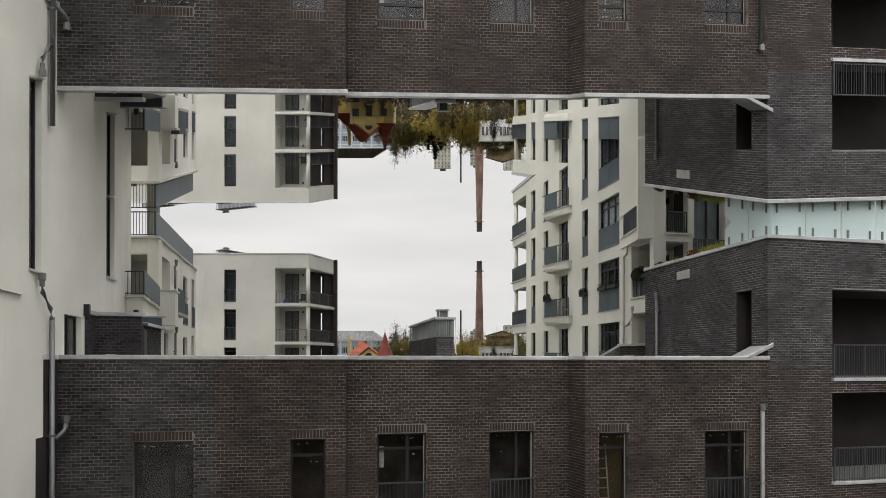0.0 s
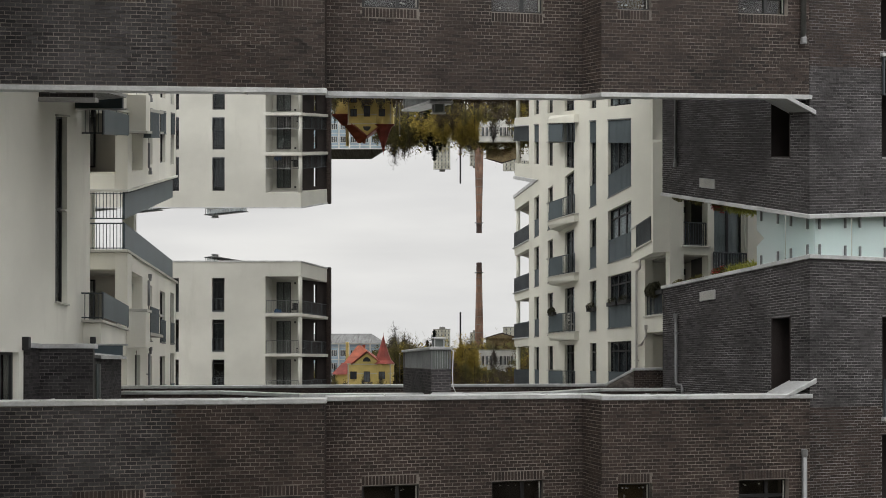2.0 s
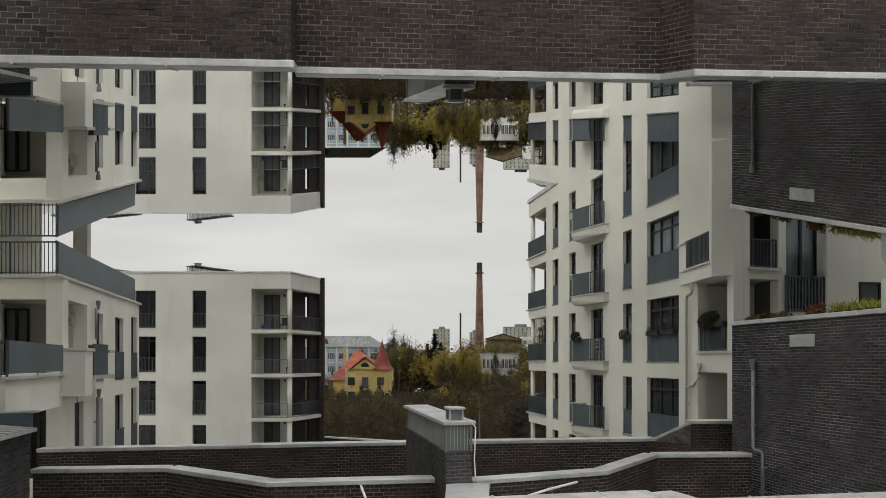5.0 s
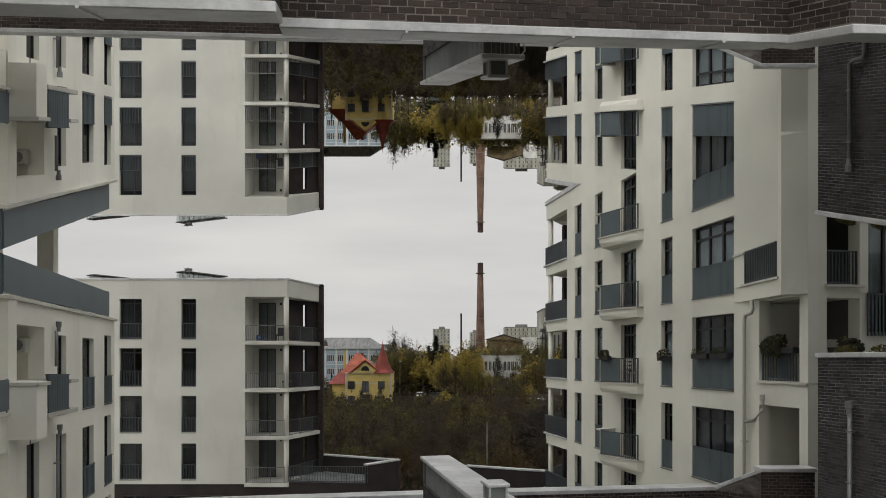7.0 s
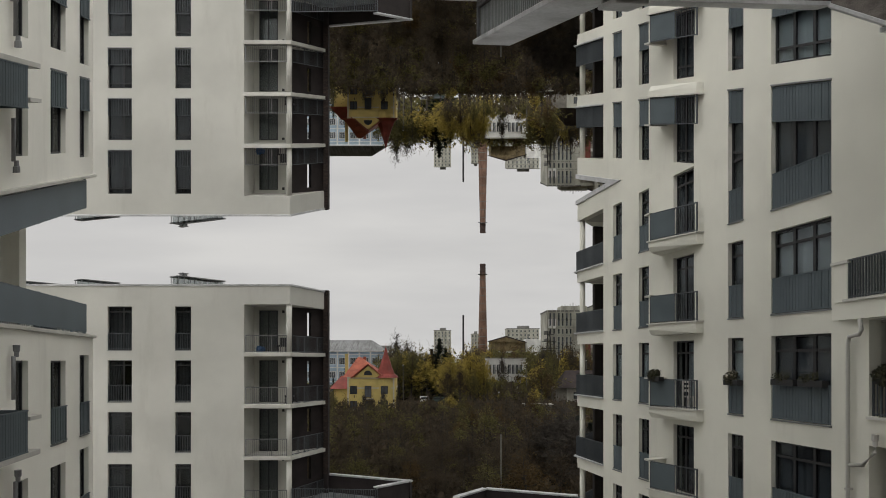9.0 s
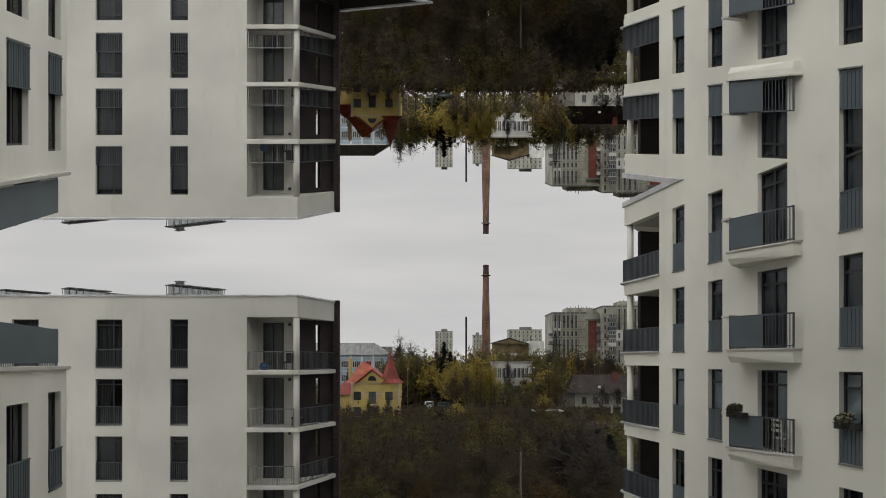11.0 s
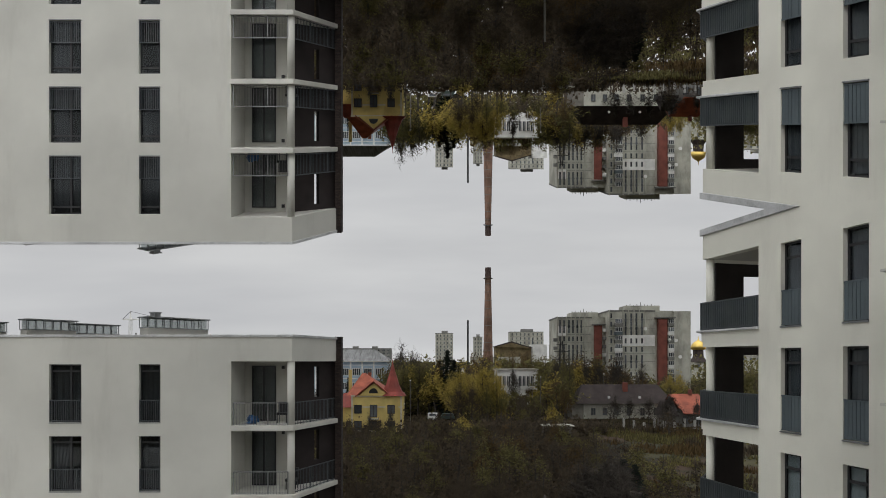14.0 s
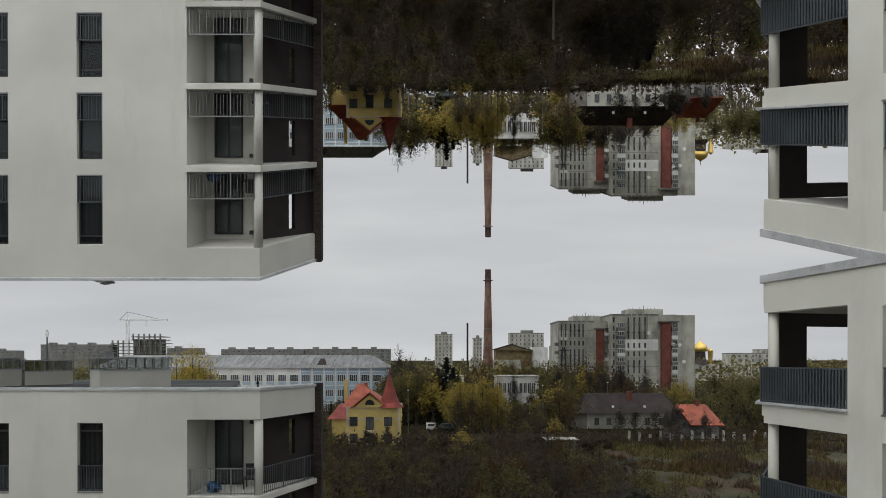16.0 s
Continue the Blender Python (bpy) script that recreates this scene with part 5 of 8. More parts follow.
part("roof_deck", slab(bmesh.new(), ((-42, 48.4), (-10.6, 48.4), (-9.3, 51.6), (-9.6, 52.2), (-13.0, 52.2), (-15.9, 62.8), (-42, 62.8)), 8.0, 8.2), M["roof"], lh, "grey roofing membrane")
part("end_wall", slab(bmesh.new(), ((-12.6, 50.2), (-12.9, 50.2), (-16.3, 63.0), (-15.9, 63.0)), -9.6, 8.0), M["shadeplaster"], lh)
part("back_wall", box(bmesh.new(), -42.0, -16.0, 62.6, 63.0, -9.6, 8.26), M["shadeplaster"], lh)


def roof_box(x0, y0, length, deep, z1, label):
    """A plastered roof-top box, its long face set aslant, with a glazed and barred band round its head."""
    m = frame_at(x0, y0, 0.595, 0.804, 0.804, -0.595)
    r = root("roof_plant_box", m @ Vector((length / 2, -deep / 2, 8.2)), label, "roof box", LIFT_L)
    part("box_base", box(bmesh.new(), 0.05, length - 0.05, -deep + 0.05, -0.05, 8.2, z1 - 0.58, m), M["plaster"], r)
    part("base_cap", box(bmesh.new(), 0.0, length, -deep, 0.0, z1 - 0.58, z1 - 0.54, m), M["cap"], r)
    for a, b, c, d in ((0.08, length - 0.08, -0.12, -0.11), (0.08, length - 0.08, -deep + 0.11, -deep + 0.12), (0.08, 0.09, -deep + 0.12, -0.12), (length - 0.09, length - 0.08, -deep + 0.12, -0.12)):
        part("pane", box(bmesh.new(), a, b, c, d, z1 - 0.54, z1 - 0.06, m), M["headglass"], r).visible_shadow = False
    n = max(2, round(length / 0.42))
    for k in range(n + 1):
        s_ = (length - 0.05) * k / n
        for w in (-0.08, -deep + 0.04):
            part("post", box(bmesh.new(), s_, s_ + 0.03, w, w + 0.04, z1 - 0.54, z1 - 0.06, m), M["louvre"], r)
    part("box_lid", box(bmesh.new(), -0.04, length + 0.04, -deep - 0.04, 0.04, z1 - 0.06, z1, m), M["cap"], r)
    return m, r


m, r = roof_box(-18.6, 52.4, 3.36, 1.0, 9.58, "white roof box with a glazed head and an outlet")
ot = part("outlet", box(bmesh.new(), 0.45, 0.8, -0.7, -0.35, 9.58, 9.78, m), M["louvre"], r)
part("outlet_lid", box(bmesh.new(), 0.4, 0.85, -0.75, -0.3, 9.78, 9.83, m), M["cap"], ot)
roof_box(-25.8, 54.1, 2.5, 1.0, 9.58, "white roof box with a glazed grey head")
roof_box(-24.3, 56.15, 2.3, 1.0, 9.45, "lower white roof box with a glazed grey head")
roof_box(-30.2, 54.7, 2.6, 1.0, 9.55, "white roof box with a glazed grey head")

# things on the top balconies
for x, z in ((-11.15, 4.58), (-10.75, 1.62)):
    r = root("balcony_chair", (x, 49.3, z), "dark wicker chair on the balcony", "chair", LIFT_L)
    part("seat", box(bmesh.new(), x - 0.25, x + 0.25, 49.05, 49.5, z + 0.35, z + 0.45), M["frame"], r)
    part("backrest", box(bmesh.new(), x - 0.25, x + 0.25, 49.5, 49.56, z + 0.4, z + 0.9), M["frame"], r)
    for dx in (-0.22, 0.19):
        for dy in (49.07, 49.45):
            part("leg", box(bmesh.new(), x + dx, x + dx + 0.04, dy, dy + 0.04, z, z + 0.35), M["frame"], r)
bm = bmesh.new()
leaves(bm, random.Random(2), (-12.35, 48.6, 4.75), (0.3, 0.2, 0.16), 90, 0.14, hollow=0)
single("crumpled_cloth", bm, M["blue"], "heap of blue cloth on the balcony floor", "cloth", LIFT_L)

# low brick annexe with a railed terrace
an = root("brick_annexe", (-7, 50, -9.5), "low dark brick annexe with a railed roof terrace", "building", LIFT_L)
AN = frame_at(-10.3, 47.9, 4.9, -0.4, -0.4, -4.9)
AL = math.hypot(4.9, 0.4)
part("wall", slab(bmesh.new(), ((-10.3, 48.0), (-5.4, 47.6), (-3.55, 49.6), (-9.2, 52.2), (-9.3, 50.0)), -9.6, -4.2), M["brickwall"], an)
part("terrace_floor", slab(bmesh.new(), ((-10.3, 48.1), (-5.5, 47.7), (-3.75, 49.6), (-9.2, 52.0)), -4.2, -4.15), M["roof"], an)
railing(an, frame_at(-10.3, 47.95, 4.9, -0.35, -0.35, -4.9), 0.0, AL, 0.0, -4.15, -3.15, 0.1, 0.02)
for (x0, y0), (x1, y1) in (((-5.4, 47.6), (-3.55, 49.6)), ((-3.55, 49.6), (-9.2, 52.1))):
    m = frame_at(x0, y0, x1 - x0, y1 - y0, y1 - y0, -(x1 - x0))
    ll = math.hypot(x1 - x0, y1 - y0)
    part("parapet", box(bmesh.new(), 0, ll, -0.25, 0, -4.2, -3.1, m), M["brickwall"], an)
    part("parapet_cap", box(bmesh.new(), -0.05, ll + 0.05, -0.3, 0.05, -3.098, -3.0, m), M["cap"], an, bevel=0.01)
ar = root("brick_annexe", (3, 48, -9.5), "low dark brick annexe with a metal-capped terrace wall", "building", LIFT_R)
for (x0, y0), (x1, y1) in (((5.3, 45.3), (0.7, 47.2)), ((0.7, 47.2), (-0.9, 45.1)), ((-0.9, 45.1), (-0.6, 42.0))):
    m = frame_at(x0, y0, x1 - x0, y1 - y0, -(y1 - y0), (x1 - x0))
    ll = math.hypot(x1 - x0, y1 - y0)
    part("parapet", box(bmesh.new(), 0, ll, -0.25, 0, -9.6, -3.1, m), M["brickwall"], ar)
    part("parapet_cap", box(bmesh.new(), -0.05, ll + 0.05, -0.3, 0.05, -3.098, -3.0, m), M["cap"], ar, bevel=0.01)
part("terrace_floor", slab(bmesh.new(), ((5.2, 45.2), (0.7, 47.0), (-0.7, 45.1), (-0.4, 42.2), (5.2, 42.2)), -4.2, -4.1), M["roof"], ar)

GLASS[0] = "glass"

# ---------------------------------------------------------------- tall white house with balconies
CUT[0] = LIFT_R
GLASS[0] = "doubleglass"
RF = frame_at(7.91, 27.96, -0.2232, 0.9748, -0.9748, -0.2232)
rh = root("white_balcony_house", (12, 34, -9.5), "tall white plastered apartment house with slate-grey window parapets", "building", LIFT_R)
SILLS = [2.47 + 2.92 * k for k in range(-4, 3)]
HEAD = 2.31
COLS = ((0.03, 2.05), (3.17, 3.85), (5.56, 6.72), (8.3, 9.02), (10.33, 11.06))
rholes = []
for z in (-3.1, -0.12, 2.8):
    rholes.append((-2.47, -1.02, z, z + 2.24))
for z in SILLS:
    for a, b in COLS:
        rholes.append((a, b, z if a != 5.56 else z - 0.02, z + HEAD))
    rholes.append((11.92, 15.0, z - 0.03, z + HEAD + 0.09))
part("wall", wall(bmesh.new(), RF, -2.75, 14.5, -9.6, 11.5, 0.35, rholes), M["halfshadeplaster"], rh)
part("roof_cap", box(bmesh.new(), -2.8, 14.6, -0.5, 0.06, 11.502, 11.72, RF), M["cap"], rh, "sheet-metal roof edge", bevel=0.012)
part("roof_deck", box(bmesh.new(), -0.9, 14.4, -11.0, -0.4, 11.2, 11.4, RF), M["roof"], rh)
part("back_wall", box(bmesh.new(), -0.9, 14.4, -11.3, -11.0, -9.6, 11.5, RF), M["halfshadeplaster"], rh)
part("far_wall", box(bmesh.new(), 14.1, 14.5, -11.0, -3.4, -9.6, 11.5, RF), M["halfshadeplaster"], rh)
for k, z in enumerate(SILLS):
    for c, (a, b) in enumerate(COLS):
        if z < -4:
            continue
        wide = c == 0
        cols = (0.33, 0.66) if wide else ((0.55,) if c == 2 else ())
        cur = (0.0, 1.0, 0.0) if wide or k > 4 else ((0.0, 0.55, 0.0) if c == 2 or k % 2 else (0.4, 1.0, 0.0))
        w = window(rh, RF, a, b, z, z + HEAD, deep=0.14, cols=cols, rows=(0.82,), curtain=cur, sill=c != 2, name="balcony_door" if c == 2 else "window", cloth="curtain" if wide and k == 5 or not wide and k == 4 else "net", ledge="pipe", over=0.01)
        if c != 2:
            slats(w, RF, a + 0.01, b - 0.01, -0.03, z + 0.02, z + 1.0, step=0.105, fill=0.88)
    if z < -4:
        continue
    # wedge-shaped balcony: slab thinning towards its edge, upright slats, a solid pier at the far end
    bs = z - 0.03
    bm = bmesh.new()
    ring = ((5.05, 0.0), (5.12, 0.22), (7.02, 0.80), (7.5, 0.0))
    top_ = [bm.verts.new(RF @ Vector((s, w, bs))) for s, w in ring]
    mid_ = [bm.verts.new(RF @ Vector((s, w, bs - 0.17))) for s, w in ring]
    low_ = [bm.verts.new(RF @ Vector((s, w * 0.86, bs - 0.36))) for s, w in ring]
    bm.faces.new(top_)
    for u, v in ((mid_, top_), (low_, mid_)):
        for i in range(4):
            j = (i + 1) % 4
            bm.faces.new((u[i], u[j], v[j], v[i]))
    bm.faces.new(low_[::-1])
    bal = part("balcony", bm, M["halfshadeplaster"], rh, "white wedge-shaped balcony slab with slatted grey rail")
    part("slab_edge", slab(bmesh.new(), ((5.0, 0.0), (5.08, 0.26), (7.06, 0.86), (7.55, 0.0)), bs + 0.002, bs + 0.05, RF), M["stone"], bal)
    p0, p1 = RF @ Vector((5.15, 0.17, 0)), RF @ Vector((6.98, 0.74, 0))
    BF = frame_at(p0.x, p0.y, p1.x - p0.x, p1.y - p0.y, -(p1.y - p0.y), p1.x - p0.x)
    railing(bal, BF, 0.0, (p1 - p0).length, 0.0, bs + 0.05, bs + 1.02, 0.1, 0.018)
    part("rail_panel", box(bmesh.new(), (p1 - p0).length * 0.45, (p1 - p0).length - 0.03, 0.022, 0.03, bs + 0.1, bs + 0.98, BF), M["panel"], bal, "slate-grey panel before the rail bars")
    part("pier", slab(bmesh.new(), ((7.0, 0.72), (7.14, 0.72), (7.35, 0.0), (7.2, 0.0)), bs + 0.05, bs + 1.0, RF), M["halfshadeplaster"], bal)
    part("pier_ledge", slab(bmesh.new(), ((6.95, 0.8), (7.3, 0.8), (7.5, 0.0), (7.15, 0.0)), bs + 1.0, bs + 1.06, RF), M["stone"], bal)
    # loggia at the far corner
    lb, lt = z - 0.03, z + HEAD + 0.09
    lo = part("loggia_slab", slab(bmesh.new(), ((11.75, -0.01), (14.58, -0.01), (14.75, -0.2), (16.3, -1.75), (16.3, -3.4), (11.75, -3.4)), lb - 0.30, lb, RF), M["halfshadeplaster"], rh)
    part("slab_edge", slab(bmesh.new(), ((11.9, 0.09), (14.72, 0.09), (16.36, -1.62), (16.22, -1.76), (14.62, -0.05), (11.9, -0.05)), lb, lb + 0.07, RF), M["cap"], lo, "pale metal slab edge", bevel=0.01)
    part("column", tube(bmesh.new(), [(14.38, -0.2, lb), (14.38, -0.2, lt + 0.02)], 0.13, 14, RF), M["halfshadeplaster"], rh, smooth=True)
    part("loggia_wall", box(bmesh.new(), 11.7, 11.9, -3.3, -0.36, lb, lt, RF), M["brickwall"], rh)
    part("loggia_wall", box(bmesh.new(), 11.9, 14.4, -3.4, -3.2, lb, lt, RF), M["brickwall"], rh)
    EW = frame_at(*(RF @ Vector((16.07, -1.67, 0)))[:2], 0.9748, 0.2232, 0.2232, -0.9748)
    part("brick_screen", box(bmesh.new(), 0.0, 1.18, -0.22, 0.0, lb + 0.001, z + 2.588, EW), M["brickwall"], rh, "dark brick pier of the corner loggia")
    part("lintel", box(bmesh.new(), 1.182, 2.75, -0.22, 0.0, lt - 0.24, z + 2.586, EW), M["brickwall"], rh)
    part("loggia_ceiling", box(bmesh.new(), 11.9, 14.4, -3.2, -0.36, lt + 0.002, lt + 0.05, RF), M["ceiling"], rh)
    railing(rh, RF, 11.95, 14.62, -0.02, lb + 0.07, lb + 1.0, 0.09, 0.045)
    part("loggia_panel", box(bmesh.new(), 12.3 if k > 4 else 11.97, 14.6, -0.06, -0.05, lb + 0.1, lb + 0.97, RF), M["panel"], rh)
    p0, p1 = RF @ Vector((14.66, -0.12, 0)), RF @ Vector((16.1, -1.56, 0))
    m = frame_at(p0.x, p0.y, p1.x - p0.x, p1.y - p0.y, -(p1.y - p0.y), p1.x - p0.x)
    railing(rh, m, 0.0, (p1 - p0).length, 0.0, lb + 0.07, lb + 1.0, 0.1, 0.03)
part("corner_roof", slab(bmesh.new(), ((14.52, -0.36), (14.75, -0.2), (16.3, -1.75), (16.3, -3.4), (14.52, -3.4)), 10.9, 11.5, RF), M["halfshadeplaster"], rh)
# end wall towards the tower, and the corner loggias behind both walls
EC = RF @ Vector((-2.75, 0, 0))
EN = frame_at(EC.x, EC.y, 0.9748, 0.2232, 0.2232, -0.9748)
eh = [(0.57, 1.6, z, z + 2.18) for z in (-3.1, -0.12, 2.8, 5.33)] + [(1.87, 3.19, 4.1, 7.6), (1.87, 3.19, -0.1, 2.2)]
part("wall", wall(bmesh.new(), EN, 0.352, 9.0, -9.6, 11.5, 0.35, eh), M["halfshadeplaster"], rh)
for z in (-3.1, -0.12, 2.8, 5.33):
    part("loggia_wall", box(bmesh.new(), -2.39, -0.6, -2.1, -2.0, z - 0.1, z + 2.3, RF), M["halfshadeplaster"], rh)
    part("loggia_wall", box(bmesh.new(), -0.7, -0.6, -2.0, -0.352, z - 0.1, z + 2.3, RF), M["halfshadeplaster"], rh)
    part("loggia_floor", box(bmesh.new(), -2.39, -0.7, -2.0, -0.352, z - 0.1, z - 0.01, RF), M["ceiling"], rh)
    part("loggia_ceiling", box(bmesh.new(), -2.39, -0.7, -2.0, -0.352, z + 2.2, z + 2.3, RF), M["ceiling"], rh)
    if z < 4:
        part("ledge", box(bmesh.new(), -2.76, -0.98, -0.3, 0.06, z - 0.07, z - 0.004, RF), M["stone"], rh)
    if z > 4:
        part("loggia_door", box(bmesh.new(), 1.15, 1.65, -1.98, -1.92, z, z + 2.0, EN), M["frame"], rh, "dark brown loggia door")
    if z > 2:
        part("wall_lamp", box(bmesh.new(), 1.75, 1.9, -1.98, -1.85, z + 1.72, z + 1.95, EN), M["frame"], rh)
        part("ledge", box(bmesh.new(), 0.5, 1.68, -0.3, 0.07, z - 0.07, z - 0.004, EN), M["stone"], rh)
        railing(rh, EN, 0.6, 1.57, -0.08, z, z + 0.9, 0.1, 0.03)
    if 2 < z < 4:
        railing(rh, RF, -2.45, -1.04, -0.1, z, z + 0.88, 0.1, 0.02)
        part("loggia_panel", box(bmesh.new(), -2.0, -1.5, -0.13, -0.12, z + 0.05, z + 0.85, RF), M["panel"], rh)
window(rh, EN, 1.87, 3.19, 4.1, 7.6, deep=0.2, cols=(0.55,), sill=False, curtain=(0.0, 1.0, 0.0))
railing(rh, EN, 1.82, 3.24, 0.04, 4.0, 5.12, 0.11, 0.045)
window(rh, EN, 1.87, 3.19, -0.1, 2.2, deep=0.2, cols=(0.5,), sill=False)
part("edge_pier", box(bmesh.new(), 3.25, 4.46, 0.0, 0.12, 2.6, 9.0, EN), M["halfshadeplaster"], rh)
window(rh, EN, 4.6, 5.4, 2.8, 5.0, deep=-0.06, sill=False)
# wedge-shaped balcony over the corner loggia
bm = bmesh.new()
slab(bm, ((0.02, 0.0), (-2.38, 0.48), (-2.75, 0.0)), 5.07, 5.5, RF)
bal = part("corner_bay", bm, M["halfshadeplaster"], rh, "white wedge-shaped corner bay")
part("bay_wall", slab(bmesh.new(), ((-2.22, 0.445), (-2.375, 0.475), (-2.74, 0.0), (-2.5, 0.0)), 5.502, 9.2, RF), M["halfshadeplaster"], bal)
BC0, BC1 = RF @ Vector((-0.05, 0.02, 0)), RF @ Vector((-2.3, 0.46, 0))
m = frame_at(BC0.x, BC0.y, BC1.x - BC0.x, BC1.y - BC0.y, (BC1.y - BC0.y), -(BC1.x - BC0.x))
part("slab_edge", box(bmesh.new(), 0.4, 2.28, -0.04, 0.06, 5.5, 5.56, m), M["stone"], bal)
part("pier", box(bmesh.new(), 0.05, 0.55, -0.1, 0.03, 5.502, 6.42, m), M["halfshadeplaster"], bal)
part("pier_ledge", box(bmesh.new(), -0.02, 0.6, -0.14, 0.07, 6.422, 6.49, m), M["stone"], bal)
railing(bal, m, 0.58, 2.12, 0.0, 5.56, 6.5, 0.09, 0.035)
# rainwater pipes
downpipe([(-0.95, 0.2, 5.06), (-1.0, 0.2, 4.8), (-0.92, 0.18, 4.7), (-0.6, 0.12, 4.66), (-0.55, 0.11, 4.5), (-0.55, 0.11, -9.4)], 0.048, "white downpipe with a bend under the corner bay", M["whitepipe"], LIFT_R, RF)
downpipe([(-1.28, 0.1, 2.2), (-1.26, 0.1, 2.0), (-0.95, 0.11, 1.66), (-0.6, 0.11, 1.6)], 0.05, "short white branch pipe with a funnel", M["whitepipe"], LIFT_R, RF, hopper=(-1.28, 0.12, 2.25))
# flower boxes
planter("flower_box", RF, 3.2, 3.82, 0.1, 3.35, "window box with small pale flowers", LIFT_R, True, 0.07, 150, M["wilted"], "trimwall", 1.2)
planter("flower_box", RF, 0.15, 0.95, 0.06, 3.42, "dark window box with withered plants", LIFT_R, False, 0.06, 90, M["wilted"])
planter("flower_box", RF, 1.1, 1.9, 0.06, 3.42, "dark window box with withered plants", LIFT_R, False, 0.06, 90, M["wilted"])
planter("flower_box", RF, 6.35, 7.05, 0.72, 3.38, "balcony box with dense dark foliage", LIFT_R, False, 0.07, 260, M["wilted"], lush=1.2)
planter("flower_box", RF, -2.35, -1.2, 0.0, 3.55, "balcony box with withered trailing plants", LIFT_R, False, 0.09, 520, M["wilted"], lush=1.6)
planter("flower_box", EN, 0.6, 1.5, 0.1, 3.5, "balcony box with dark trailing plants", LIFT_R, False, 0.09, 380, M["wilted"], lush=1.4)
# chair on the flowered balcony
r = root("folding_chair", RF @ Vector((5.6, 0.15, 2.45)), "pale folding chair on the balcony", "chair", LIFT_R)
part("seat", box(bmesh.new(), 5.5, 5.9, 0.02, 0.2, 2.86, 2.9, RF), M["stone"], r)
for z in (3.05, 3.2, 3.35):
    part("back_slat", box(bmesh.new(), 5.5, 5.9, 0.2, 0.23, z, z + 0.08, RF), M["stone"], r)
for s in (5.5, 5.86):
    for w in (0.02, 0.18):
        part("leg", box(bmesh.new(), s, s + 0.04, w, w + 0.04, 2.49, 2.9 if w < 0.1 else 3.45, RF), M["stone"], r)
CUT[0] = None


# ---------------------------------------------------------------- trees
def tree_meshes(kind, seed, fine=True):
    """Trunk-with-limbs and crown of one tree about 10 m high, standing at the origin."""
    rnd = random.Random(seed)
    tb, cb = bmesh.new(), bmesh.new()
    if kind == "spruce":
        tube(tb, [(0, 0, 0), (0.05, 0, 5), (0, 0, 10)], [0.2, 0.12, 0.02], 6)
        for _ in range(900 if fine else 380):
            z = 1.0 + 8.9 * rnd.random() ** 1.25
            reach = 2.3 * (1 - z / 10.1) ** 0.8 * (1 + 0.18 * math.sin(z * 5.2)) * rnd.uniform(0.25, 1.05)
            a = rnd.random() * 6.283
            d = Vector((math.cos(a), math.sin(a), 0))
            e = Vector((-d.y, d.x, 0))
            q = d * reach + Vector((0, 0, z - 0.3 * reach))
            s = rnd.uniform(0.16, 0.34) if fine else rnd.uniform(0.25, 0.45)
            t = rnd.uniform(-0.6, 0.1)
            cb.faces.new([cb.verts.new(q + x * e * s + y * d * s + Vector((0, 0, w * s))) for x, y, w in ((-0.8, -0.4, -0.2), (0, -0.9, 0.25), (0.8, -0.4, -0.2), (0, 1.0, t))])
        return tb, cb
    lean = Vector((rnd.uniform(-0.5, 0.5), rnd.uniform(-0.5, 0.5), 0))
    tube(tb, [(0, 0, 0), lean * 0.4 + Vector((0, 0, 3)), lean + Vector((0, 0, 6.2)), lean * 1.2 + Vector((0, 0, 9))], [0.2, 0.15, 0.09, 0.02], 6)
    tips = []
    for k in range(13):
        z = 2.4 + 5.6 * k / 13
        a = k * 2.4 + rnd.uniform(-0.4, 0.4)
        reach = (2.9 - 0.24 * k) * rnd.uniform(0.75, 1.1)
        o = lean * z / 7 + Vector((0, 0, z))
        t = o + Vector((math.cos(a) * reach, math.sin(a) * reach, reach * rnd.uniform(0.6, 1.0)))
        mid = o.lerp(t, 0.5) + Vector((0, 0, -0.15))
        tube(tb, [o, mid, t], [0.07, 0.045, 0.012], 4 if fine else 3)
        tips += [mid, t, o.lerp(t, 0.75)]
    tips.append(lean * 1.2 + Vector((0, 0, 8.9)))
    # fine twigs
    for t in tips:
        for _ in range({"bare": 15, "winter": 16}.get(kind, 6) if fine else (3 if kind == "winter" else 1)):
            d = Vector((rnd.gauss(0, 1), rnd.gauss(0, 1), abs(rnd.gauss(0.5, 0.7)))).normalized()
            ln = rnd.uniform(0.7, 1.7)
            side = d.orthogonal().normalized() * (0.032 if kind == "winter" else 0.018 if fine else 0.035)
            p = t + Vector((rnd.gauss(0, 0.25), rnd.gauss(0, 0.25), rnd.gauss(0, 0.25)))
            cb.faces.new([cb.verts.new(q) for q in (p - side, p + side, p + d * ln)])
            for _ in range(3 if fine else 1):
                q = p + d * ln * rnd.uniform(0.3, 0.9)
                d2 = (d + Vector((rnd.gauss(0, 0.7), rnd.gauss(0, 0.7), rnd.gauss(0, 0.7)))).normalized()
                cb.faces.new([cb.verts.new(v) for v in (q - side * 0.7, q + side * 0.7, q + d2 * ln * 0.55)])
    count = {"bare": 17, "olive": 50, "yellow": 84, "rust": 60, "winter": 0}[kind]
    for t in tips:
        rr = rnd.uniform(0.8, 1.3)
        if fine:
            leaves(cb, rnd, t, (rr, rr, rr * 0.85), count * 5 // 4, 0.095, hollow=0.1)
        else:
            leaves(cb, rnd, t, (rr, rr, rr * 0.85), count // 2, 0.18, hollow=0.1)
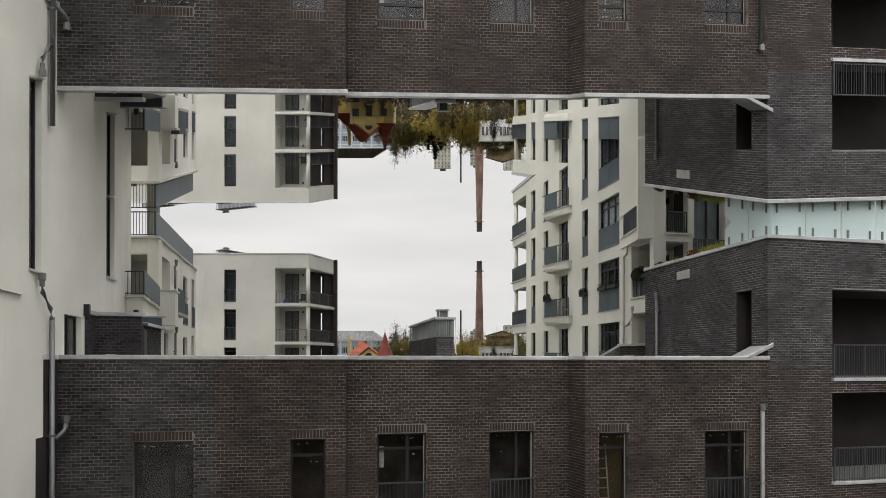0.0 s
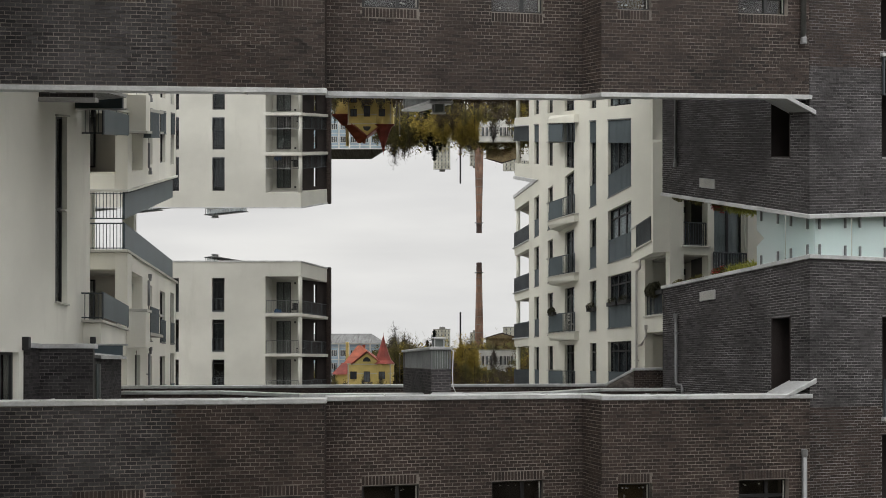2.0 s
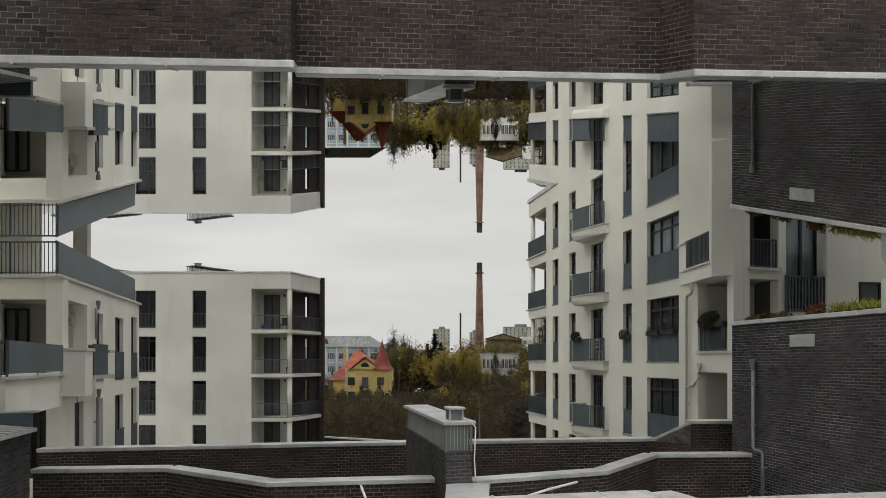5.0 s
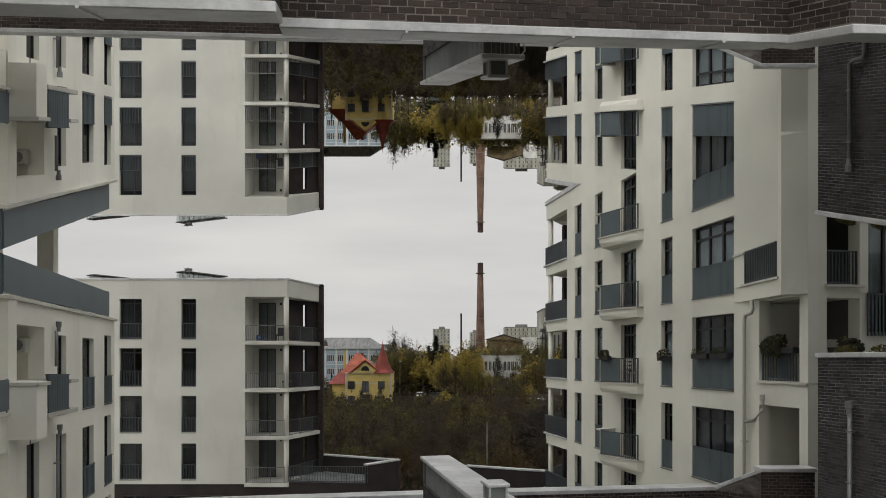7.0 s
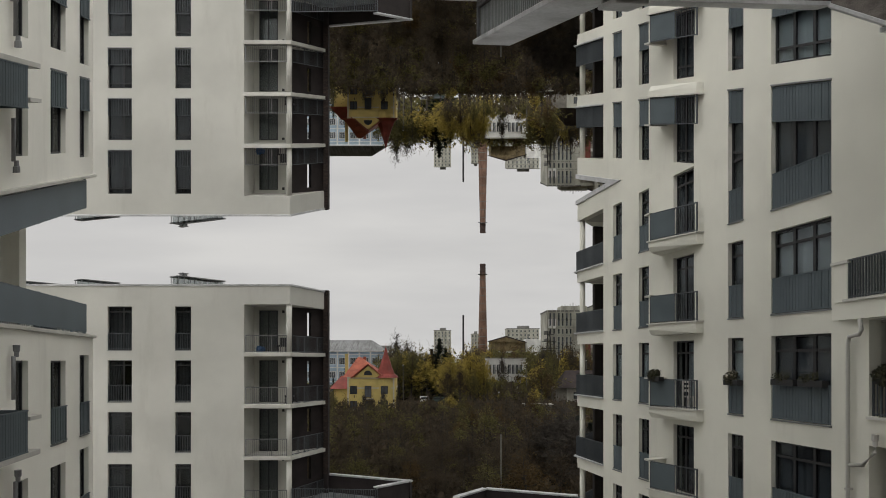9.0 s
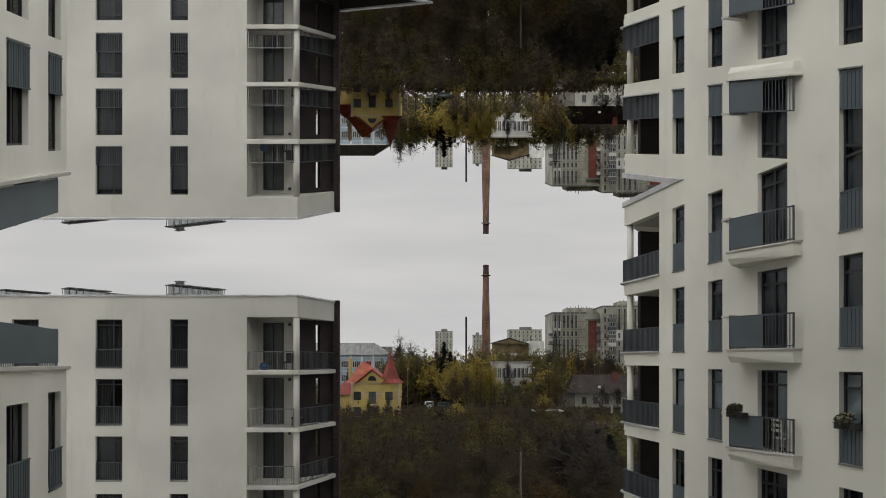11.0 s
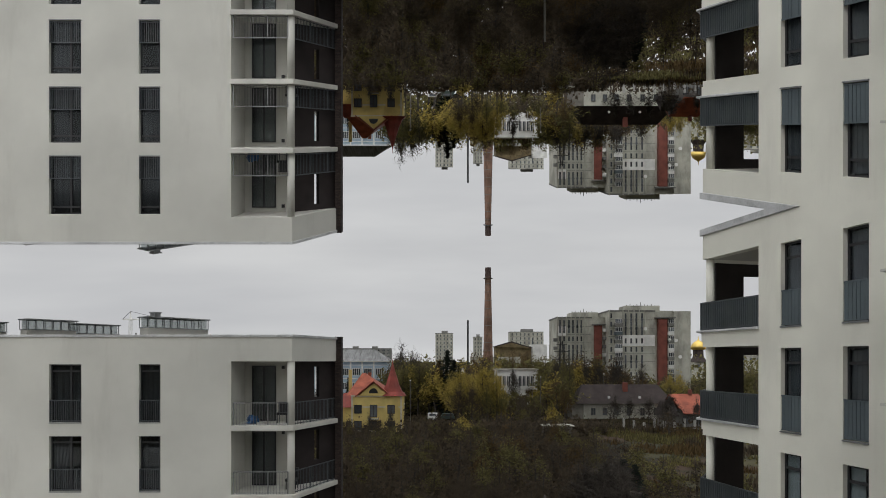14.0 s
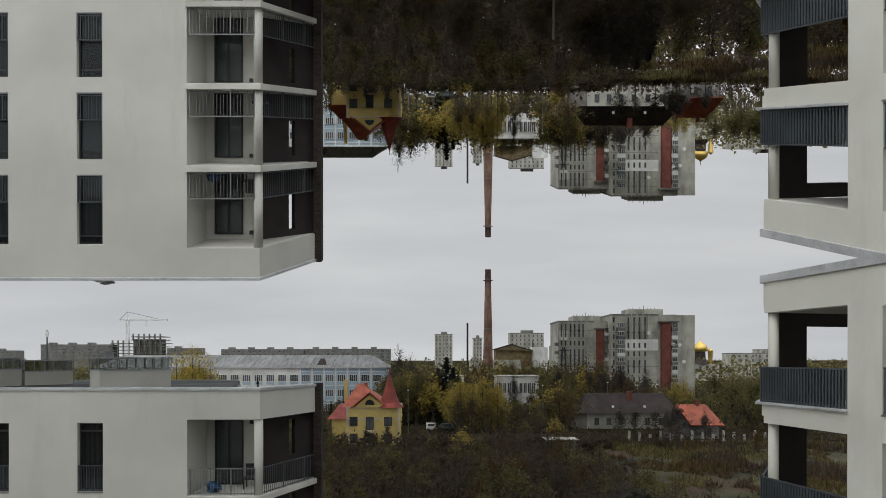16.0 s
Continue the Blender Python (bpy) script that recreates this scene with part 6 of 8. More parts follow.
    return tb, cb


TREES, PLAIN = {}, {}
for kind, mat in (("bare", "twig"), ("winter", "bark"), ("olive", "olive"), ("yellow", "yellow"), ("rust", "rust"), ("spruce", "spruce")):
    for store, fine in ((TREES, True), (PLAIN, False)):
        store[kind] = []
        for v in range(3 if kind != "spruce" else 2):
            tb, cb = tree_meshes(kind, 10 * v + len(kind), fine)
            pair = []
            for nm, b, mt in (("trunk", tb, M["bark"]), ("crown", cb, M[mat])):
                me = bpy.data.meshes.new(nm)
                b.to_mesh(me)
                b.free()
                me.materials.append(mt)
                pair.append(me)
            store[kind].append(pair)
TREE_LABEL = {
    "winter": "bare leafless dark tree with fine branches",
    "bare": "nearly bare dark autumn tree in the grove", "olive": "olive-green autumn tree with thinning leaves",
    "yellow": "golden-yellow autumn tree in full leaf", "rust": "rust-brown autumn tree with thin foliage", "spruce": "dark slender spruce above the other trees",
}


JOINED = {}


def plant(kind, x, y, height, spread=1.0, z=None, rnd=random, alone=True):
    tr, cr = rnd.choice((TREES if alone else PLAIN)[kind])
    if not alone:  # one of the many deep in the grove
        s = height / 10
        g = ground_z(x, y)
        t = Matrix.Translation(fall((x, y, g - 0.2))) @ Matrix.Rotation(rnd.random() * 6.28, 4, "Z") @ Matrix.Diagonal((s * spread, s * spread, s, 1))
        for me in (tr, cr):
            JOINED.setdefault(me.materials[0].name, []).append((me, np.array(t)))
        return
    ob = new("spruce_tree" if kind == "spruce" else "tree")
    ob.empty_display_size = 0.3
    g = ground_z(x, y) if z is None else z
    s = height / 10
    ob.matrix_basis = Matrix.Translation(fall((x, y, g - 0.2))) @ Matrix.Rotation(rnd.random() * 6.28, 4, "Z") @ Matrix.Diagonal((s * spread, s * spread, s, 1))
    tagged(ob, TREE_LABEL[kind], "tree", "grove trees")
    for nm, me in (("trunk", tr), ("crown", cr)):
        o = new(nm, me)
        o.parent = ob
    MIRROR.append((ob, LIFT_FAR))
    return ob


rt = random.Random(11)
# dense grove between the houses and the far gardens
y = 62.0
while y < 134:
    step = 3.6 + (y - 60) * 0.018
    x = -26 - (y - 60) * 0.25
    while x < 34 + (y - 60) * 0.45:
        px, py = x + rt.uniform(-1.5, 1.5), y + rt.uniform(-1.5, 1.5)
        x += step * rt.uniform(0.9, 1.2)
        if py < 66 and px < -8:
            continue
        if px > 20 and py > 88 and py < 131:
            continue
        kind = rt.choices(("bare", "olive", "yellow", "rust"), (0.69, 0.23, 0.02, 0.06))[0]
        # crowns stay below the lines of sight to the gardens
        top = -3.6 + (py - 62) * 0.035 + rt.uniform(-1.2, 1.0)
        if px < -4:
            top -= 0.8
        plant(kind, px, py, max(3.5, top - ground_z(px, py)), rt.uniform(1.15, 1.6), rnd=rt, alone=py < 82 and -14 < px < 16)
    y += step * 0.9
# single trees that stand out
for kind, x, y, top, spread in (
    ("yellow", 0.2, 147, 7.9, 0.8), ("yellow", 4.4, 148, 8.3, 0.8), ("yellow", 7.4, 148, 6.6, 0.7), ("yellow", -2.0, 149, 5.6, 0.62), ("yellow", 6.2, 150, 5.8, 0.62), ("bare", 2.0, 142, 3.6, 0.9), ("olive", 5.2, 144, 2.8, 0.8), ("bare", -0.8, 143, 3.2, 0.9), ("yellow", 2.4, 152, 7.0, 0.7), ("olive", 8.0, 146, 1.6, 0.8),
    ("rust", 21.5, 150, 2.6, 0.9), ("olive", 25.8, 166, 8.6, 0.55), ("olive", 24.6, 168, 9.6, 0.5), ("rust", 17.0, 210, 11.2, 0.7), ("yellow", 12.5, 207, 10.0, 0.7), ("rust", 22.0, 212, 11.0, 0.7),
    ("olive", -9.5, 169, 9.6, 0.7), ("olive", -6.8, 170, 9.0, 0.7), ("olive", -12.0, 172, 10.2, 0.7), ("rust", -5.0, 171, 8.0, 0.7), ("olive", -13.5, 168, 8.6, 0.7),
    ("spruce", -2.4, 172, 10.0, 1.25), ("spruce", -0.8, 174, 7.6, 1.2), ("spruce", -4.4, 176, 7.4, 1.2), ("winter", -15.0, 190, 12.5, 0.7), ("winter", -11.5, 185, 11.0, 0.7), ("spruce", 0.5, 178, 6.5, 0.8),
    ("spruce", -48, 176, 5.2, 0.6), ("spruce", -26.5, 172, 3.4, 0.6), ("spruce", -24.0, 168, 2.0, 0.7), ("spruce", -27.5, 160, 0.5, 0.7),
    ("yellow", -44.0, 122, 11.2, 0.7), ("yellow", -41.5, 120, 11.7, 0.75), ("yellow", -39.4, 123, 11.0, 0.65), ("yellow", -42.8, 118, 11.3, 0.7), ("yellow", -40.3, 119, 11.2, 0.7), ("yellow", -43.2, 125, 11.6, 0.7), ("rust", -58, 130, 10.8, 0.7), ("rust", -60.5, 131, 10.0, 0.7),
    ("winter", 27.0, 176, 9.5, 0.7), ("winter", 31.5, 172, 8.5, 0.7), ("winter", 36.5, 180, 8.0, 0.7), ("winter", 43.0, 185, 8.5, 0.7), ("winter", 24.5, 174, 9.0, 0.6), ("winter", 49.5, 188, 7.0, 0.7), ("winter", 7.6, 178, 8.5, 0.6), ("winter", 14.6, 180, 6.5, 0.5), ("rust", 46.5, 190, 6.5, 0.8), ("yellow", 58.5, 190, 5.0, 0.7), ("yellow", 61.5, 192, 5.5, 0.7), ("rust", 40.0, 200, 8.0, 0.8),
    ("winter", 41.0, 142, 1.8, 0.95), ("winter", 36.0, 141, 0.9, 0.95), ("winter", 33.0, 143, 0.6, 0.9), ("winter", 38.4, 139, 0.6, 0.8), ("winter", 29.5, 142, 0.8, 0.9), ("winter", 45.5, 141, 0.0, 0.8), ("winter", -16.5, 130, -1.4, 0.5), ("winter", -12.8, 131, -0.8, 0.5),
    ("olive", 54, 168, 1.5, 0.9), ("olive", 59, 172, 2.4, 0.9), ("olive", 66, 168, 3.0, 0.8), ("olive", 72, 172, 6.5, 0.8), ("olive", 57, 158, 0.4, 1.0), ("olive", 64, 158, 0.6, 0.8), ("olive", 69, 156, 3.4, 0.8), ("bare", 75, 160, 4.0, 1.0), ("olive", 80, 170, 6.0, 1.0), ("olive", 52, 150, -1.0, 0.9),
    ("olive", -24.5, 128, -0.5, 0.8), ("olive", -21.5, 127, -1.2, 0.8), ("olive", -19.5, 127, -3.0, 0.7), ("bare", -12.5, 128, -3.2, 0.7), ("bare", -14.5, 127, -2.0, 0.8), ("olive", -28.5, 130, 0.0, 0.9),
    ("bare", -23.2, 134, -2.4, 0.9), ("bare", -20.8, 133, -3.2, 0.9), ("bare", -8.3, 140, -2.2, 1.0), ("bare", -4.6, 141, -2.0, 1.0), ("bare", -11.2, 141, -2.4, 0.9), ("rust", 4.5, 100, -1.6, 0.8), ("rust", 12.5, 112, -0.2, 0.8), ("spruce", 12.6, 78, -1.6, 1.5), ("spruce", 10.4, 75, -3.2, 1.5), ("spruce", 14.6, 81, -2.6, 1.5), ("winter", 9.8, 74, 0.4, 1.0), ("winter", 11.4, 77, -0.2, 1.1), ("winter", 8.6, 76, -0.9, 1.0), ("winter", 10.6, 72, -1.6, 1.1),
):
    g = ground_z(x, y)
    plant(kind, x, y, top - g + 0.2, spread * (1.0 if kind != "yellow" else 1.15), rnd=rt)

# woods between and behind the gardens, with gaps for the houses
def keep_clear(x, y):
    return any(a - 1 < x < b + 1 and c - 2.5 < y < d + 1 for a, b, c, d in ((-27, -10, 134, 147), (25, 50, 136, 169), (-13, -1, 139, 167), (12, 22.5, 188, 199), (-100, -19, 198, 215), (-4, 3, 191, 199)))


for y0, y1, x0, x1, lo, hi, mix in (
    (140, 158, -10, 22, -1.5, 0.8, (0.45, 0.4, 0.1, 0.05)),
    (168, 190, -16, -1, 6.5, 10.0, (0.28, 0.57, 0.08, 0.07)),
    (158, 186, -1, 20, 0.0, 1.0, (0.4, 0.5, 0.05, 0.05)),
    (158, 186, 24, 27, 5.0, 9.5, (0.25, 0.6, 0.05, 0.1)),
    (200, 214, 6, 46, 8.0, 11.0, (0.25, 0.35, 0.1, 0.3)),
    (188, 212, -14, 6, 6.0, 9.0, (0.4, 0.4, 0.08, 0.12)),
    (170, 182, 24, 52, 3.0, 6.0, (0.65, 0.15, 0.05, 0.15)),
    (196, 222, 26, 70, 1.5, 4.0, (0.6, 0.15, 0.1, 0.15)),
    (152, 176, 51, 62, -2.0, 1.8, (0.2, 0.75, 0.0, 0.05)),
    (152, 176, 65, 84, 1.5, 7.5, (0.2, 0.75, 0.0, 0.05)),
    (180, 215, 78, 118, 3.0, 7.0, (0.2, 0.75, 0.0, 0.05)),
    (129, 136, -32, -8, -4.5, -2.2, (0.5, 0.4, 0.05, 0.05)),
    (148, 164, -36, -8, -1.5, 0.6, (0.5, 0.45, 0.0, 0.05)),
    (166, 196, -70, -16, -2.0, 1.2, (0.5, 0.4, 0.03, 0.07)),
    (118, 128, -70, -30, -1.0, 4.0, (0.4, 0.4, 0.1, 0.1)),
):
    y = y0
    while y < y1:
        x = x0
        while x < x1:
            px, py = x + rt.uniform(-1.5, 1.5), y + rt.uniform(-1.5, 1.5)
            x += rt.uniform(4.0, 5.7)
            kind = rt.choices(("bare", "olive", "yellow", "rust"), mix)[0]
            top = lo + (hi - lo) * (py - y0) / (y1 - y0) + rt.uniform(-1.2, 0.8)
            if not keep_clear(px, py):
                plant(kind, px, py, max(3.0, top - ground_z(px, py)), rt.uniform(1.0, 1.35), rnd=rt, alone=False)
        y += 4.5

# the rest of the grove, joined by material
grove = []
for nm, items in JOINED.items():
    vs, fs, off = [], [], 0
    for me, t in items:
        co = np.empty(len(me.vertices) * 3)
        me.vertices.foreach_get("co", co)
        co = co.reshape(-1, 3) @ t[:3, :3].T + t[:3, 3]
        vs.append(co)
        fs += [[i + off for i in p.vertices] for p in me.polygons]
        off += len(co)
    me = bpy.data.meshes.new("grove")
    me.from_pydata(np.vstack(vs).tolist(), [], fs)
    me.materials.append(bpy.data.materials[nm])
    ob = tagged(new("grove", me), "dense autumn grove of " + nm.replace("_", " "), "grove", kind="stuff")
    MIRROR.append((ob, LIFT_FAR))

# far woods along the skyline, too many to count
bm = bmesh.new()
rw = random.Random(3)
for x0, x1, y, z0, z1 in ((-260, -22, 330, -4, 9), (-30, 140, 260, -4, 12), (60, 330, 300, -4, 12), (-420, 420, 520, -4, 12), (-14, 60, 215, -4, 6.5), (78, 200, 215, -4, 9), (-16, 27, 173, -5.8, 0.2), (48, 78, 200, -5, 3.0), (7, 31, 204, -4.5, 11.0)):
    n = int((x1 - x0) * {330: 26, 215: 34, 173: 70, 200: 40, 204: 60}.get(y, 9))
    for _ in range(n):
        x = rw.uniform(x0, x1)
        top = z0 + (z1 - z0) * (0.75 + 0.4 * noise.noise(Vector((x * 0.05, y, 0))) + 0.2 * noise.noise(Vector((x * 0.25, y, 3))))
        z = rw.uniform(z0, top)
        deep = 4 if y == 173 else 9
        yy = y + rw.uniform(-deep, deep)
        q = Vector((x, yy, z - K * yy))
        s = rw.uniform(0.35, 1.0) if y > 250 else rw.uniform(0.2, 0.6)
        a = Vector((rw.gauss(0, 1), rw.gauss(0, 1), rw.gauss(0, 1))).normalized()
        b = a.orthogonal().normalized()
        c = a.cross(b)
        bm.faces.new([bm.verts.new(q + s * (u * b + v * c)) for u, v in ((-1, -0.3), (0.1, -0.7), (1, 0.2), (-0.1, 0.7))])
me = bpy.data.meshes.new("far_woods")
bm.to_mesh(me)
bm.free()
me.materials.append(M["olive"])
fw = tagged(new("far_woods", me), "distant brown-green autumn woods on the skyline", "woods", kind="stuff")
MIRROR.append((fw, LIFT_FAR))

# undergrowth: fills the gaps under the grove
bm = bmesh.new()
for _ in range(46000):
    yy = rw.uniform(56, 142)
    x = rw.uniform(-30 - (yy - 60) * 0.2, 36 + (yy - 60) * 0.45)
    if x > 20 and 88 < yy < 139 or (x < -1 and yy > 139):
        continue
    q = Vector((x, yy, ground_z(x, yy) + abs(rw.gauss(0, 1.3)) - K * yy))
    s = rw.uniform(0.15, 0.4)
    a = Vector((rw.gauss(0, 1), rw.gauss(0, 1), rw.gauss(0, 0.3))).normalized()
    b = a.orthogonal().normalized()
    c = a.cross(b)
    bm.faces.new([bm.verts.new(q + s * (u * b + v * c)) for u, v in ((-1, -0.3), (0.1, -0.7), (1, 0.2), (-0.1, 0.7))])
for k in range(34000):  # upright dead stalks and saplings
    yy = rw.uniform(55, 141) if k < 28000 else rw.uniform(141, 205)
    x = rw.uniform(-34 - (yy - 60) * 0.25, 40 + (yy - 60) * 0.4)
    tall = rw.uniform(0.7, 1.7) if yy < 131 and not (x > 18 and yy > 86) else rw.uniform(0.3, 0.7)
    q = Vector((x, yy, ground_z(x, yy) - K * yy))
    e = Vector((rw.gauss(0, 1), rw.gauss(0, 0.6), 0)).normalized() * rw.uniform(0.15, 0.38)
    tip = Vector((rw.gauss(0, 0.2), rw.gauss(0, 0.2), tall))
    bm.faces.new([bm.verts.new(v) for v in (q - e * 0.7, q + e * 0.8, q + e + tip * 0.7, q - e * 0.3 + tip)])
for _ in range(17000):
    yy = rw.uniform(132, 138)
    x = rw.uniform(-34, 62)
    q = Vector((x, yy, ground_z(x, yy) + rw.uniform(-0.3, 2.4 if -10 < x < 26 else 0.5) - K * yy))
    s = rw.uniform(0.15, 0.45)
    a = Vector((rw.gauss(0, 1), rw.gauss(0, 1), rw.gauss(0, 1))).normalized()
    b = a.orthogonal().normalized()
    c = a.cross(b)
    bm.faces.new([bm.verts.new(q + s * (u * b + v * c)) for u, v in ((-1, -0.3), (0.1, -0.7), (1, 0.2), (-0.1, 0.7))])
me = bpy.data.meshes.new("undergrowth")
bm.to_mesh(me)
bm.free()
me.materials.append(M["twig"])
ug = tagged(new("undergrowth", me), "tangled dark undergrowth of the grove", "undergrowth", kind="stuff")
MIRROR.append((ug, LIFT_FAR))
# rough meadow in front of the gardens
bm = bmesh.new()
for a, b in zip(range(84, 132, 4), range(88, 136, 4)):
    ring = [bm.verts.new((x, y, ground_z(x, y) + 0.55 - K * y)) for y in (a, b) for x in (18 + (y - 84) * 0.1, 90)]
    bm.faces.new((ring[0], ring[1], ring[3], ring[2]))
bmesh.ops.remove_doubles(bm, verts=bm.verts, dist=0.01)
me = bpy.data.meshes.new("meadow")
bm.to_mesh(me)
bm.free()
me.materials.append(M["meadow"])
tagged(new("meadow", me), "rough autumn meadow with bare earth patches", "meadow", kind="structure")
for nm, mt, seed_, lab in (("meadow_grass", "olive", 5.0, "rough tufts of olive grass on the meadow"), ("withered_grass", "rust", 25.0, "withered rust-brown weeds on the meadow"), ("low_thicket", "twig", 45.0, "low bare scrub spreading over the meadow")):
    bm = bmesh.new()
    for _ in range(30000):
        yy = rw.uniform(88, 139)
        x = rw.uniform(18, 80)
        thick = noise.noise(Vector((x * 0.09, yy * 0.09, seed_))) + 0.5 * noise.noise(Vector((x * 0.4, yy * 0.4, 9)))
        if thick < (0.0 if nm == "meadow_grass" else 0.16):
            continue
        q = Vector((x, yy, ground_z(x, yy) + 0.5 - K * yy))
        s = rw.uniform(0.2, 0.55) * (1 + thick)
        e = Vector((rw.gauss(0, 1), rw.gauss(0, 1), 0)).normalized() * s * 0.3
        bm.faces.new([bm.verts.new(v) for v in (q - e, q + e, q + e * 0.5 + Vector((rw.gauss(0, 0.15), rw.gauss(0, 0.15), s * rw.uniform(0.6, 1.6 if nm != "low_thicket" else 2.6))))])
    me = bpy.data.meshes.new(nm)
    bm.to_mesh(me)
    bm.free()
    me.materials.append(M[mt])
    MIRROR.append((tagged(new(nm, me), lab, "grass" if nm != "low_thicket" else "scrub", kind="stuff"), LIFT_FAR))
# the grove's soil
bm = bmesh.new()
gv = [[bm.verts.new((x, y, ground_z(x, y) + 0.15 - K * y)) for x in (-60, -20, 20, 60, 100)] for y in (56, 70, 100, 140, 200, 280)]
for a, b in zip(gv, gv[1:]):
    for i in range(4):
        bm.faces.new((a[i], a[i + 1], b[i + 1], b[i]))
me = bpy.data.meshes.new("grove_soil")
bm.to_mesh(me)
bm.free()
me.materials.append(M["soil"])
tagged(new("grove_soil", me), "dark soil of the grove strewn with leaves", "soil", kind="structure")


# ---------------------------------------------------------------- gardens and far buildings
def gable_roof(bm, x0, x1, y0, y1, z0, z1, over=0.4, hip=0.0):
    ym = (y0 + y1) / 2
    pts = [(x0 - over, y0 - over, z0), (x1 + over, y0 - over, z0), (x1 + over, y1 + over, z0), (x0 - over, y1 + over, z0), (x0 - over + hip, ym, z1), (x1 + over - hip, ym, z1)]
    lo = [bm.verts.new(p) for p in pts]
    for q in ((0, 1, 5, 4), (2, 3, 4, 5), (0, 4, 3), (1, 2, 5), (0, 3, 2, 1)):
        bm.faces.new([lo[i] for i in q])
    return bm


def far_window(parent, shared, x, y, z, w, h, trim="concretedark"):
    """A small framed window on a far wall that faces the camera; alike ones share their meshes."""
    key = (round(w, 2), round(h, 2))
    if key not in shared:
        bm = bmesh.new()
        e = min(0.09, 0.06 * w)
        ring = [[[bm.verts.new((sx * (w / 2 - i), y_, h / 2 + sz * (h / 2 - i))) for sx, sz in ((-1, -1), (1, -1), (1, 1), (-1, 1))] for i in (0, e)] for y_ in (-0.08, 0.03)]
        for k in range(4):
            j = (k + 1) % 4
            (fo, fi), (bo, bi) = ring
            for q in ((fo[k], fo[j], fi[j], fi[k]), (bo[j], bo[k], bi[k], bi[j]), (fo[j], fo[k], bo[k], bo[j]), (fi[k], fi[j], bi[j], bi[k])):
                bm.faces.new(q)
        bars = int(w / 0.75)
        for k in range(bars):
            x_ = -w / 2 + w * (k + 1) / (bars + 1)
            box(bm, x_ - 0.045, x_ + 0.045, -0.075, 0.025, e, h - e)
        fm = bpy.data.meshes.new("window")
        bm.to_mesh(fm)
        bm.free()
        fm.materials.append(M[trim])
        bm = box(bmesh.new(), -w / 2 + 0.05, w / 2 - 0.05, -0.03, 0.02, 0.05, h - 0.05)
        pm = bpy.data.meshes.new("pane")
        bm.to_mesh(pm)
        bm.free()
        pm.materials.append(M["farpane"])
        shared[key] = (fm, pm)
    o = new("window", shared[key][0])
    o.parent = parent
    o.location = fall((x, y, z)) - parent.location
    p = new("pane", shared[key][1])
    p.parent = o


# yellow house with red roofs and a turret
yh = root("yellow_villa", (-16, 141, -6.2), "yellow villa with orange-red tiled roofs and a pointed turret", "house", LIFT_FAR)
part("wall", box(bmesh.new(), -20.6, -11.3, 137.0, 146.0, -7.0, 0.9), M["yellowwall"], yh)
bm = bmesh.new()
for z0, z1 in ((-6.4, -5.6), (-1.45, -1.2), (0.55, 0.9)):
    box(bm, -20.7, -11.2, 136.9, 146.05, z0, z1)
for x in (-20.68, -11.55):
    box(bm, x, x + 0.32, 136.88, 137.0, -6.4, 0.6)
part("trim", bm, M["trimwall"], yh)
bm = bmesh.new()
vs = [bm.verts.new(p) for p in ((-21.6, 137.0, 0.85), (-13.2, 137.0, 0.85), (-13.2, 146.6, 0.85), (-21.6, 146.6, 0.85), (-19.2, 141.8, 4.9), (-18.5, 141.8, 4.9))]
for q in ((0, 1, 5, 4), (2, 3, 4, 5), (0, 4, 3), (1, 2, 5), (0, 3, 2, 1)):
    bm.faces.new([vs[i] for i in q])
part("roof", bm, M["redroof"], yh, "orange-red metal tile roof")
bm = bmesh.new()
vs = [bm.verts.new(p) for p in ((-19.3, 136.7, 0.8), (-13.6, 136.7, 0.8), (-16.5, 136.7, 3.1), (-19.3, 141, 0.8), (-13.6, 141, 0.8), (-16.5, 141, 3.1))]
for q in ((0, 1, 2), (3, 5, 4), (0, 2, 5, 3), (1, 4, 5, 2), (0, 3, 4, 1)):
    bm.faces.new([vs[i] for i in q])
part("gable", bm, M["yellowwall"], yh, "yellow gable")
for sx, x0, x1 in ((1, -19.9, -16.5), (-1, -13.0, -16.5)):
    bm = bmesh.new()
    vs = [bm.verts.new(p) for p in ((x0, 136.3, 0.55), (x1, 136.3, 3.32), (x1, 141.2, 3.32), (x0, 141.2, 0.55), (x0, 136.3, 0.78), (x1, 136.3, 3.55), (x1, 141.2, 3.55), (x0, 141.2, 0.78))]
    for q in ((0, 1, 2, 3), (4, 7, 6, 5), (0, 4, 5, 1), (1, 5, 6, 2), (2, 6, 7, 3), (3, 7, 4, 0)):
        bm.faces.new([vs[i] for i in q])
    part("gable_roof", bm, M["redroof"], yh)
bm = bmesh.new()
vs = [bm.verts.new((-16.5 + 0.85 * math.cos(a), 136.62, 1.25 + 0.95 * math.sin(a))) for a in (k * math.pi / 10 for k in range(11))]
bm.faces.new(vs)
bmesh.ops.solidify(bm, geom=bm.faces[:], thickness=0.12)
part("attic_light", bm, M["farpane"], yh, "half-round attic window")
part("turret", tube(bmesh.new(), [(-13.1, 138.5, -7), (-13.1, 138.5, 0.9)], 2.1, 8), M["yellowwall"], yh)
bm = bmesh.new()
rings = []
for rr, z in ((2.75, 0.75), (1.9, 1.5), (1.25, 3.0), (0.6, 5.0), (0.06, 6.9), (0.03, 7.6)):
    rings.append([bm.verts.new((-13.1 + rr * math.cos(a), 138.5 + rr * math.sin(a), z)) for a in (k * math.pi / 4 + 0.39 for k in range(8))])
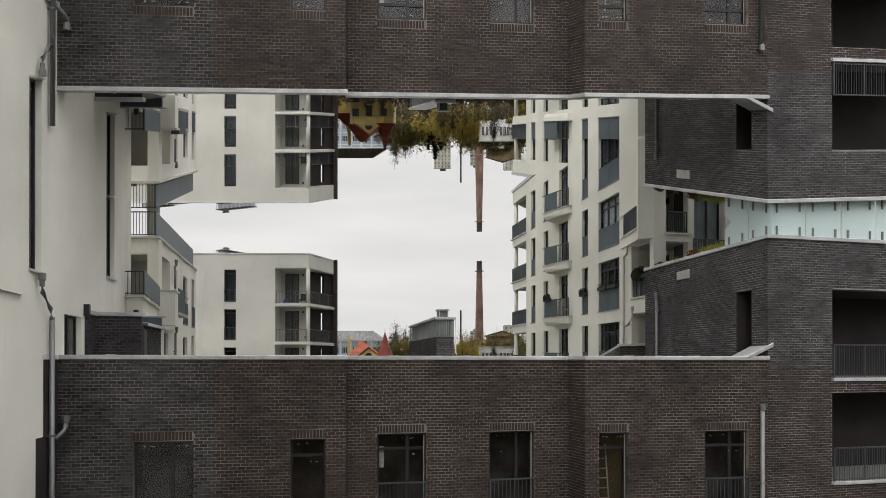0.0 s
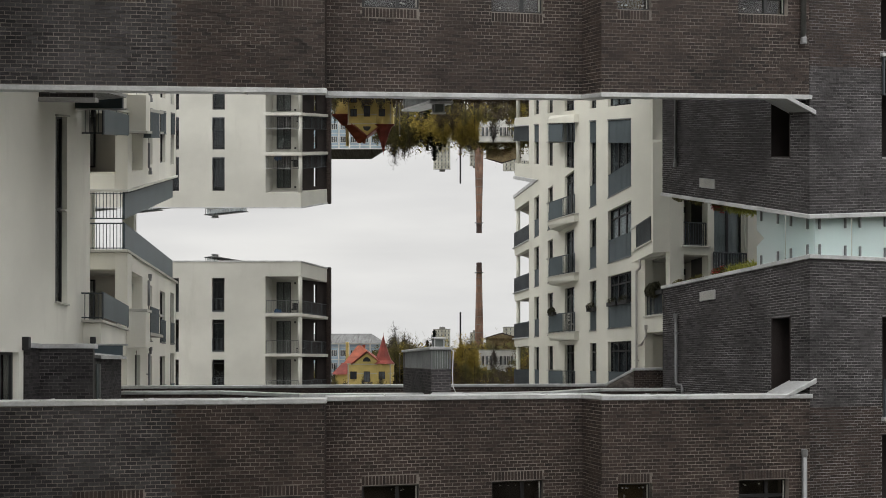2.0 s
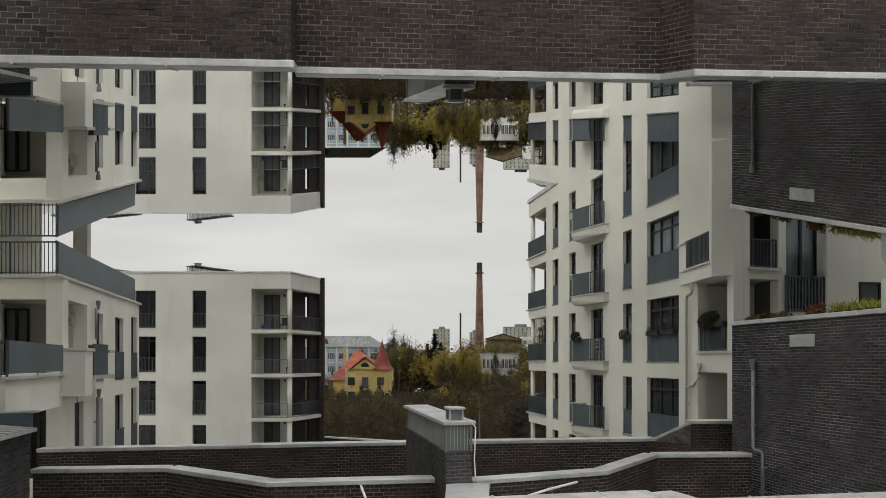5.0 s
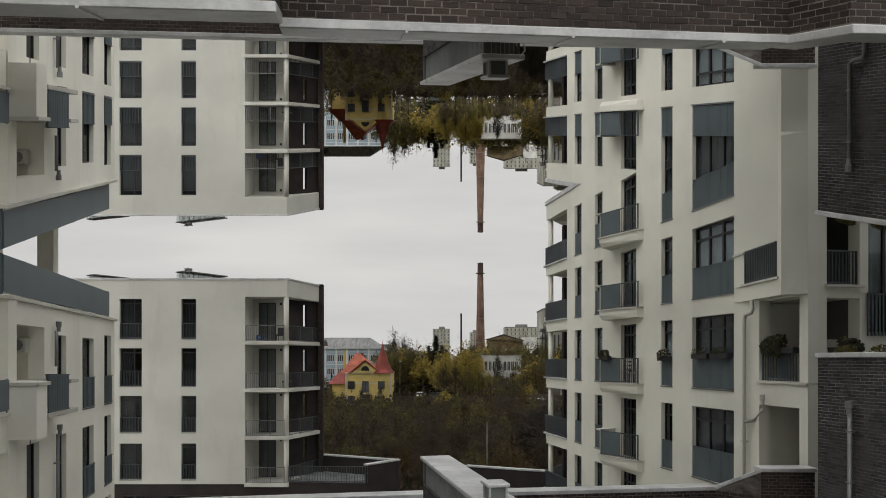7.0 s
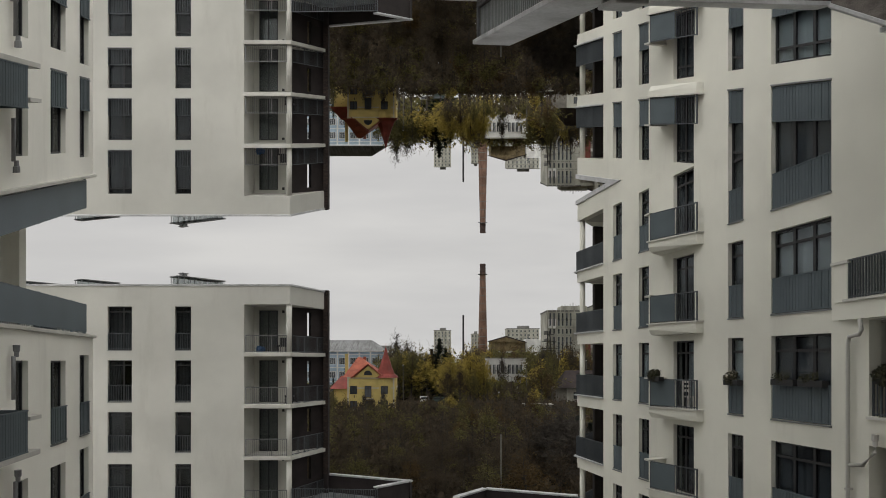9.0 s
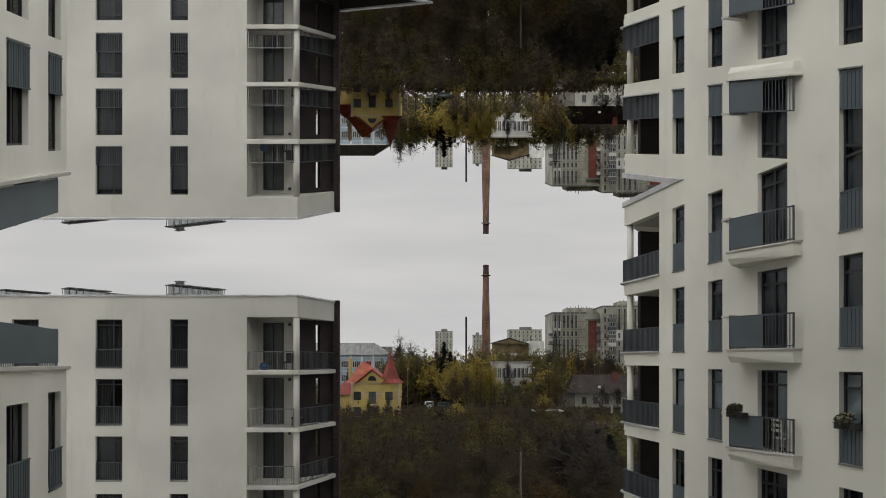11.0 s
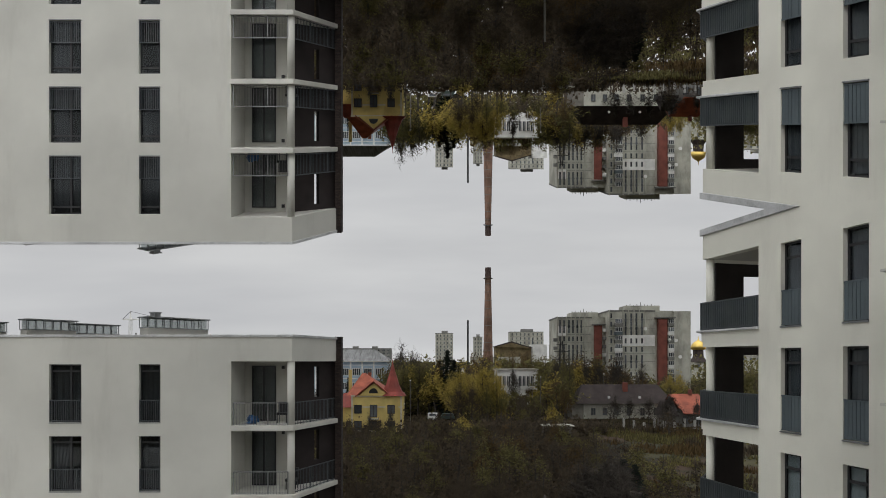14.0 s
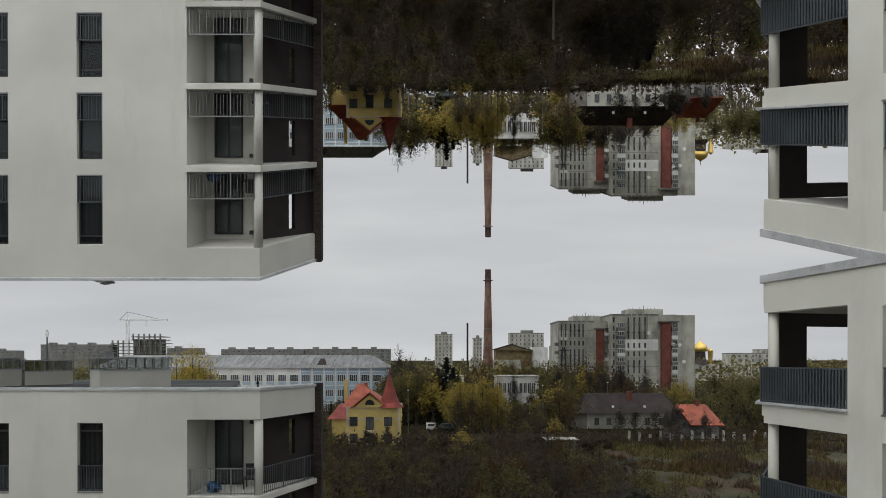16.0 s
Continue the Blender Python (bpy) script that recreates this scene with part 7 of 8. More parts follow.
for a, b in zip(rings, rings[1:]):
    for k in range(8):
        bm.faces.new((a[k], a[(k + 1) % 8], b[(k + 1) % 8], b[k]))
bm.faces.new(rings[0][::-1])
bm.faces.new(rings[-1])
part("turret_roof", bm, M["turret"], yh, "deep red pointed turret roof")
part("annexe_roof", gable_roof(bmesh.new(), -24.3, -20.5, 140, 146, -1.6, 1.0, 0.4, 1.9), M["turret"], yh)
part("annexe_wall", box(bmesh.new(), -23.9, -20.7, 140.3, 145.7, -7, -1.6), M["yellowwall"], yh)
for x, y, z in ((-21.4, 141, 5.6), (-17.8, 142, 5.0)):
    part("chimney", box(bmesh.new(), x - 0.3, x + 0.3, y - 0.3, y + 0.3, 1.5, z), M["yellowwall"] if x < -20 else M["redroof"], yh)
sh = {}
for x, z, w, h in ((-19.4, -0.9 - 1.6, 1.4, 1.6), (-16.5, -0.9 - 2.3, 1.35, 2.3), (-13.2, -0.9 - 1.6, 1.4, 1.6), (-13.2, -5.6, 1.4, 1.7), (-19.4, -5.6, 1.4, 1.7), (-16.5, -5.6, 1.35, 1.7)):
    far_window(yh, sh, x, 136.85 if x < -14 else 136.3, z, w, h, "brownroof")
part("balcony", box(bmesh.new(), -17.5, -15.5, 136.0, 137.0, -3.6, -3.35), M["trimwall"], yh)

# pale blue school with a slate roof
sc = root("blue_school", (-48, 206, -4), "long pale blue and white school with a slate hip roof", "building", LIFT_FAR)
part("wall", box(bmesh.new(), -100, -19.4, 200, 214, -6, 7.2), M["bluewall"], sc)
part("white_front", box(bmesh.new(), -69.0, -43.6, 199.9, 200.3, -6, 7.1), M["whitewall"], sc, "white rendered middle part")
for k in range(14):
    x = -66.4 + 3.32 * k
    part("pilaster", box(bmesh.new(), x - 0.22, x + 0.22, 199.72, 200.05, -6, 6.9), M["whitewall"], sc)
for z in (-2.2, 2.0, 5.9):
    part("string_course", box(bmesh.new(), -100, -19.35, 199.76, 200.0, z, z + 0.2), M["whitewall"], sc)
part("roof", gable_roof(bmesh.new(), -100, -19.4, 200, 214, 7.2, 10.6, 0.8, 5.0), M["greyroof"], sc, "grey slate hip roof")
part("cornice", box(bmesh.new(), -100.5, -18.9, 199.3, 214.5, 6.85, 7.2), M["whitewall"], sc)
part("dormer", gable_roof(bmesh.new(), -38.5, -36.0, 200.5, 204, 7.6, 9.6, 0.2, 0.9), M["brownroof"], sc)
sh = {}
for k in range(22):
    for z in (3.1, -1.0, -5.0):
        far_window(sc, sh, -91.3 + 3.32 * k, 199.85, z, 2.3, 2.0, "whitewall")
        part("apron_panel", box(bmesh.new(), -92.4 + 3.32 * k, -90.2 + 3.32 * k, 199.82, 199.95, z - 0.85, z - 0.1), M["bluewall"], sc)

# old white workshop behind the yellow tree
wk = root("white_workshop", (17, 193, -4.5), "old white workshop with tall window bands", "building", LIFT_FAR)
part("wall", box(bmesh.new(), 11.1, 22.2, 190, 198, -6, 4.7), M["whitewall"], wk)
part("roof", box(bmesh.new(), 10.9, 22.5, 189.7, 198.3, 4.7, 5.0), M["concrete"], wk)
part("side_wing", box(bmesh.new(), -3.5, 2.5, 192, 198, -6, 5.0), M["whitewall"], wk)
sh = {}
for x in (12.0, 13.2, 14.4, 15.6, 17.5, 18.6, 19.7, 20.8):
    far_window(wk, sh, x, 189.9, 0.4, 0.85, 2.7, "whitewall")

# old dark-roofed long house and red-roofed cottage
dh = root("old_long_house", (37, 163, -6), "old plastered long house under a dark brown roof", "house", LIFT_FAR)
part("wall", box(bmesh.new(), 27.6, 47.2, 160, 168, -7.9, -2.1), M["concrete"], dh)
part("roof", gable_roof(bmesh.new(), 26.6, 47.4, 159.5, 168.5, -2.3, 1.8, 0.5, 2.2), M["brownroof"], dh, "dark brown roof")
part("gable_front", box(bmesh.new(), 25.2, 27.8, 159.7, 166, -7.9, -2.2), M["timber"], dh)
part("chimney", box(bmesh.new(), 37.3, 38.3, 162, 163, 0.0, 2.3), M["redbrick"], dh)
part("roof_light", box(bmesh.new(), 33.4, 33.9, 160.3, 160.5, -1.5, -0.7), M["white"], dh)
part("roof_light", box(bmesh.new(), 40.3, 40.8, 160.3, 160.5, -1.5, -0.7), M["white"], dh)
sh = {}
for x in (30.0, 32.6, 35.2, 38.0, 41.0, 44.0, 45.9):
    far_window(dh, sh, x, 159.9, -4.9, 1.0, 1.6)
rc = root("red_roof_cottage", (46, 148, -6.5), "small grey cottage with a bright red metal roof", "house", LIFT_FAR)
part("wall", box(bmesh.new(), 42.4, 49.6, 144.6, 151, -7.5, -2.9), M["concretedark"], rc)
bm = bmesh.new()
vs = [bm.verts.new(p) for p in ((43.9, 143.6, -3.3), (50.2, 143.6, -3.3), (48.6, 151.4, -3.3), (41.6, 151.4, -3.3), (42.2, 147.4, 0.3), (48.2, 147.4, 0.35), (43.9, 143.6, -3.15), (50.2, 143.6, -3.15), (48.6, 151.4, -3.15), (41.6, 151.4, -3.15), (42.2, 147.4, 0.48), (48.2, 147.4, 0.53))]
for q in ((6, 7, 11, 10), (8, 9, 10, 11), (0, 4, 5, 1), (2, 5, 4, 3), (0, 6, 10, 4), (4, 10, 9, 3), (1, 5, 11, 7), (5, 2, 8, 11), (0, 1, 7, 6), (2, 3, 9, 8)):
    bm.faces.new([vs[i] for i in q])
part("roof", bm, M["redroof"], rc, "orange-red metal roof")
bm = bmesh.new()
ga = [[bm.verts.new((x + dx, y, z)) for x, y, z in ((42.9, 144.4, -3.2), (42.1, 150.6, -3.2), (42.3, 147.4, 0.2))] for dx in (0.0, 0.25)]
bm.faces.new(ga[0])
bm.faces.new(ga[1][::-1])
for i in range(3):
    bm.faces.new((ga[0][i], ga[1][i], ga[1][(i + 1) % 3], ga[0][(i + 1) % 3]))
part("gable", bm, M["concretedark"], rc, "grey boarded gable")
part("porch", gable_roof(bmesh.new(), 39.7, 42.6, 143.5, 148, -3.6, -0.6, 0.2, 0.5), M["brownroof"], rc)
part("porch_wall", box(bmesh.new(), 40.0, 42.4, 144.0, 147.5, -7.5, -3.6), M["timber"], rc)
part("chimney", box(bmesh.new(), 46.2, 46.8, 147, 147.6, 0.2, 1.4), M["redbrick"], rc)
sh = {}
for x in (44.6, 47.4):
    far_window(rc, sh, x, 144.5, -5.4, 1.5, 1.7)
# pale garden wall with piers
gw = root("garden_wall", (44, 141, -7), "crumbling pale garden wall with square piers", "wall", LIFT_FAR)
for k in range(17):
    x = 31.0 + k * 1.95
    part("pier", box(bmesh.new(), x, x + 0.4, 140.6, 141.0, -7.5, -3.9 - 0.35 * (k % 3)), M["paving"], gw)
    if k % 5 != 3:
        part("wall_panel", box(bmesh.new(), x + 0.4, x + 1.85, 140.7, 140.9, -7.5, -5.7), M["concretedark"], gw)
# timber shed roof in the grove, white van far off
ts = root("timber_shed", (16.5, 131, -6.6), "low timber shed with a grey plank roof", "shed", LIFT_FAR)
part("wall", box(bmesh.new(), 14.1, 19.0, 130, 133, -7.3, -4.2), M["timber"], ts)
for k in range(8):
    part("roof_plank", box(bmesh.new(), 13.8 + k * 0.7, 14.46 + k * 0.7, 129.6, 133.4, -4.2, -4.1), M["concrete"], ts)


def vehicle(name, x, y, length, high, mat, label, category):
    """A parked vehicle seen from the side: lower body, tapered cabin with panes, wheels."""
    z = ground_z(x, y) + 0.35
    r = root(name, (x, y, z - 0.35), label, category, LIFT_FAR)
    part("body", box(bmesh.new(), x - length / 2, x + length / 2, y, y + 1.7, z, z + high * 0.5), M[mat], r, bevel=0.12)
    bm = bmesh.new()
    n0, n1 = (0.36, 0.46) if category == "car" else (0.48, 0.49)
    lo = [bm.verts.new((x + sx * length * n1, yy, z + high * 0.5)) for sx, yy in ((-1, y + 0.06), (1, y + 0.06), (1, y + 1.64), (-1, y + 1.64))]
    hi = [bm.verts.new((x + sx * length * n0, yy, z + high)) for sx, yy in ((-1, y + 0.2), (1, y + 0.2), (1, y + 1.5), (-1, y + 1.5))]
    bm.faces.new(hi)
    for i in range(4):
        bm.faces.new((lo[i], lo[(i + 1) % 4], hi[(i + 1) % 4], hi[i]))
    part("cabin", bm, M[mat], r)
    part("side_window", box(bmesh.new(), x - length * 0.32, x + length * 0.32, y + 0.05, y + 0.12, z + high * 0.58, z + high * 0.9), M["farpane"], r)
    for sx in (-0.3, 0.3):
        part("wheel", tube(bmesh.new(), [(x + sx * length, y - 0.03, z), (x + sx * length, y + 0.2, z)], 0.33, 12), M["frame"], r)


vehicle("white_van", -5.8, 157, 2.2, 1.4, "white", "small white van parked beyond the trees", "van")
vehicle("parked_car", -2.5, 157.6, 3.1, 1.2, "greenpaint", "dark green car parked beside a white van", "car")
py = root("lattice_pylon", (28.8, 190, -5), "dark lattice power pylon behind the long house", "pylon", LIFT_FAR)
bm = bmesh.new()
for dx in (-1, 1):
    for dy in (-1, 1):
        tube(bm, [(28.8 + dx * 1.3, 190 + dy * 1.3, -5.4), (28.8 + dx * 0.25, 190 + dy * 0.25, 12.6)], 0.09, 4)
part("leg_frame", bm, M["frame"], py)
bm = bmesh.new()
for k in range(9):
    a, b = 1.3 - 0.115 * k, 1.3 - 0.115 * (k + 1)
    z = -5.4 + 2.0 * k
    for sx in (-1, 1):
        tube(bm, [(28.8 + sx * a, 189 + 0.1 * k, z), (28.8 - sx * b, 189 + 0.1 * k, z + 2.0)], 0.05, 4)
tagged(part("brace", bm, M["frame"], py), kind="stuff")
for z, w in ((7.5, 2.6), (9.6, 2.0), (11.6, 1.4)):
    part("cross_arm", box(bmesh.new(), 28.8 - w, 28.8 + w, 189.9, 190.1, z, z + 0.16), M["frame"], py)


def apartment(name, x0, x1, y0, y1, z1, cols, storeys, label, mat, wide=0.95, trim=None, lift=LIFT_FAR):
    """A nine-storey panel block: walls, ribs, parapet, roof house and a grid of windows."""
    r = root(name, ((x0 + x1) / 2, (y0 + y1) / 2, -4.5), label, "apartment block", lift)
    part("wall", box(bmesh.new(), x0, x1, y0, y1, -6, z1), M[mat], r)
    part("parapet", box(bmesh.new(), x0 - 0.15, x1 + 0.15, y0 - 0.15, y1 + 0.15, z1, z1 + 0.5), M["concretedark"], r)
    w = x1 - x0
    sh = {}
    for k in range(storeys):
        z = z1 - 2.3 - k * 2.85
        if z < -3:
            break
        for c in cols:
            far_window(r, sh, x0 + w * c, y0 - 0.08, z, wide, 1.75, trim or mat)
    for k in range(storeys):
        part("panel_joint", box(bmesh.new(), x0 - 0.03, x1 + 0.03, y0 - 0.05, y0, z1 - 2.85 * (k + 1), z1 - 2.85 * (k + 1) + 0.12), M["concretedark"], r)
    return r


ap = apartment("panel_apartment_block", 36.3, 48.3, 237, 252, 21.9, [(x - 36.3) / 12 for x in (37.4, 38.8, 40.5, 41.9, 43.4, 44.8)], 8, "weathered grey nine-storey panel block", "concrete", 0.62)
for x in (36.5, 38.1, 39.6, 41.2, 42.65, 44.1, 46.0):
    part("rib", box(bmesh.new(), x - 0.14, x + 0.14, 236.6, 237, -6, 22.5), M["concrete"], ap)
part("pale_band", box(bmesh.new(), 36.6, 39.9, 236.93, 237.3, 15.9, 19.2), M["whitewall"], ap)
part("pale_band", box(bmesh.new(), 39.9, 48.3, 236.94, 237.3, 4.0, 6.6), M["whitewall"], ap)
part("brick_strip", box(bmesh.new(), 49.2, 51.9, 236.6, 240, -6, 19.4), M["redbrick"], ap, "red brick stair strip")
part("stair_wall", box(bmesh.new(), 48.3, 53.1, 237.05, 252, -6, 22.2), M["concrete"], ap)
part("stair_canopy", box(bmesh.new(), 48.4, 54.0, 236.0, 238, 19.5, 19.9), M["concretedark"], ap)
part("roof_house", box(bmesh.new(), 42.0, 51.5, 240, 248, 21.9, 24.2), M["concrete"], ap)
for k in range(8):
    z = 17.2 - 2.85 * k
    part("balcony", box(bmesh.new(), 52.0, 53.8, 235.8, 238, z, z + 1.1), M["concretedark" if k % 3 else "whitewall"], ap)
    if 9 < z < 15:
        part("balcony", box(bmesh.new(), 35.2, 36.4, 236.0, 238, z - 0.5, z + 0.6), M["concretedark"], ap)
aq = apartment("panel_apartment_block", 53.2, 69.0, 233, 250, 23.9, [(x - 53.2) / 15.8 for x in (54.1, 59.0, 60.9, 62.7, 64.6)], 9, "taller grey nine-storey panel block with pale repaired bands", "concrete", 0.66)
part("pale_band", box(bmesh.new(), 58.0, 69.0, 232.93, 233.3, 12.2, 15.9), M["whitewall"], aq)
part("pale_band", box(bmesh.new(), 58.0, 69.0, 232.9, 233.3, -6.0, 1.0), M["whitewall"], aq)
for x in (59.0, 60.9, 62.7, 64.6):
    for k in (0, 1, 5):
        z = 23.9 - 2.3 - 2.85 * (k + 1) + 1.75
        part("spandrel", box(bmesh.new(), x - 0.31, x + 0.31, 232.86, 233, z, z + 1.1), M["farpane"], aq)
for x in (37.4, 38.8, 40.5, 41.9, 43.4, 44.8):
    for k in (0, 3, 4):
        z = 21.9 - 2.3 - 2.85 * (k + 1) + 1.75
        part("spandrel", box(bmesh.new(), x - 0.29, x + 0.29, 236.86, 237, z, z + 1.1), M["farpane"], ap)
for r, x0, x1, y, z in ((ap, 42.3, 51.2, 240.2, 24.2), (aq, 60.8, 72.0, 238.2, 26.4)):
    for k in range(9):
        x = x0 + (x1 - x0) * (k + 0.3 * (k % 3)) / 9
        part("aerial", tube(bmesh.new(), [(x, y + k % 3, z), (x, y + k % 3, z + 0.35 + 0.3 * (k % 2) + 0.9 * (k == 4))], 0.12, 4), M["concretedark"], r)
shb = {}
part("brick_strip", box(bmesh.new(), 69.8, 72.8, 231.6, 236, -6, 21.4), M["redbrick"], aq, "red brick stair strip")
part("stair_wall", box(bmesh.new(), 69.0, 75.2, 233.05, 250, -6, 24.2), M["concrete"], aq)
part("end_wall", box(bmesh.new(), 75.2, 81.0, 232.4, 250, -6, 24.0), M["concrete"], aq, "blank grey end wall")
part("roof_house", box(bmesh.new(), 60.4, 72.4, 238, 246, 23.9, 26.4), M["concrete"], aq)
part("stair_canopy", box(bmesh.new(), 68.8, 75.4, 231.0, 234, 21.5, 22.0), M["concretedark"], aq)
for k in range(9):
    z = 18.8 - 2.85 * k
    far_window(aq, shb, 74.0, 231.4, z + 1.1, 1.9, 1.5, "whitewall")
    far_window(aq, shb, 56.3, 231.8, z + 1.1, 2.4, 1.5, "whitewall")
    part("balcony", box(bmesh.new(), 73.0, 75.0, 231.2, 233.4, z, z + 1.1), M["whitewall" if k % 2 else "concretedark"], aq)
    part("balcony", box(bmesh.new(), 55.0, 57.6, 231.6, 233, z, z + 1.1), M["whitewall" if k == 3 else ("panel" if k % 2 else "concretedark")], aq)
for x in (53.4, 58.05, 59.95, 61.8, 63.65, 65.5):
    part("rib", box(bmesh.new(), x - 0.14, x + 0.14, 232.5, 233, 16.2, 24.5), M["concrete"], aq)
for x, z in ((65.2, 18.0), (75.6, 14.0), (77.0, 8.5), (73.4, 14.2)):
    r = root("satellite_dish", (x, 232.0, z), "round pale satellite dish on a block wall", "satellite dish", LIFT_FAR)
    part("dish", tube(bmesh.new(), [(x, 231.2, z), (x, 231.35, z)], 0.6, 14), M["whitewall"], r)
    part("arm", box(bmesh.new(), x - 0.05, x + 0.05, 231.35, 232.9, z - 0.05, z + 0.05), M["frame"], r)

for x0, x1, y, z1, n in ((-8.0, 5.6, 505, 28.0, 5), (21.6, 28.2, 500, 25.0, 3), (44, 67, 450, 26.6, 8), (92, 108, 560, 20.0, 6)):
    q = apartment("far_apartment_block", x0, x1, y, y + 12, z1, [(k + 0.5) / n for k in range(n)], 9, "distant grey apartment block above the trees", "concrete")
    part("roof_house", box(bmesh.new(), x0 + (x1 - x0) * 0.35, x1 - (x1 - x0) * 0.3, y + 2, y + 8, z1, z1 + 2.4), M["concretedark"], q)
for x0, x1, z1 in ((-372, -306, 22.5), (-206, -130, 18.0), (-128, -50, 18.2), (-420, -395, 17.0), (-256, -225, 19.0)):
    n = int((x1 - x0) / 4.5)
    q = apartment("far_long_block", x0, x1, 600, 612, z1, [(k + 0.5) / n for k in range(n)], 4, "long low apartment block on the skyline", "concretedark", 2.5, "concrete", None)
    for k in range(int((x1 - x0) / 18)):
        part("roof_house", box(bmesh.new(), x0 + 6 + k * 18, x0 + 11 + k * 18, 602, 608, z1, z1 + 2.3), M["concretedark"], q)
for x0, x1, y, z1 in ((180, 215, 420, 12.5), (205, 235, 430, 15.0), (160, 172, 470, 14.0), (82, 96, 330, 8.0)):
    n = int((x1 - x0) / 4)
    apartment("far_apartment_block", x0, x1, y, y + 10, z1, [(k + 0.5) / n for k in range(n)], 4, "distant grey block behind dark trees", "concrete", 1.6)

# tower block under construction with a crane
cs = root("concrete_frame_block", (-282, 608, -4), "concrete frame of a block under construction", "building")
for k in range(9):
    z = 5 + 3.1 * k
    a, b = (-308, -257) if k < 7 else (-289, -259)
    part("floor_slab", box(bmesh.new(), a, b, 600, 615, z, z + 0.6), M["concretedark"], cs)
    for j in range(int((b - a) / 5)):
        part("column", box(bmesh.new(), a + 1 + j * 5, a + 2 + j * 5, 600.5, 602, z + 0.6, z + 3.1), M["concretedark"], cs)
part("core", box(bmesh.new(), -288, -262, 604, 612, -4, 28), M["concrete"], cs)
cr = root("tower_crane", (-292, 600, -4), "pale lattice tower crane", "crane")
bm = bmesh.new()
for dx in (-1, 1):
    for dy in (-1, 1):
        box(bm, -292 + dx - 0.2, -292 + dx + 0.2, 600 + dy - 0.2, 600 + dy + 0.2, -4, 46)
for k in range(24):
    z = -4 + 2.1 * k
    box(bm, -293, -291, 599.8, 600.2, z, z + 0.3)
part("mast", bm, M["whitewall"], cr)
part("jib", box(bmesh.new(), -299, -255, 599.5, 600.5, 45.0, 46.2), M["whitewall"], cr)
part("peak", tube(bmesh.new(), [(-292, 600, 46), (-292, 600, 53)], [1.2, 0.3], 4), M["whitewall"], cr)
bm = tube(bmesh.new(), [(-292, 600, 53), (-262, 600, 46)], 0.2, 4)
tube(bm, [(-292, 600, 53), (-299, 600, 46)], 0.2, 4)
tube(bm, [(-275, 600, 45), (-275, 600, 40)], 0.15, 4)
part("stay", bm, M["bar"], cr)
am = root("antenna_mast", (-366, 600, -4), "slim antenna mast on the skyline", "mast")
part("pole", tube(bmesh.new(), [(-366, 600, -4), (-366, 600, 36)], [1.0, 0.5], 6), M["bar"], am)
part("antenna", box(bmesh.new(), -367.2, -364.8, 599.4, 600.6, 30, 35), M["whitewall"], am)

# brick chimney stack, thin steel flue, boiler house
ch = root("factory_chimney", (16.9, 295.5, -4), "tall tapering brick factory chimney with a sooty top", "chimney", LIFT_FAR)
prof = [(-5, 2.75), (9, 2.1), (30, 1.62), (44.2, 1.28), (46.6, 1.22)]
part("shaft_body", tube(bmesh.new(), [(16.9, 295.5, z) for z, r in prof[:4]], [r for z, r in prof[:4]], 16), M["chimney"], ch, smooth=False)
part("crown", tube(bmesh.new(), [(16.9, 295.5, 44.2), (16.9, 295.5, 46.8), (16.9, 295.5, 48.2)], [1.34, 1.28, 1.34], 16), M["soot"], ch, "soot-black chimney crown")
bm = bmesh.new()
for k in range(11):
    z = 4 + k * 3.7
    rr = 2.34 - (z + 5) * 0.0205
    tube(bm, [(16.9, 295.5, z), (16.9, 295.5, z + 0.22)], rr + 0.06, 16)
tagged(part("hoop", bm, M["concretedark"], ch), kind="stuff")
tube_ = tube(bmesh.new(), [(16.9, 295.5, 43.4), (16.9, 295.5, 43.6)], 2.1, 16)
part("gallery", tube_, M["bar"], ch, "iron gallery")
fl = root("steel_flue", (8.2, 300, -4), "thin dark steel flue pipe", "flue", LIFT_FAR)
part("pipe", tube(bmesh.new(), [(8.2, 300, -4), (8.2, 300, 25.3)], 0.42, 8), M["frame"], fl)
bh = root("boiler_house", (31, 324, -4), "old brick boiler house with a shallow dark roof", "building", LIFT_FAR)
part("wall", box(bmesh.new(), 22.5, 39.5, 320, 332, -5, 14.0), M["ochrewall"], bh)
bm = bmesh.new()
vs = [bm.verts.new(p) for p in ((21.5, 319, 14.0), (40.5, 319, 13.2), (30.0, 319, 16.5), (21.5, 333, 14.0), (40.5, 333, 13.2), (30.0, 333, 16.5))]
for q in ((0, 1, 2), (3, 5, 4), (0, 2, 5, 3), (1, 4, 5, 2), (0, 3, 4, 1)):
    bm.faces.new([vs[i] for i in q])
part("roof", bm, M["brownroof"], bh)
bm = bmesh.new()
ga = [[bm.verts.new((x, y, z)) for x, z in ((22.6, 13.8), (39.4, 13.1), (30.0, 15.75))] for y in (318.7, 318.9)]
bm.faces.new(ga[0])
bm.faces.new(ga[1][::-1])
for i in range(3):
    bm.faces.new((ga[0][i], ga[1][i], ga[1][(i + 1) % 3], ga[0][(i + 1) % 3]))
part("gable", bm, M["ochrewall"], bh)
part("low_wing", box(bmesh.new(), 10.0, 34.0, 316, 320, -5, 9.0), M["concrete"], bh)
part("tall_wing", box(bmesh.new(), 40.0, 47.5, 322, 330, -5, 15.0), M["whitewall"], bh)
lm = root("lattice_mast", (52, 400, -4), "slim lattice radio mast", "mast", LIFT_FAR)
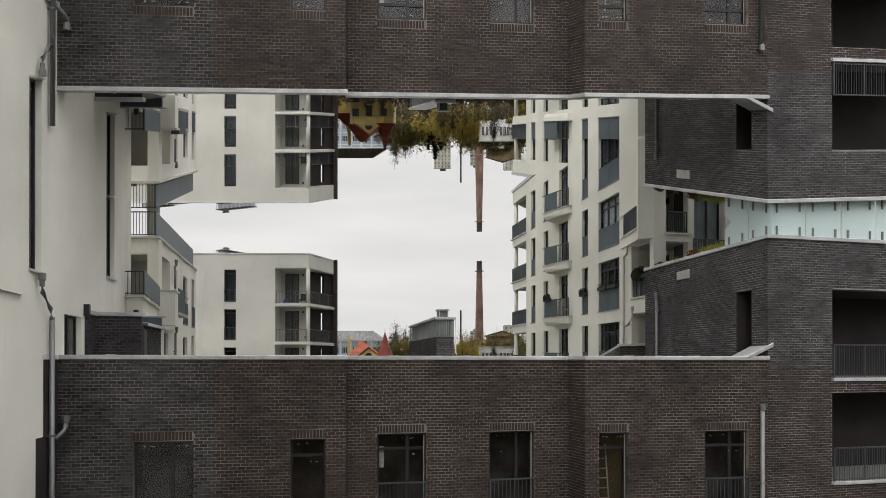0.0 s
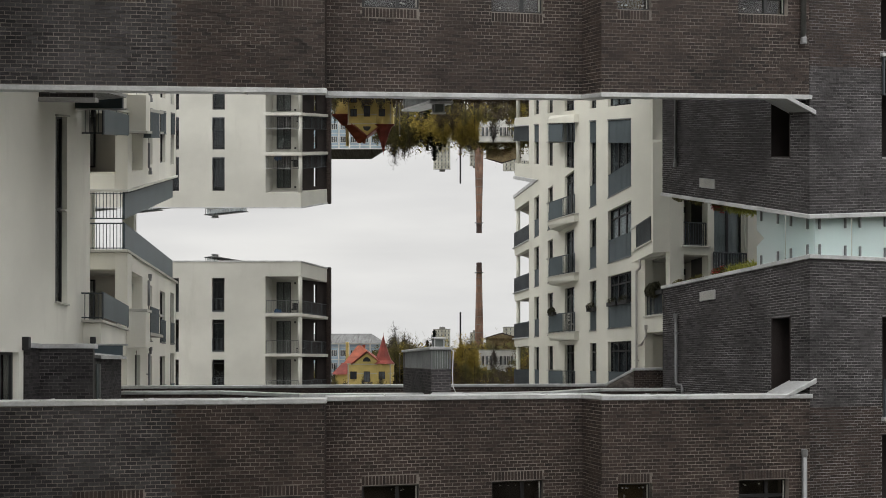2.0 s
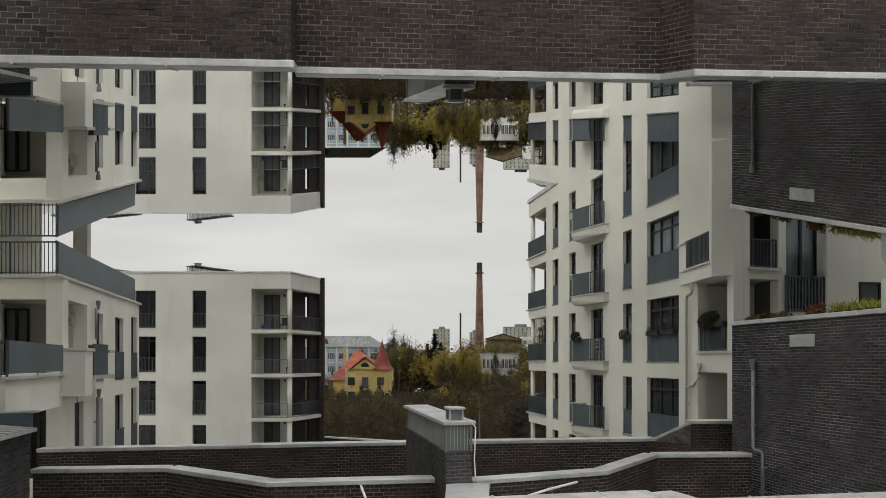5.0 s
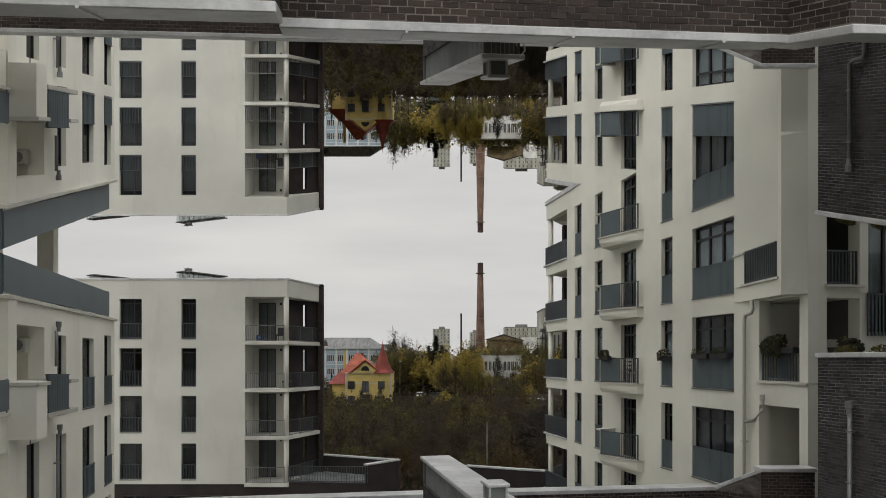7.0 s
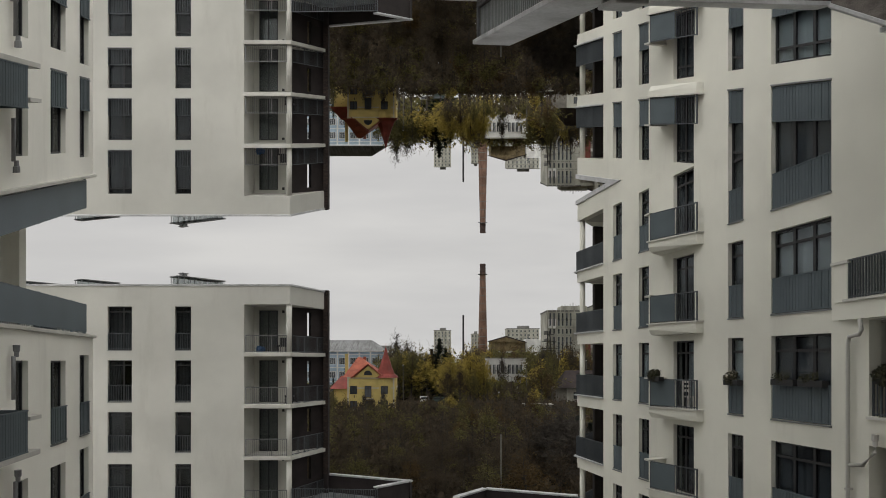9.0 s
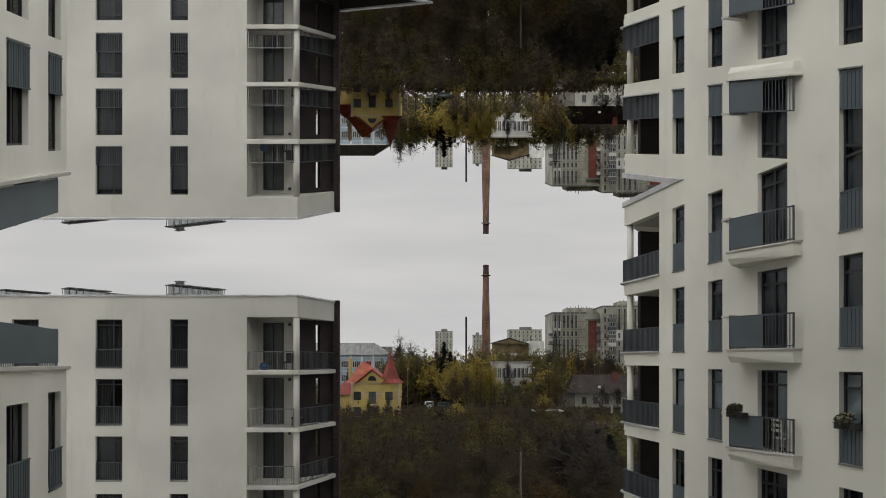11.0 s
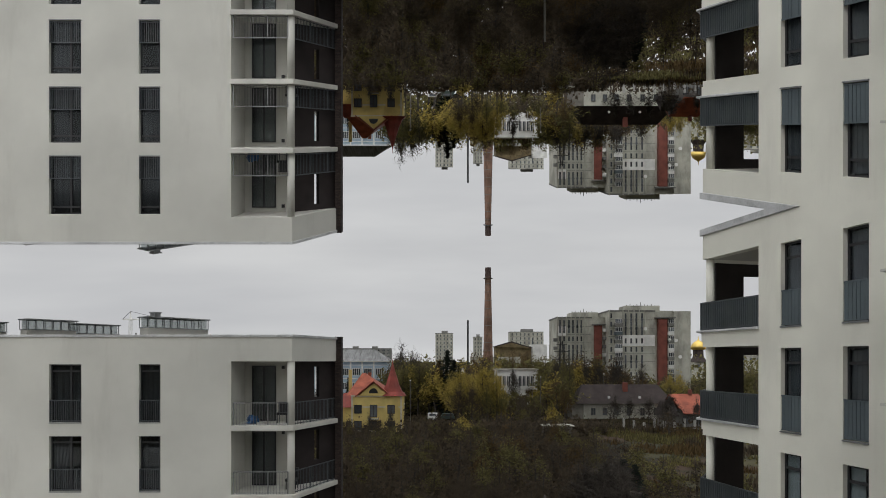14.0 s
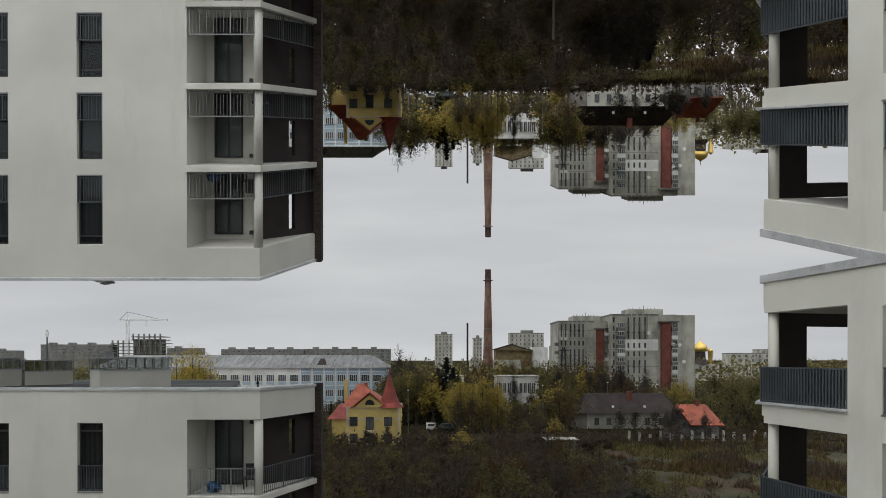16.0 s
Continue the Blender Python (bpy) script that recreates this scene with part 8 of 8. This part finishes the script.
part("pole", tube(bmesh.new(), [(52, 400, -4), (52, 400, 21)], [0.8, 0.3], 4), M["bar"], lm)

# church with a gilded dome
cu = root("domed_church", (158, 408, -4), "grey church with a gilded onion dome", "church", LIFT_FAR)
part("nave", box(bmesh.new(), 152.0, 166.5, 404, 418, -8, 6.2), M["concrete"], cu)
part("drum", tube(bmesh.new(), [(156.5, 408, 6.2), (156.5, 408, 9.4), (156.5, 408, 13.7)], [5.6, 3.2, 3.0], 12), M["brownroof"], cu)
bm = bmesh.new()
rings = []
for rr, z in ((3.4, 13.7), (4.4, 14.3), (4.35, 15.8), (3.7, 17.4), (2.4, 18.7), (0.9, 19.5), (0.3, 20.3), (0.1, 22.6)):
    rings.append([bm.verts.new((156.5 + rr * math.cos(a), 408 + rr * math.sin(a), z)) for a in (k * math.pi / 8 for k in range(16))])
for a, b in zip(rings, rings[1:]):
    for k in range(16):
        bm.faces.new((a[k], a[(k + 1) % 16], b[(k + 1) % 16], b[k]))
part("dome", bm, M["gold"], cu, "gilded dome", smooth=True)
bm = tube(bmesh.new(), [(161.5, 405, 6.2), (161.5, 405, 12.6), (161.5, 405, 14.4), (161.5, 405, 15.8)], [1.0, 1.5, 1.6, 0.2], 10)
part("small_dome", bm, M["gold"], cu)
sh = {}
for x in (155.0, 159.0, 163):
    for z in (2.2, -3.0):
        far_window(cu, sh, x, 403.9, z, 1.6, 2.6)
# lamp posts and poles in the grove
for x, y, z1 in ((3.18, 64.66, -2.08), (-10.3, 150, 3.1), (33.7, 165, 4.1), (19.1, 165, 3.4), (58.0, 190, 4.0)):
    r = root("lamp_post", (x, y, ground_z(x, y)), "plain grey post standing among the trees", "post", LIFT_FAR)
    part("pole", tube(bmesh.new(), [(x, y, ground_z(x, y)), (x, y, z1)], [0.1, 0.07], 8), M["timber"], r)
    if y > 100:
        part("lamp_head", tube(bmesh.new(), [(x, y, z1), (x, y, z1 + 0.18)], 0.16, 8), M["white"], r)

# ---------------------------------------------------------------- bricks last
for par_, m, grid, alone, near in BRICKLAY:
    grey = m in (TL, TF) or par_.name.startswith(("tower", "hut", "shaft", "brick_return"))
    if m is FA:
        edge = along(FA, -5.4)
        bricks(par_, m, [b for b in grid if b[0] < edge], M["brickgrey"])
        grid = [b for b in grid if b[0] >= edge]
    if m is TF:  # below the front parapet the tower goes on in the brown brick of the block
        bricks(par_, m, [b for b in grid if b[2] < -0.15], M["brick"])
        grid = [b for b in grid if b[2] >= -0.15]
    bricks(par_, m, grid, M["brickgrey"] if grey else M["brick"], alone, near)
for nm, m, s0, s1, wins, near, alone in bays:
    for a, b in wins:
        soldier(block, m, a, b, -1.82, M["brick"])

# ---------------------------------------------------------------- the mirrored place overhead
for ob, lift in MIRROR:
    flip = Matrix.Translation((0, 0, 2 * lift)) @ Matrix.Diagonal((1, 1, -1, 1))
    was = ob.scale.copy()
    ob.scale = (1, 1, 1)
    twin = copy_thing(ob, flip @ ob.matrix_basis @ Matrix.Diagonal((*was, 1)))
    ob.scale = was
    if "label" in twin:
        twin["label"] = "upside-down " + twin["label"]
